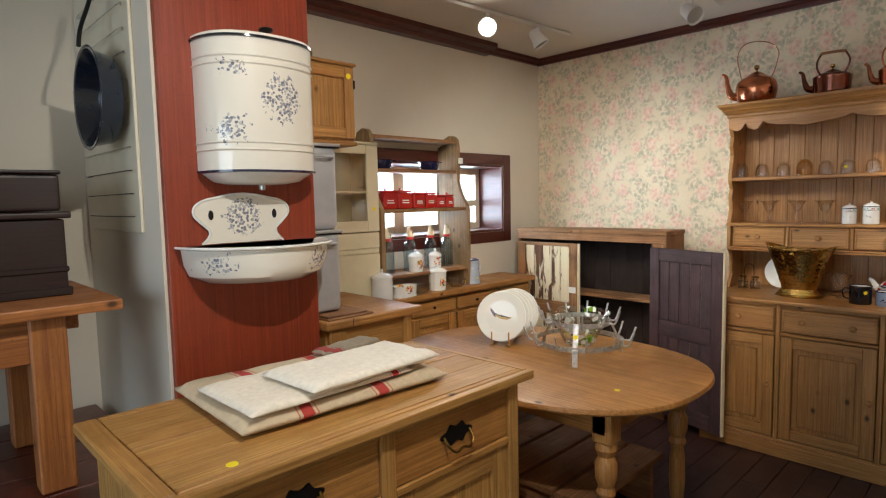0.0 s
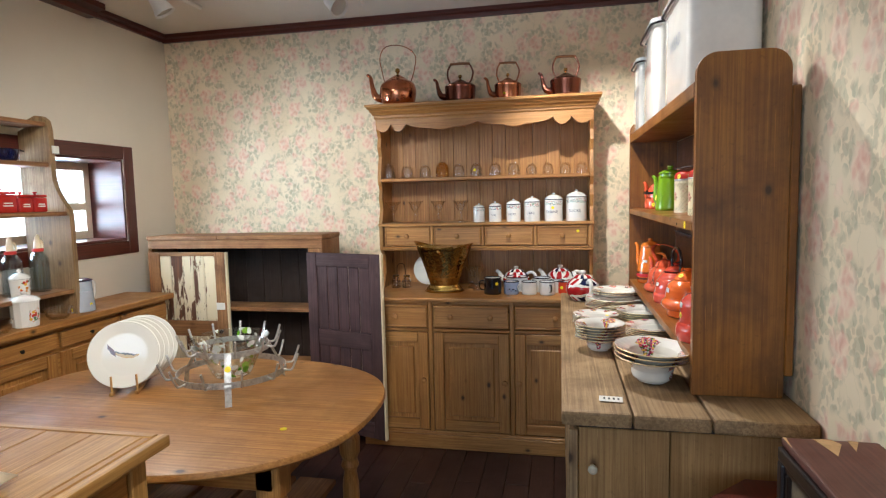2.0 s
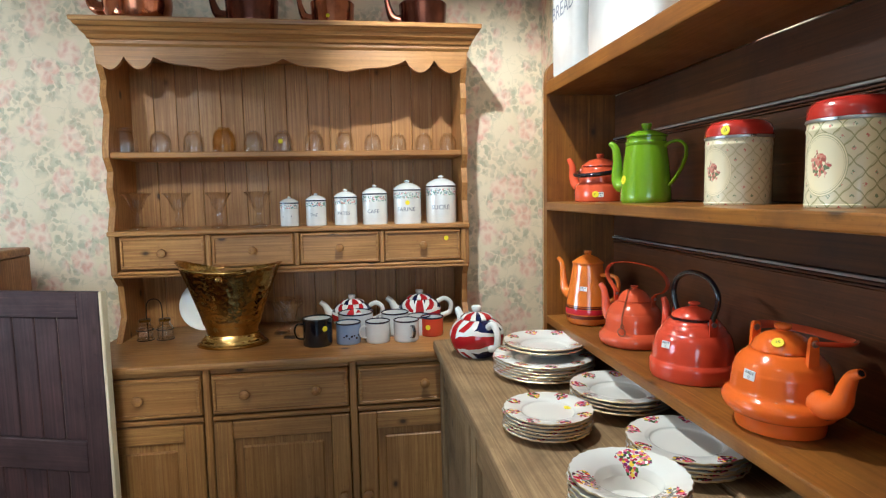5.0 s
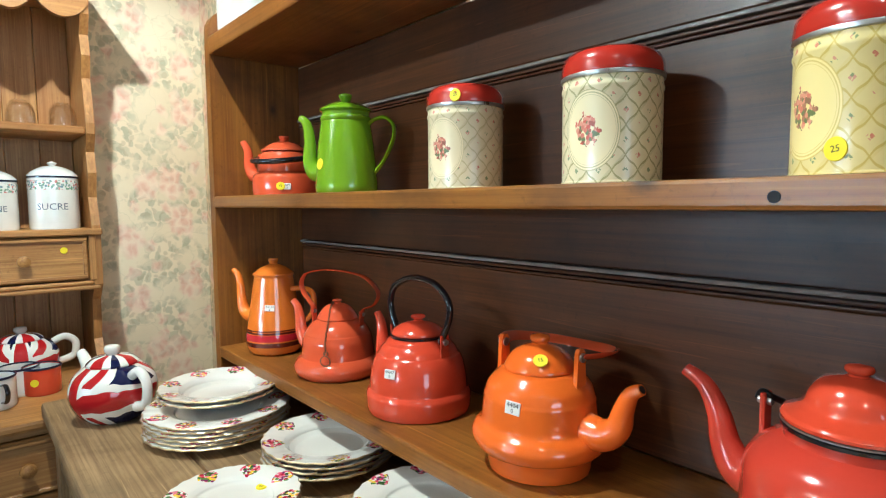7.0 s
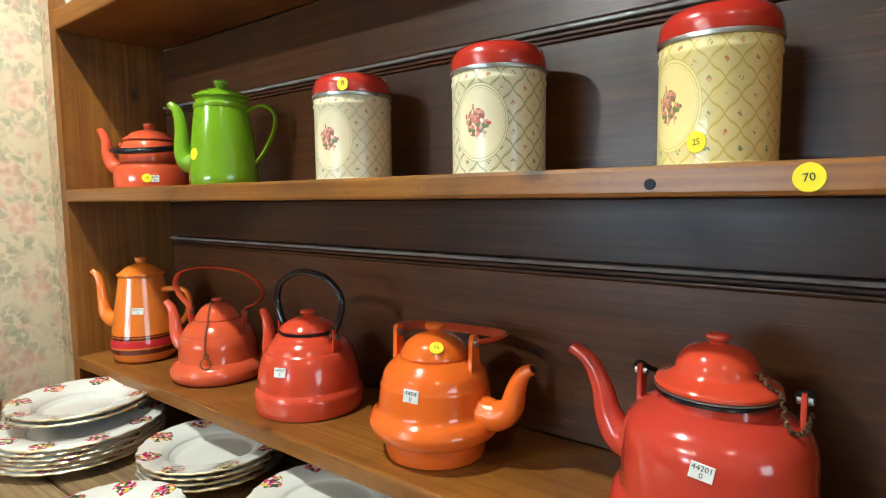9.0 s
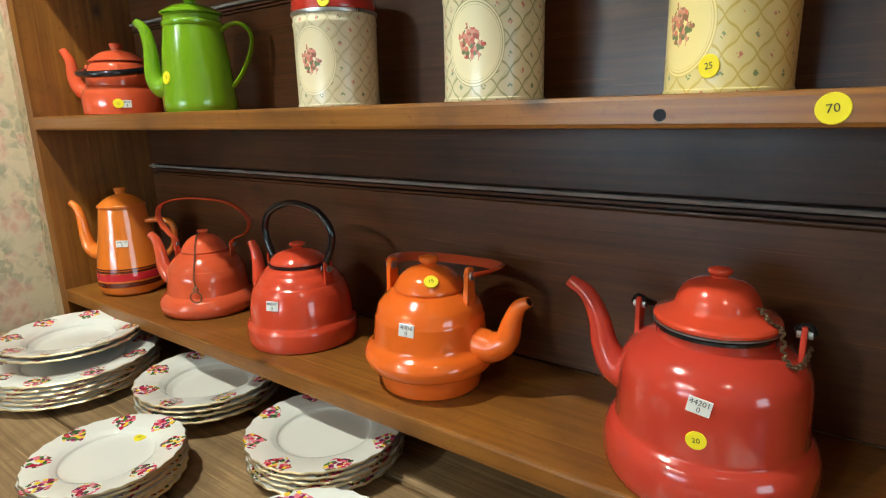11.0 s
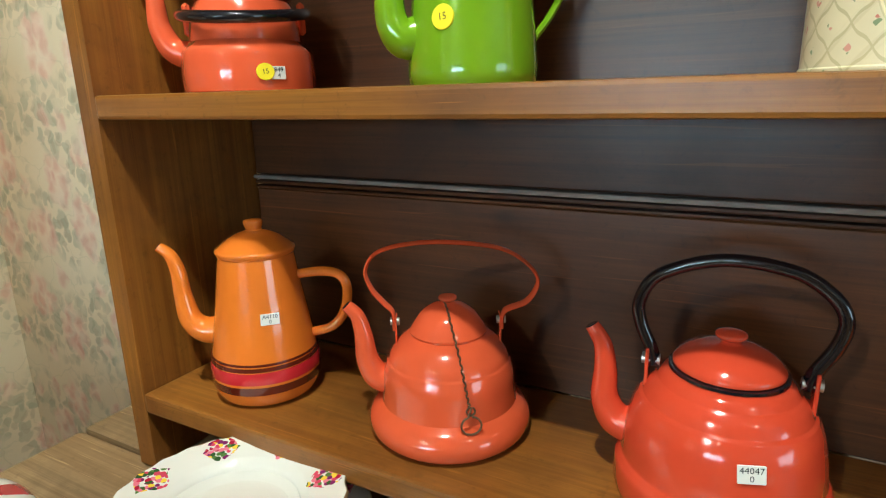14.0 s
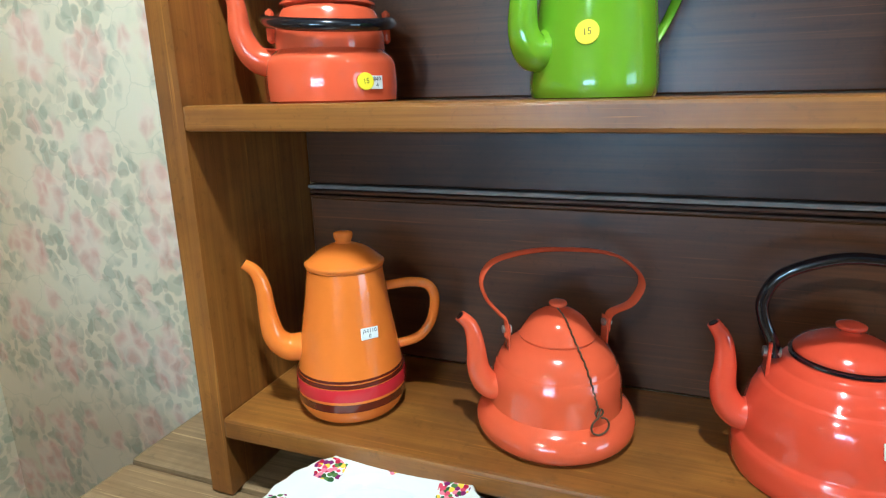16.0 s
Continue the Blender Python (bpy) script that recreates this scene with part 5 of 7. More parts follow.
k = thing("kettle", "small red enamel kettle with black handle folded down", "kettle", (3.189, -0.094, MIDZ), 34, G)
k.scale = (1.14, 1.14, 1.06)
turned(k, "body", [(0, 0), (0.062, 0)] + rounded([(0.065, 0.002), (0.066, 0.02), (0.064, 0.042), (0.056, 0.052)]) + rounded([(0.055, 0.053), (0.054, 0.07), (0.048, 0.09), (0.043, 0.095)]) + [(0.04, 0.095)], RED2_EN, 16, sharp=0.45)
turned(k, "lid", [(0.04, 0.095), (0.047, 0.097), (0.047, 0.099)] + rounded([(0.044, 0.102), (0.03, 0.113), (0.014, 0.119)]) + rounded([(0.008, 0.121), (0.0105, 0.127), (0.009, 0.131), (0, 0.132)]), RED2_EN)
spout(k, [(0.05, 0, 0.04), (0.072, 0, 0.046), (0.084, 0, 0.07), (0.086, 0, 0.1), (0.097, 0, 0.122)], [0.017, 0.014, 0.011, 0.0085, 0.0065], RED2_EN)
strap(k, "handle", [(0.06 * math.cos(a), 0.068 * math.sin(a) * (1 if math.sin(a) > 0 else 0.3), 0.083 - 0.012 * math.sin(a)) for a in np.linspace(-0.1, math.pi + 0.1, 13)], 0.0062, BLACK_EN, "black tubular handle", k=3)
for s in (1, -1):
    part("lug", boxes(((s * 0.056 - 0.004, -0.007, 0.06), (s * 0.056 + 0.004, 0.007, 0.094)), bev=0.003), RED2_EN, k)
sticker(k, (-0.026, 0.0612, 0.02), (-0.4, 0.92, 0.02), 0.0085, "15")
label(k, (-0.037, 0.0545, 0.019), (-0.55, 0.83, 0.02), 0.014, 0.013, ("849", "4"))

# ---- node sums for painted patterns ----
class Sum:
    """Small arithmetic on node values."""
    def __init__(self, n, l, v):
        self.n, self.l, self.v = n, l, v

    def op(self, kind, other=None, third=None):
        m = self.n.new("ShaderNodeMath")
        m.operation = kind
        for i, o in enumerate((self, other, third)):
            if o is None:
                continue
            if isinstance(o, Sum):
                self.l.new(o.v, m.inputs[i])
            else:
                m.inputs[i].default_value = o
        return Sum(self.n, self.l, m.outputs[0])

    def __add__(self, o): return self.op("ADD", o)
    def __sub__(self, o): return self.op("SUBTRACT", o)
    def __mul__(self, o): return self.op("MULTIPLY", o)
    def less(self, o): return self.op("LESS_THAN", o)
    def more(self, o): return self.op("GREATER_THAN", o)
    def size(self): return self.op("ABSOLUTE")
    def sin(self): return self.op("SINE")


def local_axes(n, l):
    tc, sep = n.new("ShaderNodeTexCoord"), n.new("ShaderNodeSeparateXYZ")
    l.new(tc.outputs["Object"], sep.inputs[0])
    return tc, [Sum(n, l, sep.outputs[i]) for i in range(3)]


def posy(n, l, tc, scale, colours, limit=0.36):
    """Round dabs of paint in several colours: the colour, and where there is paint."""
    vo = n.new("ShaderNodeTexVoronoi")
    vo.inputs["Scale"].default_value = scale
    l.new(tc.outputs["Object"], vo.inputs["Vector"])
    sep = n.new("ShaderNodeSeparateColor")
    l.new(vo.outputs["Color"], sep.inputs[0])
    r = n.new("ShaderNodeValToRGB")
    r.color_ramp.interpolation = "CONSTANT"
    e = r.color_ramp.elements
    while len(e) < len(colours):
        e.new(0.5)
    for i, (q, c) in enumerate(zip(e, colours)):
        q.position, q.color = i / len(colours), (*c, 1)
    l.new(sep.outputs[0], r.inputs[0])
    return r.outputs[0], Sum(n, l, vo.outputs["Distance"]).less(limit)


ROSES = [g((170, 30, 60)), g((222, 120, 140)), g((120, 40, 96)), g((236, 200, 60)), g((92, 122, 62)), g((206, 70, 96)), g((60, 88, 50))]


def rose_china(name, r0, r1, count, phase, half):
    """White china with sprays of roses round the rim between two radii."""
    m, n, l, b = material(name, 0.08, Coat_Weight=0.4)
    tc, (x, y, z) = local_axes(n, l)
    rad = (x * x + y * y).op("SQRT")
    ang = y.op("ARCTAN2", x)
    spray = (ang * count + phase).sin()
    wob = Sum(n, l, noise_tex(n, l, tc.outputs["Object"], 70, 2))
    mid = (rad - (r0 + r1) / 2).size().less((spray - half) * (r1 - r0) * 0.6 + (wob - 0.5) * 0.014)
    col, dab = posy(n, l, tc, 190, ROSES, 0.66)
    col = mixed(n, l, (mid * dab).v, g((226, 223, 214)), col)
    l.new(col, b.inputs["Base Color"])
    return m


def plate(owner, r, deep, z, mat, name="plate", waves=26, rim=0.35, squeeze=1.0):
    flute = lambda a, h, q: 1 + 0.012 * math.cos(waves * a) * min(1, max(0, (q / r - 0.6) / 0.35))
    well = r * (1 - rim)
    prof = [(0, 0.002), (well * 0.6, 0.002), (well * 0.62, 0), (well * 0.68, 0.0), (well * 0.9, deep * 0.45), (well * 1.03, deep * 0.7), (r * 0.97, deep), (r, deep + 0.001), (r * 0.985, deep + 0.003)] + rounded([(well * 1.05, deep * 0.78 + 0.003), (well * 0.93, deep * 0.5 + 0.003), (well * 0.8, 0.0055), (0, 0.005)], 4)
    p = part(name, lathe(bmesh.new(), prof, waves * 4, (0, 0, z), 1, squeeze, flute), mat, owner, "", 0.9)
    edge = lathe(bmesh.new(), [(r * 0.988, deep + 0.0028), (r * 1.0005, deep + 0.0012), (r * 0.996, deep - 0.0004)], waves * 4, (0, 0, z), 1, squeeze, flute)
    part("gilt_edge", edge, GOLD, p, "thin gilt edge", 0.9)
    return p


def stack(label_, at, r, deep, count, pitch, mat, turn=0, squeeze=1.0, rim=0.35, kind="plate", lift=0.0):
    made = []
    for i in range(count):
        t = thing(kind, label_, kind, (at[0] + 0.0015 * math.sin(i * 2.1), at[1] + 0.0015 * math.cos(i * 1.7), at[2] + lift + i * pitch), turn + i * 7, "rose pattern china on the counter")
        if i == 0:
            plate(t, r, deep, 0, mat, "dish", 26, rim, squeeze)
            first = t
        else:
            bpy.data.objects.remove(t)
            t = copy_thing(first, pose(at[0] + 0.0015 * math.sin(i * 2.1), at[1] + 0.0015 * math.cos(i * 1.7), at[2] + lift + i * pitch, 0, 0, turn + i * 7))
        made.append(t)
    return made


DINNER = rose_china("rose_dinner_china", 0.096, 0.128, 9, 0.4, -0.1)
SOUP = rose_china("rose_soup_china", 0.081, 0.109, 8, 1.1, -0.1)
SMALL = rose_china("rose_side_china", 0.064, 0.09, 8, 0.2, -0.1)
BOWLCH = rose_china("rose_bowl_china", 0.04, 0.083, 3, 0.9, 0.15)
BIGCH = rose_china("rose_serving_china", 0.058, 0.115, 3, 2.6, 0.2)
c = (3.045, 0.128, CNTZ)
stack("white dinner plate with rose sprays and gilt fluted rim", c, 0.135, 0.015, 6, 0.0075, DINNER, 10)
stack("white soup plate with rose sprays on the dinner plates", (3.06, 0.118, CNTZ), 0.113, 0.024, 2, 0.009, SOUP, 40, lift=0.0535)
stack("white soup plate with rose sprays and gilt fluted rim", (2.768, 0.036, CNTZ), 0.112, 0.024, 4, 0.0085, SOUP, 0)
stack("white dessert plate with rose sprays and gilt fluted rim", (2.497, 0.036, CNTZ), 0.105, 0.014, 5, 0.0072, SOUP, 25)
top = stack("white side plate with rose sprays and gilt fluted rim", (2.678, 0.238, CNTZ), 0.092, 0.013, 6, 0.0068, SMALL, 5)[-1]
sticker(top, (-0.02, -0.045, 0.0062), (0, 0, 1), 0.008, "20")
stack("white china cereal bowl with roses inside", (2.3, 0.245, CNTZ), 0.084, 0.045, 6, 0.0095, BOWLCH, 40, rim=0.45, kind="bowl")
stack("large oval white serving bowl with roses inside", (1.985, 0.118, CNTZ), 0.124, 0.072, 3, 0.012, BIGCH, 8, 0.84, rim=0.4, kind="bowl")
tag = thing("price_card", "small white card with printed prices on the counter", "price card", (1.795, 0.25, CNTZ + 0.0005), -4)
part("card", boxes(((-0.02, -0.03, 0), (0.02, 0.03, 0.001)), bev=0), PAPER, tag)
for i in range(4):
    part("printed_line", boxes(((-0.006, -0.022 + i * 0.012, 0.0012), (0.008, -0.017 + i * 0.012, 0.0014)), bev=0), INK, tag)

# ---- rose-patterned tins ----
def tin_material(name, ground, lattice, line, rosecol):
    m, n, l, b = material(name, 0.28, Coat_Weight=0.3)
    tc, (x, y, z) = local_axes(n, l)
    ang = x.op("ARCTAN2", y)
    u = ang * 0.06
    p, q = (u * 105 + (z * 105) ), (u * 105 - (z * 105))
    wave = (u * 420).sin() * 0.12
    la = ((p + wave).sin().size().less(0.13)).op("MAXIMUM", (q + wave).sin().size().less(0.13))
    hatch = ((p * 7).sin() * 0.5 + 0.5) * ((p.sin().size()).less(0.42))
    stain = ramp(n, l, noise_tex(n, l, tc.outputs["Object"], 22, 5), [(0.35, (0, 0, 0)), (0.75, (1, 1, 1))])
    col = mixed(n, l, stain, ground, tuple(c * 0.86 for c in ground))
    col = mixed(n, l, (hatch * 0.45).v, col, lattice)
    col = mixed(n, l, (la * 0.75).v, col, line)
    pc, dab = posy(n, l, tc, 210, [g((196, 92, 84)), g((96, 128, 84)), g((206, 130, 118)), g((110, 140, 96))], 0.55)
    small = (p.op("COSINE").size().less(0.35)) * (q.op("COSINE").size().less(0.35))
    col = mixed(n, l, (small * dab * 0.8).v, col, pc)
    # the medallion: a plain oval with fine rings and a posy of roses
    du, dz = (u - 0.012) * (1 / 0.036), (z - 0.056) * (1 / 0.041)
    e = (du * du + dz * dz).op("SQRT")
    col = mixed(n, l, e.less(1.0).v, col, tuple(min(1, c * 1.12) for c in ground))
    rings = ((e * 90).sin().more(0.3)) * e.more(0.86) * e.less(1.02)
    col = mixed(n, l, (rings * 0.6).v, col, line)
    wob = Sum(n, l, noise_tex(n, l, tc.outputs["Object"], 120, 2))
    pc, dab = posy(n, l, tc, 240, [rosecol, g((216, 142, 122)), g((86, 108, 62)), tuple(c * 0.6 for c in rosecol), g((206, 110, 96))], 0.7)
    du2, dz2 = (u - 0.016) * (1 / 0.016), (z - 0.056) * (1 / 0.016)
    spot_ = ((du2 * du2 + dz2 * dz2).op("SQRT") + (wob - 0.5) * 1.2).less(0.95)
    col = mixed(n, l, (spot_ * dab * 0.9).v, col, pc)
    l.new(col, b.inputs["Base Color"])
    return m


TINS = [tin_material("pale_lattice_tin", g((226, 214, 178)), g((200, 186, 146)), g((188, 176, 132)), g((170, 76, 66))),
        tin_material("green_lattice_tin", g((230, 220, 182)), g((186, 182, 134)), g((146, 144, 88)), g((196, 60, 52))),
        tin_material("yellow_lattice_tin", g((228, 212, 146)), g((214, 194, 116)), g((196, 170, 74)), g((164, 106, 84)))]
for (x, y), mt, words, turn in (((2.573, -0.102), TINS[0], "pale cream", 22), ((2.312, -0.098), TINS[1], "cream and green", 20), ((2.062, -0.097), TINS[2], "yellowed cream", -24)):
    k = thing("storage_tin", words + " rose-patterned tin with domed red lid", "tin", (x, y, MIDZ), turn, "rose-patterned tins")
    k.scale = (0.91, 0.91, 1.05) if words == "yellowed cream" else (0.965, 0.965, 1.095)
    turned(k, "tin_body", [(0, 0), (0.059, 0), (0.0605, 0.002), (0.0605, 0.004), (0.0595, 0.005), (0.0595, 0.098), (0.0605, 0.1), (0.0605, 0.103), (0.0595, 0.105), (0.0595, 0.112), (0.055, 0.112)], mt, 64)
    turned(k, "rim", [(0.058, 0.1105), (0.0615, 0.1115), (0.062, 0.1135), (0.0615, 0.1155), (0.058, 0.116)], CHROME, 64)
    turned(k, "lid", [(0.058, 0.1155), (0.0605, 0.116)] + rounded([(0.061, 0.118), (0.0595, 0.13), (0.05, 0.14), (0.03, 0.1435), (0, 0.1445)]), REDLID, 64)
    if words == "pale cream":
        sticker(k, (-0.0115, 0.0592, 0.124), (-0.18, 0.95, 0.25), 0.0085, "25")
    if words == "yellowed cream":
        sticker(k, (-0.0195, 0.0565, 0.022), (-0.33, 0.94, 0), 0.0095, "25")
sticker(shelf, (1.971 - 1.86, 0.0382, 0.449), (0, 1, 0), 0.0105, "70")
sticker(shelf, (2.082 - 1.86, 0.0382, 0.4465), (0, 1, 0), 0.0048, "", IRON, "nail_head")

# ---- on the dresser ----
G = "white enamel canisters"
def on_cylinder(bm, r, z, away):
    """Wrap flat letters round a cylinder, facing the direction away (degrees)."""
    for v in bm.verts:
        a = radians(away) + v.co.x / r
        h = v.co.y + z
        v.co = Vector((r * math.cos(a), r * math.sin(a), h))
    return bm


m, n, l, b = material("painted_garland", 0.15)
tc, (x, y, z) = local_axes(n, l)
col, dab = posy(n, l, tc, 150, [g((128, 150, 160)), g((206, 136, 132)), g((128, 162, 134)), g((150, 172, 160))], 0.5)
l.new(mixed(n, l, dab.v, g((230, 230, 224)), col), b.inputs["Base Color"])
GARLAND = m
GREYINK = plain("grey_blue_lettering", g((84, 92, 108)), 0.4)
for y, r, h, word in ((0.886, 0.036, 0.092, ""), (0.783, 0.04, 0.1, "THE"), (0.667, 0.0455, 0.11, "PATES"), (0.551, 0.05, 0.122, "CAFE"), (0.42, 0.056, 0.135, "FARINE"), (0.282, 0.062, 0.148, "SUCRE")):
    k = thing("canister", "white enamel canister with blue rim and knobbed lid" + (", lettered" if word else ", faded lettering"), "canister", (3.9, y, 1.3312), 0, G)
    turned(k, "body", [(0, 0), (r * 0.94, 0)] + rounded([(r * 0.97, 0.001), (r, 0.006), (r, h * 0.5), (r, h - 0.004)], 2) + [(r * 0.97, h)], WHITE_EN, 40)
    turned(k, "garland_band", [(r * 0.99, h * 0.74), (r + 0.0006, h * 0.745), (r + 0.0006, h * 0.92), (r * 0.99, h * 0.925)], GARLAND, 40)
    turned(k, "blue_rim", [(r * 0.98, h - 0.005), (r * 1.02, h - 0.004), (r * 1.02, h), (r * 0.98, h + 0.001)], BLUE_EN, 40)
    turned(k, "lid", [(r * 0.97, h), (r * 1.01, h + 0.001)] + rounded([(r * 1.0, h + 0.003), (r * 0.8, h + 0.13 * r * 2), (r * 0.45, h + 0.22 * r * 2), (r * 0.18, h + 0.25 * r * 2)]) + rounded([(r * 0.12, h + 0.26 * r * 2), (r * 0.2, h + 0.31 * r * 2), (0, h + 0.36 * r * 2)]), WHITE_EN, 40, "white knobbed lid")
    if word:
        part("lettering", on_cylinder(letters(word, r * 0.42), r + 0.0007, h * 0.42, 170), GREYINK, k, "grey lettering")
    else:
        part("lettering", on_cylinder(boxes(((-0.018, -0.003, 0), (0.018, 0.003, 0.0001)), bev=0), r + 0.0007, h * 0.42, 170), GREYINK, k)
    if word == "FARINE":
        sticker(k, (-(r + 0.0005), 0.004, h * 0.62), (-1, 0.05, 0), 0.009)

G = "sundae glasses on the dresser"
def sundae(at, turn=0):
    k = thing("sundae_glass", "clear pressed glass sundae dish with fluted rim", "glass", at, turn, G)
    flute = lambda a, h, q: 1 + 0.09 * math.cos(6 * a) * max(0, (h - 0.07) / 0.065)
    turned(k, "bowl", rounded([(0.008, 0.058), (0.014, 0.066), (0.024, 0.085), (0.034, 0.115), (0.051, 0.137)], 4) + rounded([(0.049, 0.138), (0.031, 0.115), (0.021, 0.087), (0.01, 0.073), (0, 0.07)], 4), GLASS, 36, wave=flute, sharp=1.2)
    turned(k, "stem", [(0, 0), (0.03, 0), (0.031, 0.004)] + rounded([(0.029, 0.007), (0.013, 0.016), (0.009, 0.026), (0.014, 0.035), (0.0085, 0.045), (0.008, 0.058)], 3) + [(0, 0.058)], GLASS, 24, sharp=1.2)
    return k


first = sundae((3.9, 1.452, 1.3312))
for i, y in enumerate((1.303, 1.152, 1.005)):
    copy_thing(first, pose(3.9, y, 1.3312, 0, 0, 20 * i))
copy_thing(first, pose(3.78, 0.885, DRZ, 0, 0, 10))
copy_thing(first, pose(3.86, 0.93, DRZ, 0, 0, 40))

G = "upturned tumblers on the dresser"
def tumbler(at, r, h, mat, words):
    k = thing("tumbler", words, "glass", at, 0, G)
    ribs = lambda a, z, q: 1 + 0.03 * math.cos(10 * a)
    prof = [(r, 0), (r * 1.02, 0.003)] + rounded([(r, 0.012), (r * 1.0, h * 0.42), (r * 0.9, h * 0.7), (r * 0.66, h * 0.9), (r * 0.52, h * 0.93), (r * 0.5, h)], 3) + [(r * 0.3, h * 1.0), (0, h * 0.97), (0, h * 0.88)] + rounded([(r * 0.5, h * 0.87), (r * 0.8, h * 0.7), (r * 0.92, h * 0.42), (r * 0.94, 0.01)], 3) + [(r * 0.95, 0.0), (r, 0)]
    turned(k, "glass_body", prof, mat, 40, wave=ribs, sharp=1.2)
    return k


for i, px in enumerate((572, 612, 650, 686, 720, 755, 793, 830, 865, 897, 930, 961)):
    y = 0.25 + (961 - px) * 0.003155
    big = (0.043, 0.095) if i in (0, 3) else (0.034 if i > 7 else 0.037, 0.07 if i > 7 else 0.082)
    k = tumbler((3.9, y, 1.6195), big[0], big[1], AMBER if i == 3 else GLASS, "amber ribbed glass turned upside down" if i == 3 else "clear ribbed glass tumbler turned upside down")
    if i == 5:
        sticker(k, (-0.038, 0.004, 0.04), (-1, 0.1, 0.2), 0.009)
sticker(dresser, (RX - 0.0005, 0.275 - 0.855, 1.272), (-1, 0, 0), 0.009)

G = "enamel mugs on the dresser"
def mug(at, r, h, mat, words, turn, rim=BLUE_EN, handle=None, hturn=0.0):
    k = thing("mug", words, "mug", at, turn, G)
    turned(k, "body", [(0, 0), (r * 0.92, 0), (r * 0.97, 0.002), (r, 0.008), (r * 1.0, h - 0.003), (r * 1.0, h), (r * 0.95, h), (r * 0.95, 0.006), (0, 0.005)], mat, 40)
    turned(k, "rim", [(r * 0.94, h - 0.001), (r * 0.97, h + 0.0025), (r * 1.03, h + 0.0015), (r * 1.035, h - 0.001), (r * 1.0, h - 0.003)], rim, 40)
    turned(k, "lining", [(r * 0.944, h - 0.003), (r * 0.94, 0.008), (r * 0.9, 0.0062), (0, 0.006)], WHITE_EN, 40, "white enamel inside")
    strap(k, "handle", [(r * 0.98, 0, h * 0.8), (r * 1.35, 0, h * 0.82), (r * 1.55, 0, h * 0.6), (r * 1.4, 0, h * 0.32), (r * 0.98, 0, h * 0.25)], 0.0055, handle or mat, "", 0.6)
    return k


PALEBLUE = enamel("pale_blue_enamel", g((150, 168, 198)))
k = mug((3.65, 0.776, DRZ), 0.052, 0.098, BLACK_EN, "tall black enamel mug with white inside", 100, BLACK_EN)
sticker(k, (-0.021, 0.048, 0.066), (-0.4, 0.92, 0), 0.0095)
k = mug((3.655, 0.666, DRZ), 0.045, 0.076, PALEBLUE, "pale blue enamel mug with dark blue flowers", 20)
for i in range(7):
    a = radians(140 + i * 12)
    sticker(k, (0.0453 * math.cos(a), 0.0453 * math.sin(a), 0.03 + 0.006 * math.sin(i * 2.2)), (math.cos(a), math.sin(a), 0), 0.0042 if i % 2 else 0.0028, "", BLUE_EN, "painted_flower")
k = mug((3.652, 0.56, DRZ), 0.045, 0.076, WHITE_EN, "white enamel mug with gold painted rings", 110)
for a in (165, 190):
    q = radians(a)
    ring = [(0.0457 * math.cos(q + 0.22 * math.cos(t)), 0.0457 * math.sin(q + 0.22 * math.cos(t)), 0.032 + (a - 165) * 0.0004 + 0.01 * math.sin(t)) for t in np.linspace(0, 6.3, 18)]
    strap(k, "painted_ring", ring, 0.0009, GOLD, k=1, n=5)
mug((3.65, 0.455, DRZ), 0.046, 0.076, WHITE_CH, "chipped white enamel mug with black handle", 200, handle=BLACK_EN)
k = mug((3.71, 0.352, DRZ), 0.043, 0.07, RED_EN, "red enamel mug with dark rim", -20)
sticker(k, (-0.043, 0.006, 0.036), (-1, 0.12, 0), 0.0095)
mug((3.77, 0.64, DRZ), 0.066, 0.088, WHITE_CH, "large white enamel mug with dark rim", 30)
mug((3.755, 0.49, DRZ), 0.052, 0.085, WHITE_EN, "white enamel mug with blue rim", 60)
mug((3.74, 0.40, DRZ), 0.046, 0.07, WHITE_EN, "white enamel mug behind the others", 40)

# flag-patterned teapots
m, n, l, b = material("union_flag_glaze", 0.08, Coat_Weight=0.4)
tc, (x, y, z) = local_axes(n, l)
ang = x.op("ARCTAN2", y)
u = (ang.op("SINE")).op("ARCSINE") * 0.8      # repeats the flag on both sides
v = z * 13.5 - 0.62
diag = (u.size() * 0.85 - v.size() * 0.75).size()
white, red, blue = g((236, 232, 224)), g((176, 30, 34)), g((20, 26, 66))
swirl = Sum(n, l, noise_tex(n, l, tc.outputs["Object"], 12, 2)) - 0.5
col = mixed(n, l, (diag + swirl * 0.15).less(0.3).v, blue, white)
col = mixed(n, l, (diag + swirl * 0.12).less(0.1).v, col, red)
col = mixed(n, l, (v + swirl * 0.5).size().less(0.32).v, col, white)
col = mixed(n, l, u.size().less(0.24).v, col, white)
col = mixed(n, l, (v + swirl * 0.5).size().less(0.19).v, col, red)
col = mixed(n, l, u.size().less(0.15).v, col, red)
l.new(col, b.inputs["Base Color"])
FLAG = m
m, n, l, b = material("flag_striped_lid", 0.08, Coat_Weight=0.4)
tc, (x, y, z) = local_axes(n, l)
stripe = (y.op("ARCTAN2", x) * 4).sin()
col = mixed(n, l, stripe.more(0.45).v, white, red)
l.new(mixed(n, l, stripe.less(-0.75).v, col, blue), b.inputs["Base Color"])
FLAGLID = m


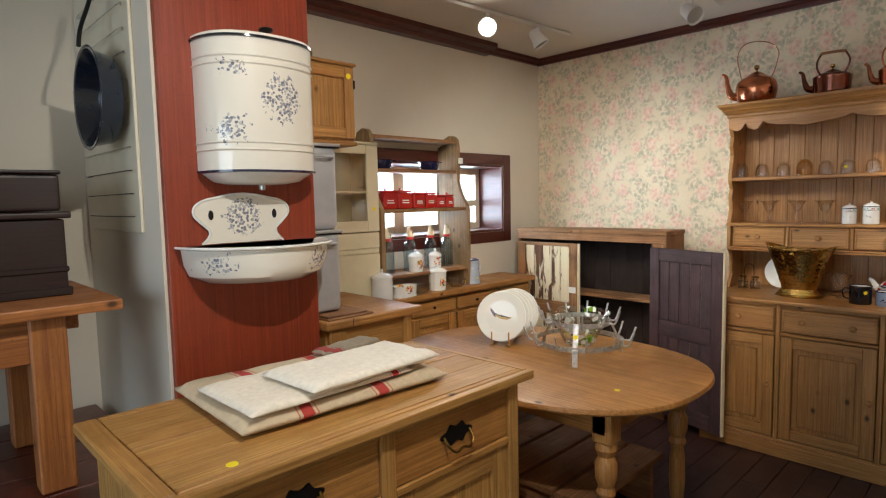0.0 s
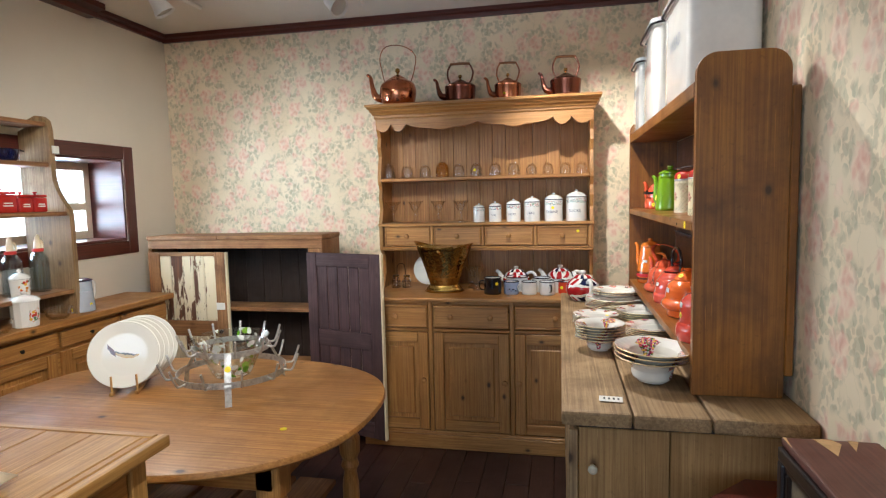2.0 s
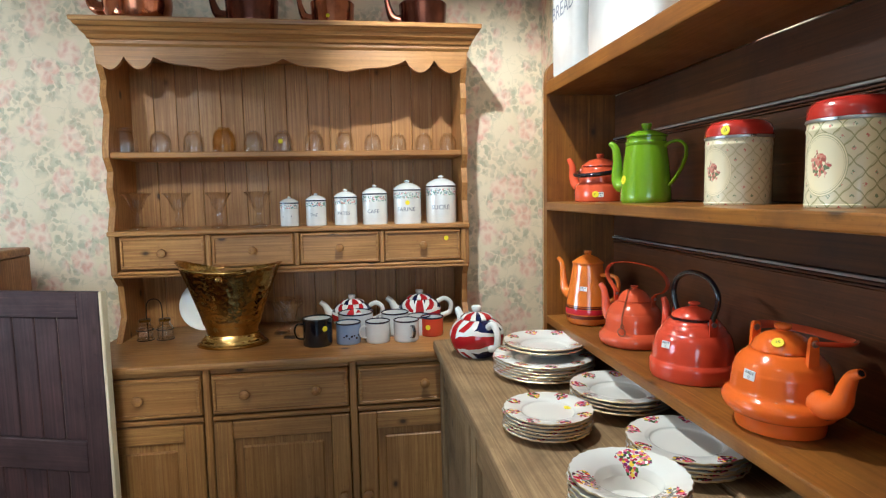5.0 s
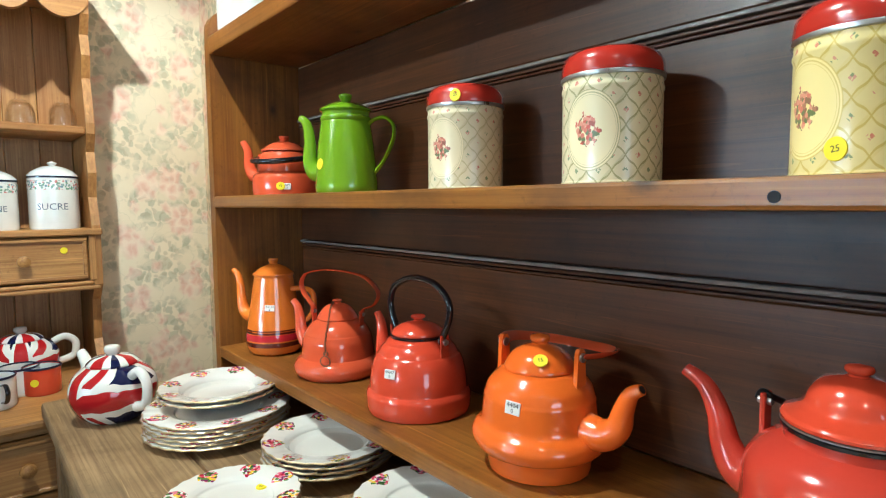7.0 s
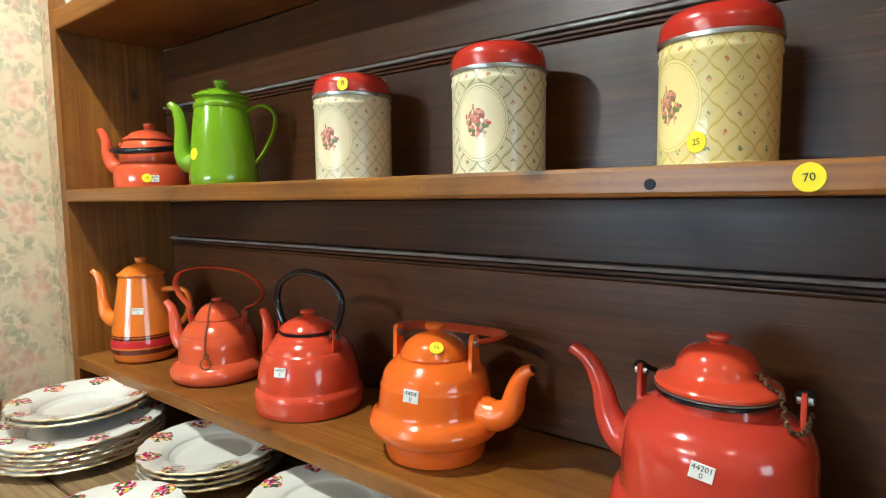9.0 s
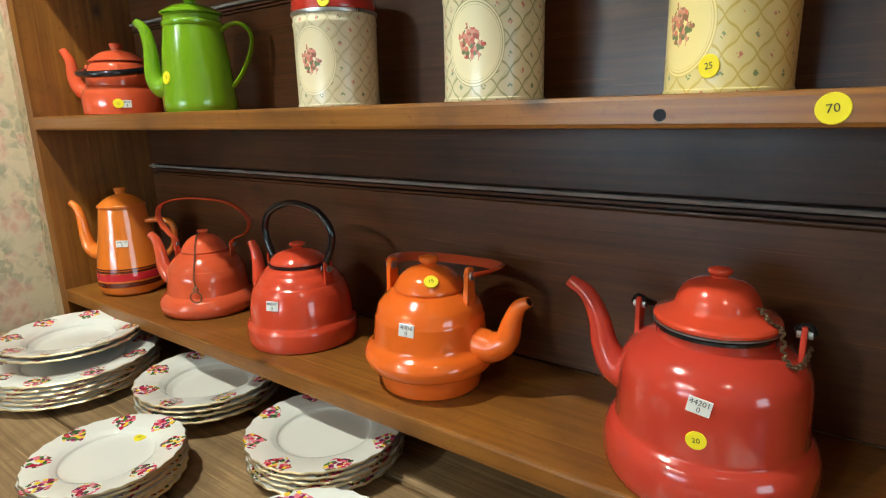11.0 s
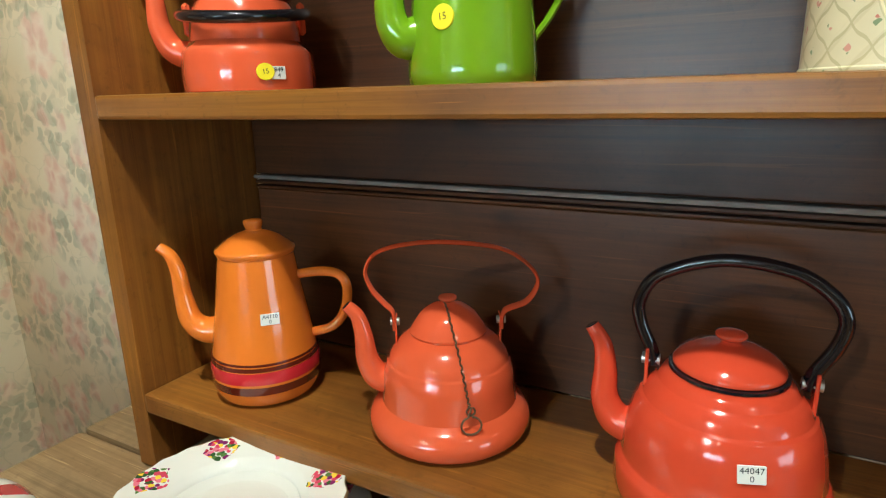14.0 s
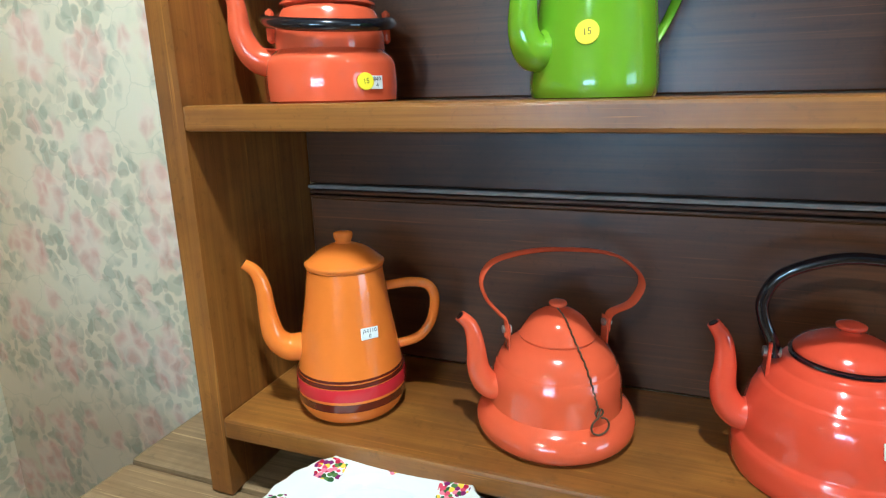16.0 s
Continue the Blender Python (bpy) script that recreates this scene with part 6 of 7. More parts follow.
def teapot(at, turn, size, words):
    k = thing("teapot", words, "teapot", at, turn, "flag-patterned teapots")
    s = size
    turned(k, "body", [(0, 0), (0.045 * s, 0)] + rounded([(0.05 * s, 0.003), (0.068 * s, 0.02 * s), (0.078 * s, 0.048 * s), (0.07 * s, 0.076 * s), (0.05 * s, 0.092 * s), (0.044 * s, 0.094 * s)]) + [(0.04 * s, 0.094 * s)], FLAG, 48)
    turned(k, "lid", [(0.04 * s, 0.094 * s), (0.046 * s, 0.095 * s)] + rounded([(0.046 * s, 0.098 * s), (0.034 * s, 0.107 * s), (0.012 * s, 0.111 * s)]), FLAGLID, 48)
    turned(k, "lid_knob", rounded([(0.009 * s, 0.11 * s), (0.014 * s, 0.118 * s), (0.012 * s, 0.126 * s), (0, 0.128 * s)]), CHINA, 24)
    spout(k, [(0.06 * s, 0, 0.045 * s), (0.085 * s, 0, 0.058 * s), (0.1 * s, 0, 0.085 * s), (0.118 * s, 0, 0.1 * s)], [0.02 * s, 0.016 * s, 0.011 * s, 0.009 * s], CHINA)
    strap(k, "handle", [(-0.065 * s, 0, 0.082 * s), (-0.09 * s, 0, 0.092 * s), (-0.112 * s, 0, 0.075 * s), (-0.107 * s, 0, 0.042 * s), (-0.075 * s, 0, 0.03 * s)], 0.009 * s, CHINA)
    return k


teapot((3.9, 0.655, DRZ), 85, 1.08, "white china teapot with red and blue flag, on the dresser")
teapot((3.9, 0.38, DRZ), 85, 1.15, "white china teapot with red and blue flag, behind mugs")
teapot((3.262, 0.268, CNTZ), 18, 1.04, "white china teapot with red and blue flag, on the counter").scale = (1.03, 1.03, 1.16)

# brass coal scuttle
k = thing("coal_scuttle", "hammered brass coal scuttle with flared rim and folded bail", "coal scuttle", (3.72, 1.085, DRZ))
turned(k, "foot", [(0, 0), (0.098, 0), (0.104, 0.004)] + rounded([(0.104, 0.01), (0.094, 0.016), (0.09, 0.026), (0.083, 0.034), (0.078, 0.044)], 3) + [(0, 0.044)], BRASS, 56, sx=0.85, sy=1.2)
lean = lambda a, h, q: 1 + max(0, (h - 0.05) / 0.26) * 0.12 * math.cos(2 * a) * -1
bm = lathe(bmesh.new(), [(0.078, 0.04)] + rounded([(0.084, 0.07), (0.1, 0.13), (0.12, 0.2), (0.144, 0.27)], 4) + [(0.15, 0.275), (0.15, 0.279), (0.146, 0.279)] + rounded([(0.141, 0.27), (0.117, 0.2), (0.097, 0.13), (0.08, 0.07), (0, 0.06)], 4), 64, (0, 0, 0), 0.82, 1.12, lean)
for v in bm.verts:
    if v.co.z > 0.06:
        f = (v.co.z - 0.06) / 0.22
        v.co.z += f * (0.03 * abs(v.co.y / 0.17) ** 2 * (1.25 if v.co.y > 0 else 0.85) - 0.008)
part("bucket", bm, BRASS, k, smooth=1.0)
strap(k, "bail", [(-0.03, 0.165, 0.295), (-0.1, 0.13, 0.291), (-0.125, 0.05, 0.281), (-0.12, -0.03, 0.277), (-0.075, -0.07, 0.28)], 0.0055, BRASS, "folded brass bail handle")
part("bail_lug", lathe(bmesh.new(), rounded([(0.0, -0.012), (0.012, -0.008), (0.014, 0.0), (0.012, 0.008), (0, 0.012)]), 16, (-0.122, 0.01, 0.255)), BRASS, k, smooth=SM)

k = thing("dinner_plate", "plain white plate leaning on the dresser back", "plate", (4.0, 1.245, DRZ + 0.1))
bm = lathe(bmesh.new(), [(0, 0.002), (0.06, 0.0), (0.1, 0.012), (0.102, 0.015), (0.1, 0.017), (0.065, 0.006), (0, 0.006)], 48)
bm.transform(pose(0, 0, 0, 0, -78, 0))
part("plate_body", bm, CHINA, k, smooth=0.9)
k = thing("cruet_set", "wire cruet stand with two small glass jars", "cruet", (3.86, 1.40, DRZ))
for y in (-0.036, 0.036):
    j = turned(k, "jar", [(0, 0.004), (0.026, 0.004), (0.028, 0.008), (0.028, 0.05), (0.02, 0.058), (0.02, 0.07), (0.018, 0.07), (0.018, 0.057), (0.026, 0.05), (0.026, 0.01), (0, 0.009)], GLASS, 24, at=(0, y, 0))
    turned(j, "jar_lid", [(0, 0.071), (0.021, 0.071), (0.021, 0.08), (0, 0.083)], DARKBRASS, 24, at=(0, y, 0))
    strap(k, "wire_ring", [(0.03 * math.cos(t), y + 0.03 * math.sin(t), 0.04) for t in np.linspace(0, 6.3, 20)], 0.0014, IRON, k=1, n=6)
    strap(k, "wire_ring", [(0.03 * math.cos(t), y + 0.03 * math.sin(t), 0.002) for t in np.linspace(0, 6.3, 20)], 0.0016, IRON, k=1, n=6)
strap(k, "wire_handle", [(0, -0.025, 0.002), (0, -0.025, 0.14), (0, 0.025, 0.14), (0, 0.025, 0.002)], 0.0018, IRON, k=6)

# copper kettles on top of the dresser
G = "copper kettles on the dresser"
def copper_kettle(at, r, h, shape, grip, words, loop, metal):
    k = thing("copper_kettle", words, "kettle", at, 90, G)
    if shape == "round":
        prof = [(0, 0), (r * 0.8, 0)] + rounded([(r * 0.84, 0.003), (r * 0.93, h * 0.2), (r, h * 0.5), (r * 0.9, h * 0.78), (r * 0.55, h * 0.95)]) + [(r * 0.45, h * 0.96)]
    else:
        prof = [(0, 0), (r * 0.9, 0)] + rounded([(r * 0.93, 0.003), (r * 0.97, h * 0.4), (r, h * 0.75)], 3) + rounded([(r * 1.01, h * 0.78), (r * 0.8, h * 0.9), (r * 0.5, h * 0.96)], 3) + [(r * 0.45, h * 0.96)]
    turned(k, "body", prof, metal, 48)
    turned(k, "lid", [(r * 0.42, h * 0.955), (r * 0.5, h * 0.96)] + rounded([(r * 0.48, h * 0.98), (r * 0.2, h * 1.1), (r * 0.07, h * 1.13)]), metal, 40)
    turned(k, "lid_knob", rounded([(r * 0.05, h * 1.12), (r * 0.06, h * 1.18), (r * 0.13, h * 1.25), (r * 0.1, h * 1.34), (0, h * 1.37)]), BRASS, 20)
    spout(k, [(r * 0.8, 0, h * 0.3), (r * 1.25, 0, h * 0.38), (r * 1.45, 0, h * 0.72), (r * 1.55, 0, h * 1.08), (r * 1.75, 0, h * 1.2)], [r * 0.26, r * 0.2, r * 0.13, r * 0.1, r * 0.075], metal)
    if loop:
        strap(k, "handle", [(r * 0.75, 0, h * 0.9), (r * 0.88, 0, h * 1.3), (r * 0.98, 0, h * 1.75), (r * 0.72, 0, h * 2.12), (0.1 * r, 0, h * 2.2), (-r * 0.6, 0, h * 2.06), (-r * 1.02, 0, h * 1.75), (-r * 0.95, 0, h * 1.3), (-r * 0.75, 0, h * 0.88)], r * 0.042, metal, "", 0.6)
    else:
        strap(k, "handle", [(r * 0.62, 0, h * 0.93), (r * 0.8, 0, h * 1.25), (r * 0.78, 0, h * 1.6), (r * 0.6, 0, h * 1.85), (r * 0.5, 0, h * 1.9), (-r * 0.5, 0, h * 1.88), (-r * 0.66, 0, h * 1.8), (-r * 0.84, 0, h * 1.5), (-r * 0.8, 0, h * 1.22), (-r * 0.62, 0, h * 0.92)], r * 0.055, metal)
        strap(k, "grip", [(r * 0.6, 0, h * 1.89), (0, 0, h * 1.9), (-r * 0.64, 0, h * 1.87)], r * 0.085, TREST["y"], "turned wooden grip")
    return k


k = copper_kettle((3.86, 1.385, 2.0762), 0.116, 0.172, "round", False, "bright round copper kettle with loop handle", True, COPPER)
sticker(k, (0.03, 0.098, 0.105), (0.3, 0.9, 0.3), 0.008)
copper_kettle((3.86, 0.985, 2.0762), 0.096, 0.125, "straight", True, "dark tarnished copper kettle with wooden grip", False, DARKCOPPER)
k = copper_kettle((3.86, 0.69, 2.0762), 0.082, 0.118, "straight", True, "small copper kettle with wooden grip", False, COPPER)
sticker(k, (0.015, 0.079, 0.03), (0.2, 0.97, 0), 0.007)
copper_kettle((3.86, 0.345, 2.0762), 0.092, 0.125, "straight", True, "straight-sided copper kettle with wooden grip", False, DARKCOPPER)

# bread bins on top of the dark shelf
G = "white enamel bread bins"
def bread_bin(x0, x1, y0, y1, h, ink, words, handles=True):
    k = thing("bread_bin", words, "bread bin", ((x0 + x1) / 2, (y0 + y1) / 2, TOPZ + 0.001), 0, G)
    a, b, r = (x1 - x0) / 2, (y1 - y0) / 2, 0.04
    def ringpts(o, n=6):
        pts = []
        for cx, cy, s in ((a - r, b - r, 0), (-a + r, b - r, 90), (-a + r, -b + r, 180), (a - r, -b + r, 270)):
            for i in range(n + 1):
                t = radians(s + 90 * i / n)
                pts.append((cx + (r + o) * math.cos(t), cy + (r + o) * math.sin(t)))
        return pts
    bm, rings = bmesh.new(), []
    for o, z in ((-0.012, 0), (-0.002, 0.006), (0.0, 0.02), (0.0, h - 0.012), (0.004, h - 0.006), (0.004, h)):
        rings.append([bm.verts.new((*p, z)) for p in ringpts(o)])
    for p, q in zip(rings, rings[1:]):
        for i in range(len(p)):
            bm.faces.new((p[i], p[(i + 1) % len(p)], q[(i + 1) % len(p)], q[i]))
    bm.faces.new(rings[0][::-1])
    bm.faces.new(rings[-1])
    part("body", bm, WHITE_EN, k, smooth=0.5)
    bm = bmesh.new()
    prism(bm, ringpts(0.012), "xy", h + 0.0005, h + 0.02)
    part("lid", bm, WHITE_CH, k, "lid with worn dark rim", 0.5)
    rim = [(*p, h + 0.001) for p in ringpts(0.013)]
    part("lid_rim", tube(bmesh.new(), rim + rim[:1], 0.0045, 6), IRON, k, "worn dark rim", 0.9)
    base = [(*p, 0.004) for p in ringpts(-0.004)]
    part("worn_base", tube(bmesh.new(), base + base[:1], 0.0045, 6), IRON, k, "dark base edge", 0.9)
    t = letters("BREAD", 0.058)
    t.transform(facing((0, b + 0.0006, h * 0.6), (0, 1, 0)))
    part("lettering", t, ink, k, "lettering")
    if handles:
        for s in (-1, 1):
            strap(k, "handle", [(s * a, -0.06, h * 0.83), (s * (a + 0.025), -0.055, h * 0.85), (s * (a + 0.03), -0.03, h * 0.88), (s * (a + 0.03), 0.03, h * 0.88), (s * (a + 0.025), 0.055, h * 0.85), (s * a, 0.06, h * 0.83)], 0.008, WHITE_EN, "", 1.0)
    return k


bread_bin(2.12, 2.54, -0.205, 0.005, 0.335, GREYINK, "large white enamel bread bin with grey lettering")
bread_bin(2.70, 3.06, -0.205, 0.012, 0.375, plain("rust_red_lettering", g((122, 52, 40)), 0.4), "tall white enamel bread bin with red-brown lettering", False)
bread_bin(3.08, 3.31, -0.2, 0.02, 0.31, GREYINK, "narrow white enamel bread bin at the shelf end", False)

# ---- on the oval table ----
TABZ = 0.7525
k = thing("bottle_dryer", "galvanised bottle drying rack with bent prongs on the table", "bottle rack", (2.29, 1.665, TABZ), 0)
def hoop(r, z, w):
    bm = lathe(bmesh.new(), [(r, z), (r + 0.003, z), (r + 0.003, z + w), (r, z + w), (r, z)], 48)
    return part("hoop", bm, ZINC, k, "flat galvanised hoop", 0.5)


hoop(0.205, 0.062, 0.024)
hoop(0.142, 0.158, 0.022)
for i, a in enumerate((207, 327, 87)):
    t = radians(a)
    d, s = Vector((math.cos(t), math.sin(t), 0)), Vector((-math.sin(t), math.cos(t), 0))
    pts = [d * 0.222, d * 0.209 + Vector((0, 0, 0.07)), d * 0.19 + Vector((0, 0, 0.1)), d * 0.148 + Vector((0, 0, 0.18))]
    bm = bmesh.new()
    ring = []
    for p in pts:
        ring.append([bm.verts.new(p + s * u + d * w) for u, w in ((-0.012, 0), (0.012, 0), (0.012, 0.003), (-0.012, 0.003))])
    for p, q in zip(ring, ring[1:]):
        for j in range(4):
            bm.faces.new((p[j], p[(j + 1) % 4], q[(j + 1) % 4], q[j]))
    bm.faces.new(ring[0])
    bm.faces.new(ring[-1])
    part("leg", bm, ZINC, k, "flat strip leg")
    if i == 0:
        sticker(k, d * 0.176 + Vector((0, 0, 0.128)) + d * 0.0045, (d.x, d.y, 0.5), 0.0115)
def prong(r, z, a, out):
    t = radians(a)
    d = Vector((math.cos(t), math.sin(t), 0))
    pts = [d * (r + 0.002) + Vector((0, 0, z)), d * (r + out * 0.5) + Vector((0, 0, z - 0.004)), d * (r + out * 0.8) + Vector((0, 0, z + 0.006)), d * (r + out * 1.25) + Vector((0, 0, z + 0.062))]
    strap(k, "prong", pts, 0.0046, ZINC, "", 1.0, 4, 8)


for i in range(12):
    prong(0.205, 0.076, i * 30 + 9, 0.05)
for i in range(11):
    prong(0.142, 0.17, i * 32.7 + 20, 0.045)

m = glassmat("flower_painted_glass", (0.98, 1.0, 0.98))
n, l = m.node_tree.nodes, m.node_tree.links
b = n["Principled BSDF"]
tc, (x, y, z) = local_axes(n, l)
col, dab = posy(n, l, tc, 32, [g((236, 236, 230)), g((120, 158, 50)), g((240, 240, 234)), g((226, 232, 220)), g((96, 140, 40))], 0.5)
vo = n.new("ShaderNodeTexVoronoi")
vo.inputs["Scale"].default_value = 13
l.new(tc.outputs["Object"], vo.inputs["Vector"])
patch = Sum(n, l, vo.outputs["Distance"]).less(0.4) * dab
l.new(col, b.inputs["Base Color"])
both, old = n.new("ShaderNodeMixShader"), n["Mix Shader"]
l.new(patch.v, both.inputs[0])
l.new(old.outputs[0], both.inputs[1])
l.new(b.outputs[0], both.inputs[2])
l.new(both.outputs[0], n["Material Output"].inputs[0])
k2 = thing("glass_bowl", "clear glass bowl painted with white flowers in the rack", "bowl", (2.29, 1.665, TABZ + 0.055))
turned(k2, "bowl_body", [(0, 0), (0.065, 0), (0.068, 0.004)] + rounded([(0.075, 0.012), (0.1, 0.065), (0.128, 0.12), (0.148, 0.156)], 4) + [(0.149, 0.158), (0.146, 0.159)] + rounded([(0.143, 0.155), (0.124, 0.12), (0.096, 0.065), (0.068, 0.014)], 4) + [(0, 0.012)], m, 64, sharp=1.0)

# fish plates in a stand
m, n, l, b = material("fish_painted_china", 0.1, Coat_Weight=0.4)
tc, (x, y, z) = local_axes(n, l)
wob = (Sum(n, l, noise_tex(n, l, tc.outputs["Object"], 45, 3)) - 0.5) * 0.03
bend = y - (x - 0.03) * (x - 0.03) * 4 + 0.008 + wob * 0.4
fish = ((x * 19).size() * 1.0).op("POWER", 2.0) + (bend * 105).size().op("POWER", 2.0)
tail = ((x + 0.047) * 70).size().less(1.0) * ((y - 0.016 + (x + 0.045) * 1.2 + wob * 0.6) * 80).size().less(0.9)
col = mixed(n, l, fish.less(1.0).v, g((230, 226, 214)), g((186, 156, 104)))
col = mixed(n, l, (fish.less(1.0) * (bend + wob * 0.5).more(0.004)).v, col, g((86, 84, 70)))
col = mixed(n, l, tail.v, col, g((92, 52, 44)))
l.new(col, b.inputs["Base Color"])
FISH = m
CREAMCHINA = enamel("cream_glazed_china", g((228, 224, 212)), 0.1, speck=0.03)
aim = math.degrees(math.atan2(-0.46, -0.89))
base = pose(2.215, 2.085, TABZ, 0, 0, aim)
for i in range(5):
    off = 0.0 + i * 0.028
    t = thing("fish_plate", "cream china plate painted with a fish, standing in a stand" if i == 0 else "cream china plate standing behind the fish plate", "plate", (0, 0, 0), 0, "plates in the stand")
    lift = 0.017
    t.matrix_world = base @ pose(0.02 - off, 0.012 * i, 0.133 + lift, 0, 76, 0) @ pose(0, 0, 0, 0, 0, 90)
    turned(t, "plate_body", [(0, -0.006), (0.08, -0.006), (0.085, -0.004), (0.128, 0.008), (0.131, 0.011), (0.129, 0.013), (0.087, 0.0015), (0.08, 0), (0, 0)], FISH if i == 0 else CREAMCHINA, 64, sharp=0.9)
st = thing("plate_stand", "small pale wooden plate stand with upright pegs", "plate stand", (0, 0, 0))
st.matrix_world = base
for y in (-0.045, 0.045):
    part("foot_rail", boxes(((-0.16, y - 0.008, 0.0), (0.075, y + 0.008, 0.014))), CHEST["x"], st)
    for q in (0.06, 0.012, -0.13):
        bm = tube(bmesh.new(), [(q, y, 0.013), (q, y, 0.075)], 0.0042, 10)
        part("peg", bm, CHEST["z"], st, smooth=SM)
sticker(table, (1.936 - 2.14, 1.269 - 1.79, 0.7524), (0, 0, 1), 0.012)

# ---- folded towels on the sideboard ----
def cloth(name, base_col, stripe_col, lines, width_, axis="x"):
    m, n, l, b = material(name, 0.9)
    tc, ax = local_axes(n, l)
    a = ax["xyz".index(axis)]
    v = coords(n, l, (1, 1, 1))
    weave = noise_tex(n, l, coords(n, l, (260, 260, 260)), 1.0, 2)
    col = mixed(n, l, ramp(n, l, noise_tex(n, l, v, 60, 4), [(0.3, (0, 0, 0)), (0.7, (1, 1, 1))]), base_col, tuple(c * 0.85 for c in base_col))
    for p in lines:
        col = mixed(n, l, ((a - p).size().less(width_)).v, col, stripe_col)
        for q in (-1, 1):
            col = mixed(n, l, ((a - (p + q * width_ * 1.6)).size().less(width_ * 0.12) * 0.7).v, col, stripe_col)
    l.new(col, b.inputs["Base Color"])
    bumped(n, l, b, weave, 0.5, 0.0015)
    return m


def folded(name, words, at, turn, lx, ly, layers, mat, thick=0.011):
    """A folded cloth: soft layers joined by round folds at one side."""
    t = thing(name, words, "towel", at, turn, "folded linen towels")
    for i in range(layers):
        bm = bmesh.new()
        nx, ny = 26, 18
        z0 = i * thick
        rows = []
        for s in (0, 1):
            g_ = []
            for a in range(nx + 1):
                col = []
                for c in range(ny + 1):
                    u, v = a / nx * 2 - 1, c / ny * 2 - 1
                    e = max(abs(u) ** 12, abs(v) ** 10)
                    x = u * lx / 2 * (1 - 0.012 * i) + 0.004 * noise.noise(Vector((v * 3, i, 1)))
                    y = v * ly / 2 * (1 - 0.012 * i) + 0.004 * noise.noise(Vector((u * 3, i, 5)))
                    zc = z0 + thick * 0.5
                    h = thick * 0.5 * math.sqrt(max(0.02, 1 - e)) * (1 if s else -1)
                    puff = 0.007 * noise.noise(Vector((u * 2.2, v * 2.2, 9))) * (i + 1) / layers + 0.0025 * noise.noise(Vector((u * 7, v * 7, i)))
                    col.append(bm.verts.new((x, y, max(0.0005, zc + h + (puff if (s or i) else 0)))))
                g_.append(col)
            rows.append(g_)
        for s in (0, 1):
            for a in range(nx):
                for c in range(ny):
                    q = rows[s]
                    bm.faces.new((q[a][c], q[a + 1][c], q[a + 1][c + 1], q[a][c + 1]))
        lo, hi = rows
        for a in range(nx):
            bm.faces.new((lo[a][0], lo[a + 1][0], hi[a + 1][0], hi[a][0]))
            bm.faces.new((lo[a][ny], lo[a + 1][ny], hi[a + 1][ny], hi[a][ny]))
        for c in range(ny):
            bm.faces.new((lo[0][c], lo[0][c + 1], hi[0][c + 1], hi[0][c]))
            bm.faces.new((lo[nx][c], lo[nx][c + 1], hi[nx][c + 1], hi[nx][c]))
        part("fold", bm, mat, t, smooth=1.4)
    return t


LINEN = cloth("natural_linen_red_stripe", g((206, 186, 154)), g((176, 62, 54)), (-0.16, 0.09), 0.018)
WHITELIN = cloth("white_linen_red_stripe", g((234, 224, 206)), g((178, 40, 46)), (0.2,), 0.012)
PLAINLIN = cloth("white_linen", g((238, 230, 214)), g((190, 40, 46)), (), 0.01)
ZC = 0.9302
folded("towel", "folded natural linen towel with red stripes", (0.85, 1.725, ZC), -2, 0.69, 0.5, 1, LINEN, 0.047)
folded("towel", "folded white linen towel with a red stripe", (0.79, 1.655, ZC + 0.0465), 1, 0.54, 0.33, 1, WHITELIN, 0.025)
folded("towel", "folded plain white towel on top of the pile", (0.925, 1.605, ZC + 0.071), 3, 0.49, 0.26, 1, PLAINLIN, 0.03)
folded("towel", "grey linen towel folded behind the white ones", (1.1, 1.9, ZC + 0.047), 12, 0.26, 0.1, 1, cloth("grey_linen", g((150, 138, 118)), g((150, 60, 54)), (-0.1,), 0.02), 0.022)
sticker(chest, (0.43, 1.4, 0.9302), (0, 0, 1), 0.014)

# ---- on the pier: enamel water tank and wash basin ----
m, n, l, b = material("flower_printed_enamel", 0.12, Coat_Weight=0.5)
tc, (x, y, z) = local_axes(n, l)
wob = Sum(n, l, noise_tex(n, l, tc.outputs["Object"], 38, 3)) - 0.5
col, dab = posy(n, l, tc, 95, [g((90, 96, 122)), g((150, 152, 158)), g((80, 86, 110)), g((176, 176, 176)), g((120, 126, 142))], 0.52)
total = None
for cx, cz, r in ((0.015, 0.3, 0.075), (-0.15, 0.4, 0.028), (-0.15, 0.19, 0.04), (0.2, 0.36, 0.03), (0.2, 0.16, 0.03)):
    d = ((x - cx) * (x - cx) + (z - cz) * (z - cz)).op("SQRT") + wob * 0.14
    s_ = d.less(r)
    total = s_ if total is None else total.op("MAXIMUM", s_)
col = mixed(n, l, (total * dab * 0.85).v, g((228, 222, 208)), col)
l.new(col, b.inputs["Base Color"])
FLOWER_EN = m


def half_oval(a, b, n=40, e=2.4):
    """The plan of a vessel with a flat back along y = 0 and a bowed front towards -y."""
    return [(math.copysign(abs(math.cos(t)) ** (2 / e), math.cos(t)) * a, -abs(math.sin(t)) ** (2 / e) * b) for t in (math.pi * k / n for k in range(n + 1))]


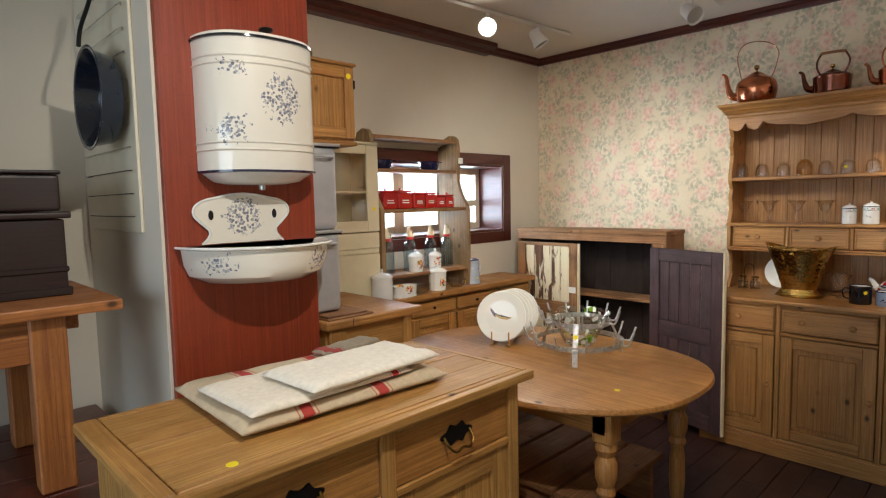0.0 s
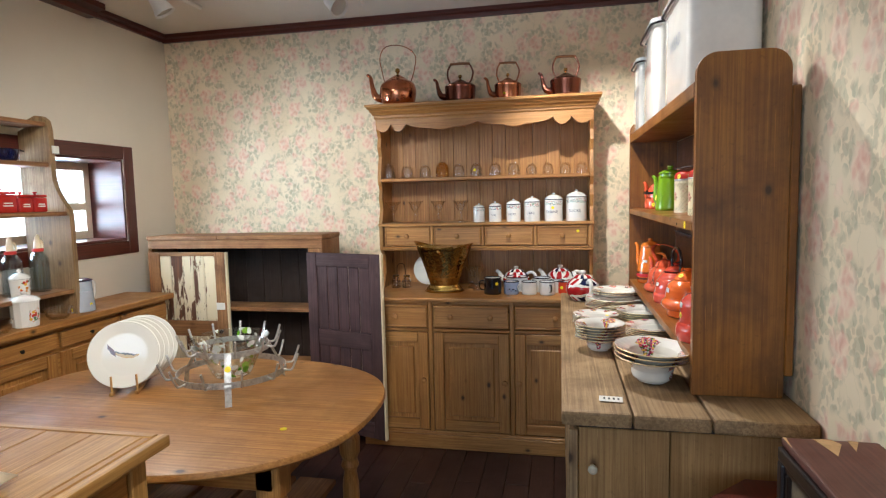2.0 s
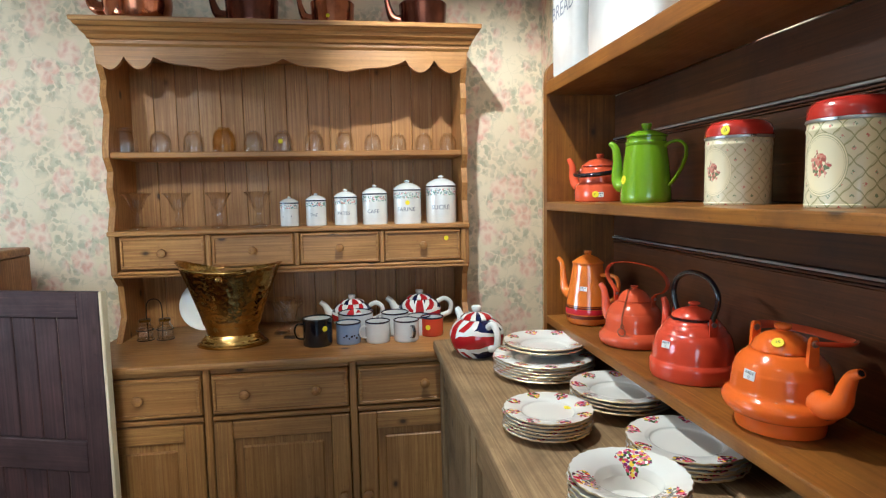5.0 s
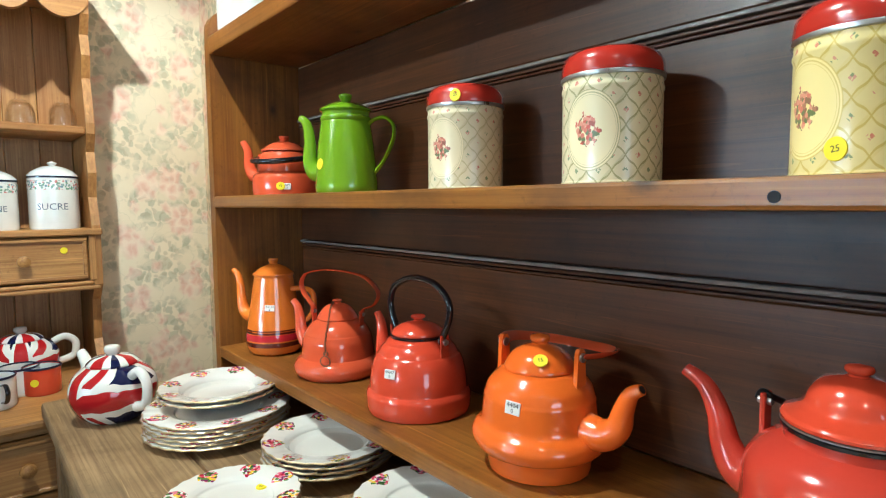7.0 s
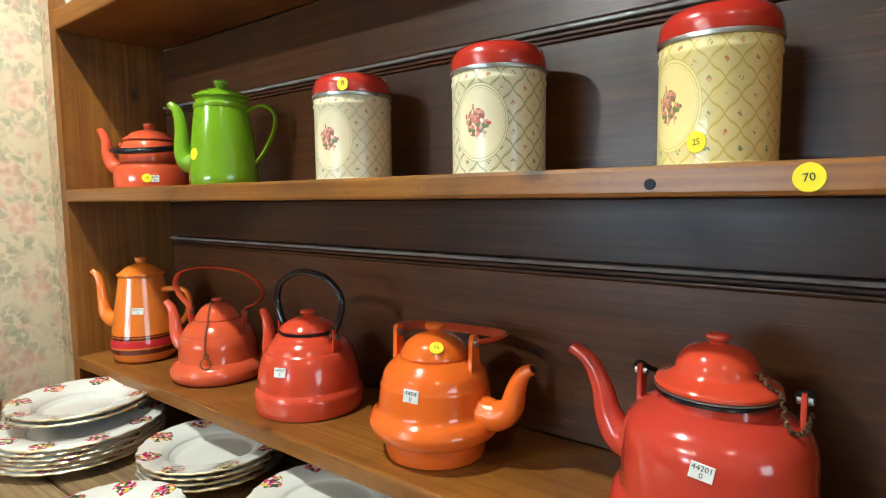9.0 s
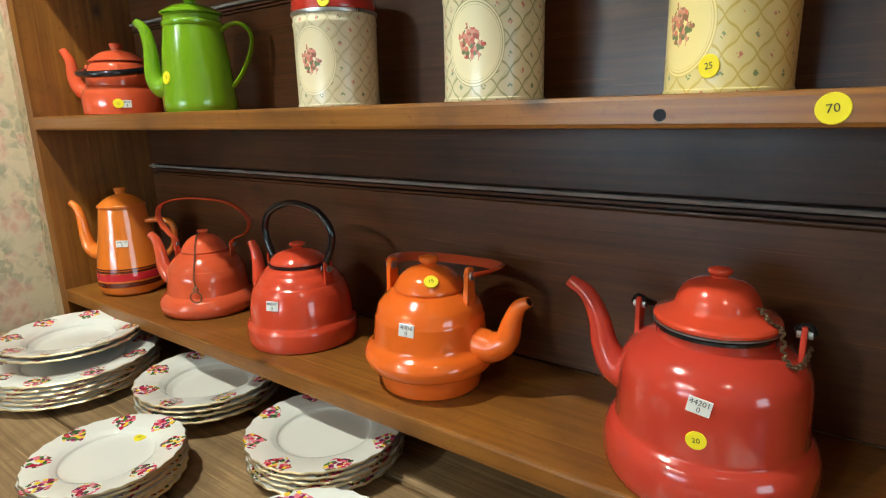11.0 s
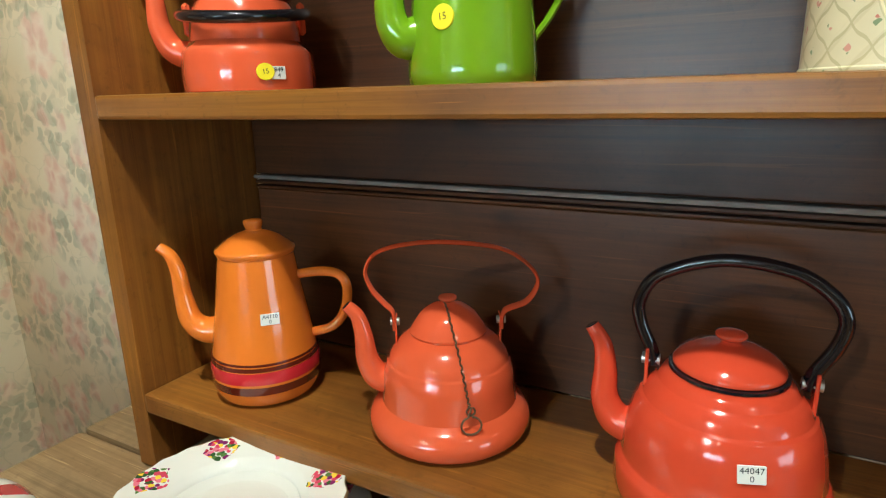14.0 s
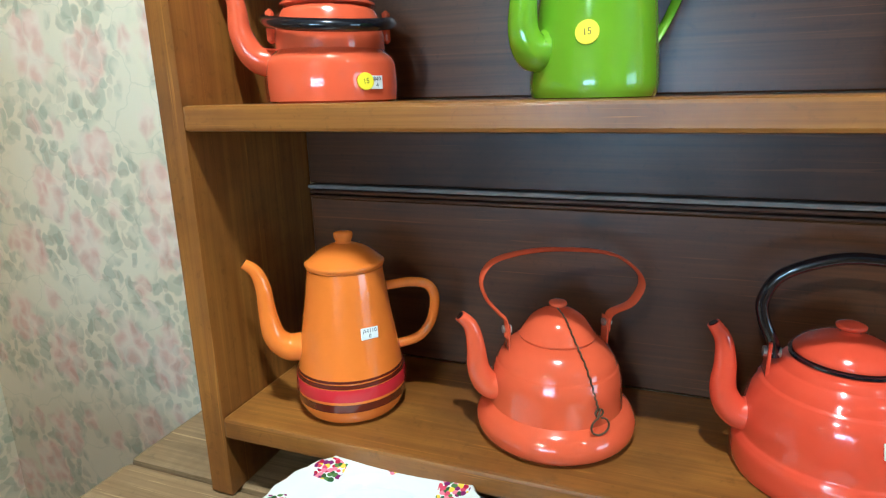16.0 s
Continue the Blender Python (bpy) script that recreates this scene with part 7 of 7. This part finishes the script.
def vessel(levels, cap_low=True, cap_high=True, e=2.4):
    bm, rings = bmesh.new(), []
    for a, b, z in levels:
        rings.append([bm.verts.new((p, q, z)) for p, q in half_oval(a, b, e=e)])
    for p, q in zip(rings, rings[1:]):
        for i in range(len(p)):
            j = (i + 1) % len(p)
            bm.faces.new((p[i], p[j], q[j], q[i]))
    if cap_low:
        bm.faces.new(rings[0][::-1])
    if cap_high:
        bm.faces.new(rings[-1])
    return bm


PANEL = PY - 0.031
tk = thing("wall_water_tank", "cream enamel wall tank with printed blue flowers and black knob", "water tank", (0.945, PANEL, 1.588))
tk.scale = (1.02, 1.28, 1.0)
part("tank_body", vessel([(0.205, 0.15, 0.045), (0.213, 0.158, 0.05), (0.213, 0.158, 0.115), (0.217, 0.162, 0.12), (0.213, 0.158, 0.125), (0.213, 0.158, 0.14), (0.217, 0.162, 0.145), (0.213, 0.158, 0.15), (0.213, 0.158, 0.41), (0.217, 0.162, 0.415), (0.213, 0.158, 0.42), (0.213, 0.158, 0.435), (0.217, 0.162, 0.44), (0.213, 0.158, 0.445), (0.215, 0.16, 0.5)]), FLOWER_EN, tk, smooth=0.5)
part("tank_bottom", vessel([(0.1, 0.07, 0.0), (0.16, 0.115, 0.012), (0.204, 0.15, 0.0445)]), WHITE_EN, tk, "sloping white bottom", 0.5)
part("bottom_rim", vessel([(0.206, 0.152, 0.041), (0.217, 0.162, 0.043), (0.217, 0.162, 0.05), (0.206, 0.152, 0.0505)]), BLUE_EN, tk, "worn blue rim", 0.5)
part("top_rim", vessel([(0.21, 0.155, 0.499), (0.221, 0.166, 0.501), (0.221, 0.166, 0.509), (0.21, 0.155, 0.51)]), BLACK_EN, tk, "black rim", 0.5)
part("lid", vessel([(0.216, 0.161, 0.5105), (0.212, 0.158, 0.521), (0.16, 0.12, 0.534), (0.06, 0.05, 0.538)]), FLOWER_EN, tk, "cream enamel lid", 0.5)
turned(tk, "lid_knob", [(0, 0.537), (0.016, 0.537)] + rounded([(0.012, 0.541), (0.008, 0.555), (0.02, 0.563), (0.025, 0.57), (0.018, 0.577), (0, 0.579)]), IRON, 24, "black turned knob", (0.03, -0.06, 0))
sticker(tk, (0.13, -0.1, 0.5255), (0.3, -0.3, 0.9), 0.009)
turned(tk, "tap", [(0, -0.02), (0.01, -0.018), (0.012, -0.005), (0.008, 0.004), (0, 0.004)], CHROME, 16, "small tap under the tank", (0.0, -0.04, 0))

sk = thing("wash_basin", "cream enamel wall basin with printed flowers and shaped splashback", "wash basin", (0.885, PANEL, 1.235))
outl = []
for q, z in ((0.16, 0.14), (0.135, 0.165), (0.132, 0.19), (0.158, 0.215), (0.185, 0.245), (0.182, 0.275), (0.15, 0.297), (0.1, 0.308), (0.05, 0.318), (0.0, 0.322)):
    outl.append((q, z))
curve = [(p.x, p.z) for p in smooth_path([(q, 0, z) for q, z in outl], 4)]
full = curve + [(-q, z) for q, z in curve[::-1][1:]]
bm = prism(bmesh.new(), full, "xz", -0.012, -0.002)
m, n, l, b = material("splashback_enamel", 0.12, Coat_Weight=0.5)
tc, (x, y, z) = local_axes(n, l)
wob = Sum(n, l, noise_tex(n, l, tc.outputs["Object"], 38, 3)) - 0.5
col, dab = posy(n, l, tc, 95, [g((90, 96, 122)), g((150, 152, 158)), g((80, 86, 110)), g((176, 176, 176)), g((120, 126, 142))], 0.52)
total = None
for cx, cz, r in ((0.0, 0.235, 0.07), (-0.17, 0.075, 0.03), (0.17, 0.075, 0.04)):
    d = ((x - cx) * (x - cx) + (z - cz) * (z - cz)).op("SQRT") + wob * 0.14
    s_ = d.less(r)
    total = s_ if total is None else total.op("MAXIMUM", s_)
l.new(mixed(n, l, (total * dab * 0.85).v, g((228, 222, 208)), col), b.inputs["Base Color"])
BASIN_EN = m
part("splashback", bm, BASIN_EN, sk, "shaped splashback", 0.5)
edge = [(q, -0.011, z) for q, z in full]
part("splashback_rim", tube(bmesh.new(), edge, 0.005, 8), WHITE_EN, sk, smooth=0.9)
for q in (-0.125, 0.125):
    bm = lathe(bmesh.new(), [(0, 0), (0.012, 0), (0.011, 0.003), (0.005, 0.005), (0, 0.005)], 16, (0, 0, 0), 0.8, 1.5)
    bm.transform(facing((q, -0.0125, 0.245), (0, -1, 0)))
    part("mount_hole", bm, IRON, sk, "rusty mounting hole", SM)
bm = vessel([(0.14, 0.15, 0.0), (0.21, 0.225, 0.006), (0.25, 0.268, 0.03), (0.267, 0.288, 0.07), (0.274, 0.294, 0.125), (0.288, 0.308, 0.13), (0.29, 0.31, 0.134), (0.27, 0.29, 0.136), (0.26, 0.28, 0.12), (0.245, 0.26, 0.05), (0.11, 0.13, 0.022)], True, True, 2.0)
bm.transform(Matrix.Translation((0.04, 0, 0)))
part("bowl", bm, BASIN_EN, sk, "shallow bowl", 0.6)
rim = [(p + 0.04, q, 0.134) for p, q in half_oval(0.29, 0.31, e=2.0)]
part("bowl_rim", tube(bmesh.new(), rim, 0.0055, 8), WHITE_EN, sk, smooth=0.9)

# wire rack and colander pan on the white side of the pier
rk = thing("wire_rack", "white wooden rack with wire bars on the pier", "rack", (PX0 - 0.001, 2.76, 1.42))
part("frame_board", boxes(((-0.012, -0.32, 0.0), (0.0, 0.34, 1.2)), bev=0.003), WHITEPAINT, rk, "white painted board")
for i in range(12):
    strap(rk, "wire", [(-0.016, -0.26, 0.06 + i * 0.085), (-0.03, -0.25, 0.06 + i * 0.085), (-0.03, 0.28, 0.06 + i * 0.085), (-0.016, 0.29, 0.06 + i * 0.085)], 0.0022, IRON if i < 3 else CHROME, k=3, n=6)
pn = thing("hanging_pan", "dark blue-black enamel colander pan hung by its handle", "pan", (PX0 - 0.032, 2.62, 1.92))
bm = lathe(bmesh.new(), [(0, 0.0), (0.15, 0.0), (0.165, 0.008), (0.185, 0.1), (0.197, 0.104), (0.195, 0.108), (0.183, 0.105), (0.16, 0.012), (0, 0.006)], 56)
bm.transform(pose(0, 0, 0, 0, -90, 0) @ Matrix.Diagonal((0.97, 0.97, 0.8, 1)))
part("pan_body", bm, enamel("blue_black_enamel", g((26, 34, 48)), 0.22), pn, smooth=0.7)
for r_, c_ in ((0.04, 6), (0.08, 12), (0.12, 18)):
    for i in range(c_):
        a = 2 * math.pi * i / c_
        bm = lathe(bmesh.new(), [(0, -0.001), (0.006, -0.001), (0.006, 0.0005), (0, 0.0005)], 8)
        bm.transform(Matrix.Translation((-0.0072, r_ * math.cos(a), r_ * math.sin(a))) @ pose(0, 0, 0, 0, -90, 0))
        part("hole", bm, CHROME, pn)
strap(pn, "handle", [(-0.1, 0, 0.185), (-0.09, 0, 0.25), (-0.06, 0, 0.34), (-0.03, 0, 0.44)], 0.012, IRON, "long iron handle", 0.6)
strap(pn, "grip", [(-0.045, 0, 0.39), (-0.02, 0, 0.5)], 0.017, TABLE["z"], "wooden grip")
strap(pn, "hook", [(0.02, 0.0, 0.47), (-0.03, 0.0, 0.475), (-0.035, 0, 0.5)], 0.004, IRON)

# ---- the bench table with a dark trunk, on a low platform ----
lt = thing("bench_table", "orange pine work table with square legs", "table", (-0.15, 2.42, 0.62))
part("tabletop", boxes(((-0.75, -0.2, 0.565), (0.6, 0.5, 0.6)), bev=0.006, seg=2), BENCH["x"], lt)
part("apron", boxes(((-0.6, -0.13, 0.42), (0.36, -0.105, 0.564))), BENCH["x"], lt)
for x in (0.4, -0.65):
    for y in (-0.1, 0.4):
        part("leg", boxes(((x - 0.05, y - 0.045, 0), (x + 0.05, y + 0.045, 0.564)), bev=0.006), BENCH["z"], lt)
part("stretcher", boxes(((0.46, -0.06, 0.5), (0.5, 0.4, 0.56))), BENCH["y"], lt)
pf = thing("low_platform", "low dark red-brown plank platform by the wall", "platform", (-0.3, 2.5, 0))
for i in range(5):
    part("plank", boxes(((-1.2, -0.45 + i * 0.215, 0.58), (0.85, -0.24 + i * 0.215, 0.619))), MAHOG["x"], pf)
for x in (-1.1, 0.75):
    part("support", boxes(((x - 0.04, -0.42, 0), (x + 0.04, 0.6, 0.579))), INSIDE["z"], pf)
tr = thing("wooden_trunk", "dark wooden trunk with moulded lid on the work table", "trunk", (-0.05, 2.66, 1.2205))
part("box_body", boxes(((-0.5, -0.2, 0), (0.4, 0.24, 0.26)), bev=0.004), CHESTNUT["x"], tr)
part("moulding", boxes(((-0.515, -0.215, 0.262), (0.42, 0.25, 0.285)), bev=0.008, seg=3), CHESTNUT["x"], tr)
part("lid", boxes(((-0.5, -0.2, 0.287), (0.395, 0.24, 0.41)), ((-0.505, -0.205, 0.412), (0.4, 0.245, 0.424)), bev=0.012, seg=3), CHESTNUT["x"], tr)
part("base_moulding", boxes(((-0.51, -0.21, 0.0), (0.41, 0.245, 0.03)), ((-0.505, -0.206, 0.08), (0.405, 0.243, 0.1)), bev=0.004), CHESTNUT["x"], tr)

# ---- beside the pier: bins, a pine box cabinet ----
for i, (z, h, w) in enumerate(((1.018, 0.375, 0.0), (1.395, 0.385, 0.004))):
    k = thing("storage_bin", "dented grey-white enamel flour bin with dark chipped rim", "storage bin", (1.312, 2.53, z), 0, "stacked enamel bins")
    bm = boxes(((-0.097 + w, -0.16, 0.0), (0.095 - w, 0.16, h - 0.012)), bev=0.03, seg=4)
    part("body", bm, GREY_EN, k, smooth=0.6)
    part("lid", boxes(((-0.104, -0.172, h - 0.014), (0.104, 0.172, h)), bev=0.006, seg=2), GREY_EN, k, "lid with chipped rim", 0.6)
    part("rim", boxes(((-0.102, -0.168, h - 0.021), (0.101, 0.168, h - 0.0145)), bev=0.002), IRON, k, "dark chipped rim")
    strap(k, "handle", [(-0.05, -0.16, h - 0.07), (-0.045, -0.19, h - 0.06), (0.045, -0.19, h - 0.06), (0.05, -0.16, h - 0.07)], 0.007, GREY_EN)
bl = thing("cutting_board", "two worn wooden boards under the bin", "board", (1.36, 2.5, 1.0))
part("board", boxes(((-0.1, -0.23, 0.0), (0.15, 0.2, 0.008))), TREST["x"], bl)
part("board", boxes(((-0.09, -0.21, 0.0085), (0.13, 0.18, 0.0175))), TREST["x"], bl)
pc = thing("box_cabinet", "honey pine wall cabinet stacked on the bins", "cabinet", (1.385, 2.545, 1.781))
part("body", boxes(((-0.15, -0.13, 0.02), (0.155, 0.18, 0.365)), bev=0.003), PINE["z"], pc)
part("top", boxes(((-0.16, -0.145, 0.3655), (0.168, 0.185, 0.38)), bev=0.005), PINE["x"], pc)
part("base", boxes(((-0.158, -0.14, 0.0), (0.165, 0.185, 0.0195)), bev=0.005), PINE["x"], pc)
frame_panel(pc, "door", (-0.14, 0.03), (0.145, 0.355), "y", -0.131, PINE, 0.05, -0.018, False)
sticker(cc, (U1 - 0.04, UF - 0.0205, 0.56), (0, -1, 0), 0.012)
sticker(pc, (0.115, -0.15, 0.315), (0, -1, 0), 0.013)
part("hinge", boxes(((0.14, -0.152, 0.26), (0.15, -0.147, 0.3)), bev=0.001), IRON, pc)

# ---- on the window shelf ----
WS = 0.912
G = "red enamel canisters in the window"
REDCAN = enamel("window_red_enamel", g((176, 30, 26)), 0.2)
WHITEINK = plain("white_lettering", g((226, 206, 200)), 0.5)
for x, r, h in ((2.205, 0.056, 0.105), (2.33, 0.056, 0.105), (2.46, 0.048, 0.09), (2.565, 0.048, 0.09), (2.672, 0.038, 0.075), (2.757, 0.038, 0.075)):
    k = thing("red_canister", "square red enamel canister with white lettering and lid", "canister", (x, 3.03, WS + 0.5525), 0, G)
    part("body", boxes(((-r, -r, 0), (r, r, h)), bev=0.012, seg=3), REDCAN, k, smooth=0.6)
    part("lid", boxes(((-r * 0.97, -r * 0.97, h + 0.0005), (r * 0.97, r * 0.97, h + 0.014)), bev=0.008, seg=3), REDCAN, k, smooth=0.6)
    turned(k, "lid_knob", [(0.005, h + 0.014), (0.005, h + 0.02), (0.011, h + 0.024), (0.009, h + 0.029), (0, h + 0.03)], REDCAN, 16)
    for i, (w_, z_) in enumerate(((0.8, 0.5), (0.9, 0.36))):
        part("printed_line", boxes(((-r * w_ * 0.6, -r - 0.0006, h * z_), (r * w_ * 0.6, -r - 0.0001, h * z_ + 0.006)), bev=0), WHITEINK, k)
G = "soda siphons in the window"
LABELRED = plain("red_siphon_collar", g((206, 60, 50)), 0.4)
for x in (2.235, 2.43, 2.62, 2.775):
    k = thing("soda_siphon", "pale blue glass soda siphon with white metal head", "siphon", (x, 3.06, WS + 0.1375), 20, G)
    turned(k, "bottle", [(0, 0), (0.044, 0), (0.047, 0.004), (0.047, 0.012)] + rounded([(0.046, 0.03), (0.046, 0.14), (0.042, 0.175), (0.025, 0.205), (0.017, 0.215)], 3) + [(0.0, 0.216), (0, 0.21)] + rounded([(0.015, 0.206), (0.038, 0.17), (0.042, 0.14), (0.042, 0.03)], 3) + [(0.042, 0.012), (0, 0.01)], SIPHON, 32, sharp=1.0)
    turned(k, "collar", [(0.018, 0.208), (0.026, 0.21), (0.026, 0.224), (0.018, 0.226)], LABELRED, 20)
    turned(k, "head", [(0.0, 0.225), (0.018, 0.225), (0.018, 0.25), (0.012, 0.27), (0.011, 0.288), (0, 0.29)], CREAM, 20)
    strap(k, "nozzle", [(0.01, 0, 0.26), (0.035, 0, 0.262), (0.05, 0, 0.245), (0.052, 0, 0.225)], 0.0055, CREAM)
    strap(k, "lever", [(-0.008, 0, 0.285), (0.01, 0, 0.295), (0.012, 0, 0.27)], 0.005, CREAM)
G = "white pots on the window counter"
m, n, l, b = material("flower_painted_pot", 0.12, Coat_Weight=0.4)
tc, (x, y, z) = local_axes(n, l)
col, dab = posy(n, l, tc, 75, [g((206, 70, 50)), g((232, 176, 60)), g((96, 120, 70)), g((214, 140, 70))], 0.6)
d = (x * x + (z - 0.055) * (z - 0.055)).op("SQRT") + (Sum(n, l, noise_tex(n, l, tc.outputs["Object"], 40, 2)) - 0.5) * 0.06
l.new(mixed(n, l, (d.less(0.03) * dab).v, g((234, 230, 220)), col), b.inputs["Base Color"])
POTPAINT = m
def pot(at, r, h, words, knob_=True, square=False, taper=1.1):
    k = thing("lidded_pot", words, "pot", at, 0, G)
    turned(k, "body", [(0, 0), (r * 0.85, 0)] + rounded([(r * 0.9, 0.003), (r * 0.95, h * 0.3), (r, h * 0.9), (r * 1.02, h)], 3) + [(r * 0.9, h)], POTPAINT, 12 if square else 36, sharp=0.5)
    turned(k, "lid", [(r * 0.9, h), (r * 1.08, h + 0.002)] + rounded([(r * 1.06, h + 0.006), (r * 0.7, h + 0.022), (r * 0.2, h + 0.03)], 3) + rounded([(r * 0.15, h + 0.032), (r * 0.24, h + 0.042), (0, h + 0.052)], 3), CHINA, 36)
    return k


pot((2.41, 2.98, WS + 0.1375), 0.05, 0.1, "small white pot with flower spray and lid")
pot((2.585, 2.98, WS + 0.1375), 0.043, 0.092, "small white pot with flower spray and lid")
pot((2.56, 2.935, WS + 0.0005), 0.062, 0.125, "square white flower-painted pot with knobbed lid", True, True)
k = thing("storage_jar", "tall plain white enamel jar with tall knob", "jar", (2.03, 2.865, WS + 0.0005), 0, G)
turned(k, "body", [(0, 0), (0.06, 0), (0.064, 0.004), (0.064, 0.145), (0.06, 0.148)], WHITE_EN, 36)
turned(k, "lid", [(0.062, 0.147), (0.069, 0.149)] + rounded([(0.068, 0.153), (0.045, 0.17), (0.012, 0.178)], 3) + [(0.009, 0.18), (0.01, 0.2), (0, 0.203)], WHITE_EN, 36)
k = thing("planter", "oval white enamel planter painted with flowers", "planter", (2.25, 2.915, WS + 0.0005), 0, G)
turned(k, "body", [(0, 0.006), (0.08, 0.006), (0.084, 0.0), (0.095, 0.0), (0.09, 0.01), (0.094, 0.06), (0.1, 0.066), (0.1, 0.07), (0.088, 0.068), (0.084, 0.012), (0, 0.012)], POTPAINT, 40, sy=0.55)
for x in (2.41, 2.745):
    k = thing("glass_dish", "small cut glass dish on the window counter", "dish", (x, 2.935, WS + 0.0005), 0, "cut glass dishes")
    turned(k, "dish_body", [(0, 0), (0.04, 0), (0.055, 0.02), (0.064, 0.058), (0.067, 0.06), (0.062, 0.06), (0.052, 0.022), (0.036, 0.006), (0, 0.006)], GLASS, 40, wave=lambda a, h, q: 1 + 0.035 * math.cos(14 * a), sharp=1.2)
    if x > 2.5:
        sticker(k, (0.035, -0.052, 0.035), (0.5, -0.8, 0.1), 0.009)
k = thing("enamel_jug", "pale grey enamel jug with lid and blue rim", "jug", (2.93, 2.975, WS + 0.0005), 0, G)
turned(k, "body", [(0, 0), (0.07, 0), (0.073, 0.004), (0.064, 0.11), (0.067, 0.113), (0.063, 0.118), (0.062, 0.165), (0.058, 0.168)], enamel("pale_grey_enamel", g((186, 194, 204)), 0.15), 40)
turned(k, "lid", [(0.058, 0.167), (0.066, 0.169), (0.067, 0.172), (0.04, 0.181), (0, 0.184)], BLUE_EN, 40)
strap(k, "handle", [(0.06, 0, 0.15), (0.1, 0, 0.152), (0.108, 0, 0.12), (0.1, 0, 0.07), (0.068, 0, 0.05)], 0.006, WHITE_EN)
sticker(k, (0.0, -0.069, 0.04), (0, -1, 0), 0.01)
for x in (2.24, 2.66):
    k = thing("blue_saucepan", "small dark blue enamel pan on the window shelf", "pan", (x, 3.1, WS + 0.8125), 0, "blue pans in the window")
    turned(k, "pan_body", [(0, 0), (0.055, 0), (0.06, 0.004), (0.075, 0.055), (0.08, 0.057), (0.072, 0.056), (0.057, 0.008), (0, 0.006)], BLUE_EN, 32)
    strap(k, "handle", [(0.072, 0, 0.05), (0.1, 0, 0.056), (0.12, 0, 0.056)], 0.006, BLUE_EN, "", 0.6)

# ---- beside the path: an old radio on a stand between the counter's end and the wall ----
stn = thing("corner_stand", "red-brown wooden stand with a cut corner, against the counter", "stand", (0.9, -0.205, 0))
part("stand_top", prism(bmesh.new(), [(0, 0), (0.79, 0), (0.79, 0.155), (0.6, 0.345), (0, 0.345)], "xy", 0.785, 0.81), MAHOG["x"], stn)
part("apron", boxes(((0.05, 0.28, 0.7), (0.56, 0.3, 0.784))), MAHOG["x"], stn)
for x, y in ((0.04, 0.03), (0.04, 0.28), (0.56, 0.28), (0.72, 0.03)):
    part("leg", boxes(((x - 0.02, y - 0.02, 0), (x + 0.02, y + 0.02, 0.784))), MAHOG["z"], stn)
rd = thing("radio", "old red-brown radio cabinet with chipped veneer and cloth grille", "radio", (1.44, -0.203, 0.8105), 0)
RADIO = woods("faded_red_brown_veneer", g((104, 62, 48)), g((84, 46, 36)), rough=0.5, wear=0.15, knots=False)
BLACKWOOD = plain("black_lacquered_frame", g((34, 26, 24)), 0.3)
part("cabinet", boxes(((-0.5, 0.0, 0), (-0.002, 0.155, 0.193)), bev=0.006, seg=2), RADIO["z"], rd)
part("lid", boxes(((-0.505, -0.001, 0.194), (0.0, 0.166, 0.21)), bev=0.005, seg=2), RADIO["x"], rd, "faded red-brown veneered top")
for a, b in (((-0.5, 0.156, 0.0), (-0.001, 0.172, 0.022)), ((-0.5, 0.156, 0.166), (-0.001, 0.172, 0.193)), ((-0.024, 0.156, 0.023), (-0.001, 0.172, 0.165)), ((-0.5, 0.156, 0.023), (-0.476, 0.172, 0.165))):
    part("frame_bar", boxes((a, b), bev=0.005, seg=2), BLACKWOOD, rd, "black lacquered frame bar")
part("inner_moulding", boxes(((-0.475, 0.156, 0.15), (-0.025, 0.166, 0.165)), ((-0.04, 0.156, 0.023), (-0.025, 0.166, 0.149)), bev=0.003), BLACKWOOD, rd)
part("grille", boxes(((-0.474, 0.1555, 0.024), (-0.041, 0.159, 0.149)), bev=0), plain("brown_grille_cloth", g((112, 100, 78)), 0.9, 0, 0.5, 400), rd, "woven brown grille cloth")
CHIP = plain("bare_veneer_ground", g((188, 150, 102)), 0.7, 0, 0.3, 60)
for pts in ([(-0.022, 0.07), (-0.004, 0.08), (-0.003, 0.112), (-0.03, 0.105), (-0.075, 0.098)], [(-0.006, 0.035), (-0.003, 0.052), (-0.05, 0.058)], [(-0.05, 0.164), (-0.003, 0.158), (-0.003, 0.164)]):
    part("veneer_chip", prism(bmesh.new(), pts, "xy", 0.2101, 0.2108), CHIP, rd, "pale patch of missing veneer")

# ---- floor planks, last of the setting ----
rnd = random.Random(9)
row, y = 0, SOUTH + 0.002
while y < NORTH - 0.02:
    cut = [WEST + 0.002, WEST + 0.6 + rnd.random() * 1.2]
    while cut[-1] < EAST - 0.7:
        cut.append(min(EAST - 0.002, cut[-1] + 1.1 + rnd.random() * 0.9))
    cut[-1] = EAST - 0.002
    for a, b in zip(cut, cut[1:]):
        part("plank", boxes(((a + 0.001, y + 0.001, -0.012), (b - 0.001, min(y + 0.124, NORTH - 0.002), -0.0005 * rnd.random())), bev=0.0015), FLOORWOOD["x"], floor)
    y += 0.126
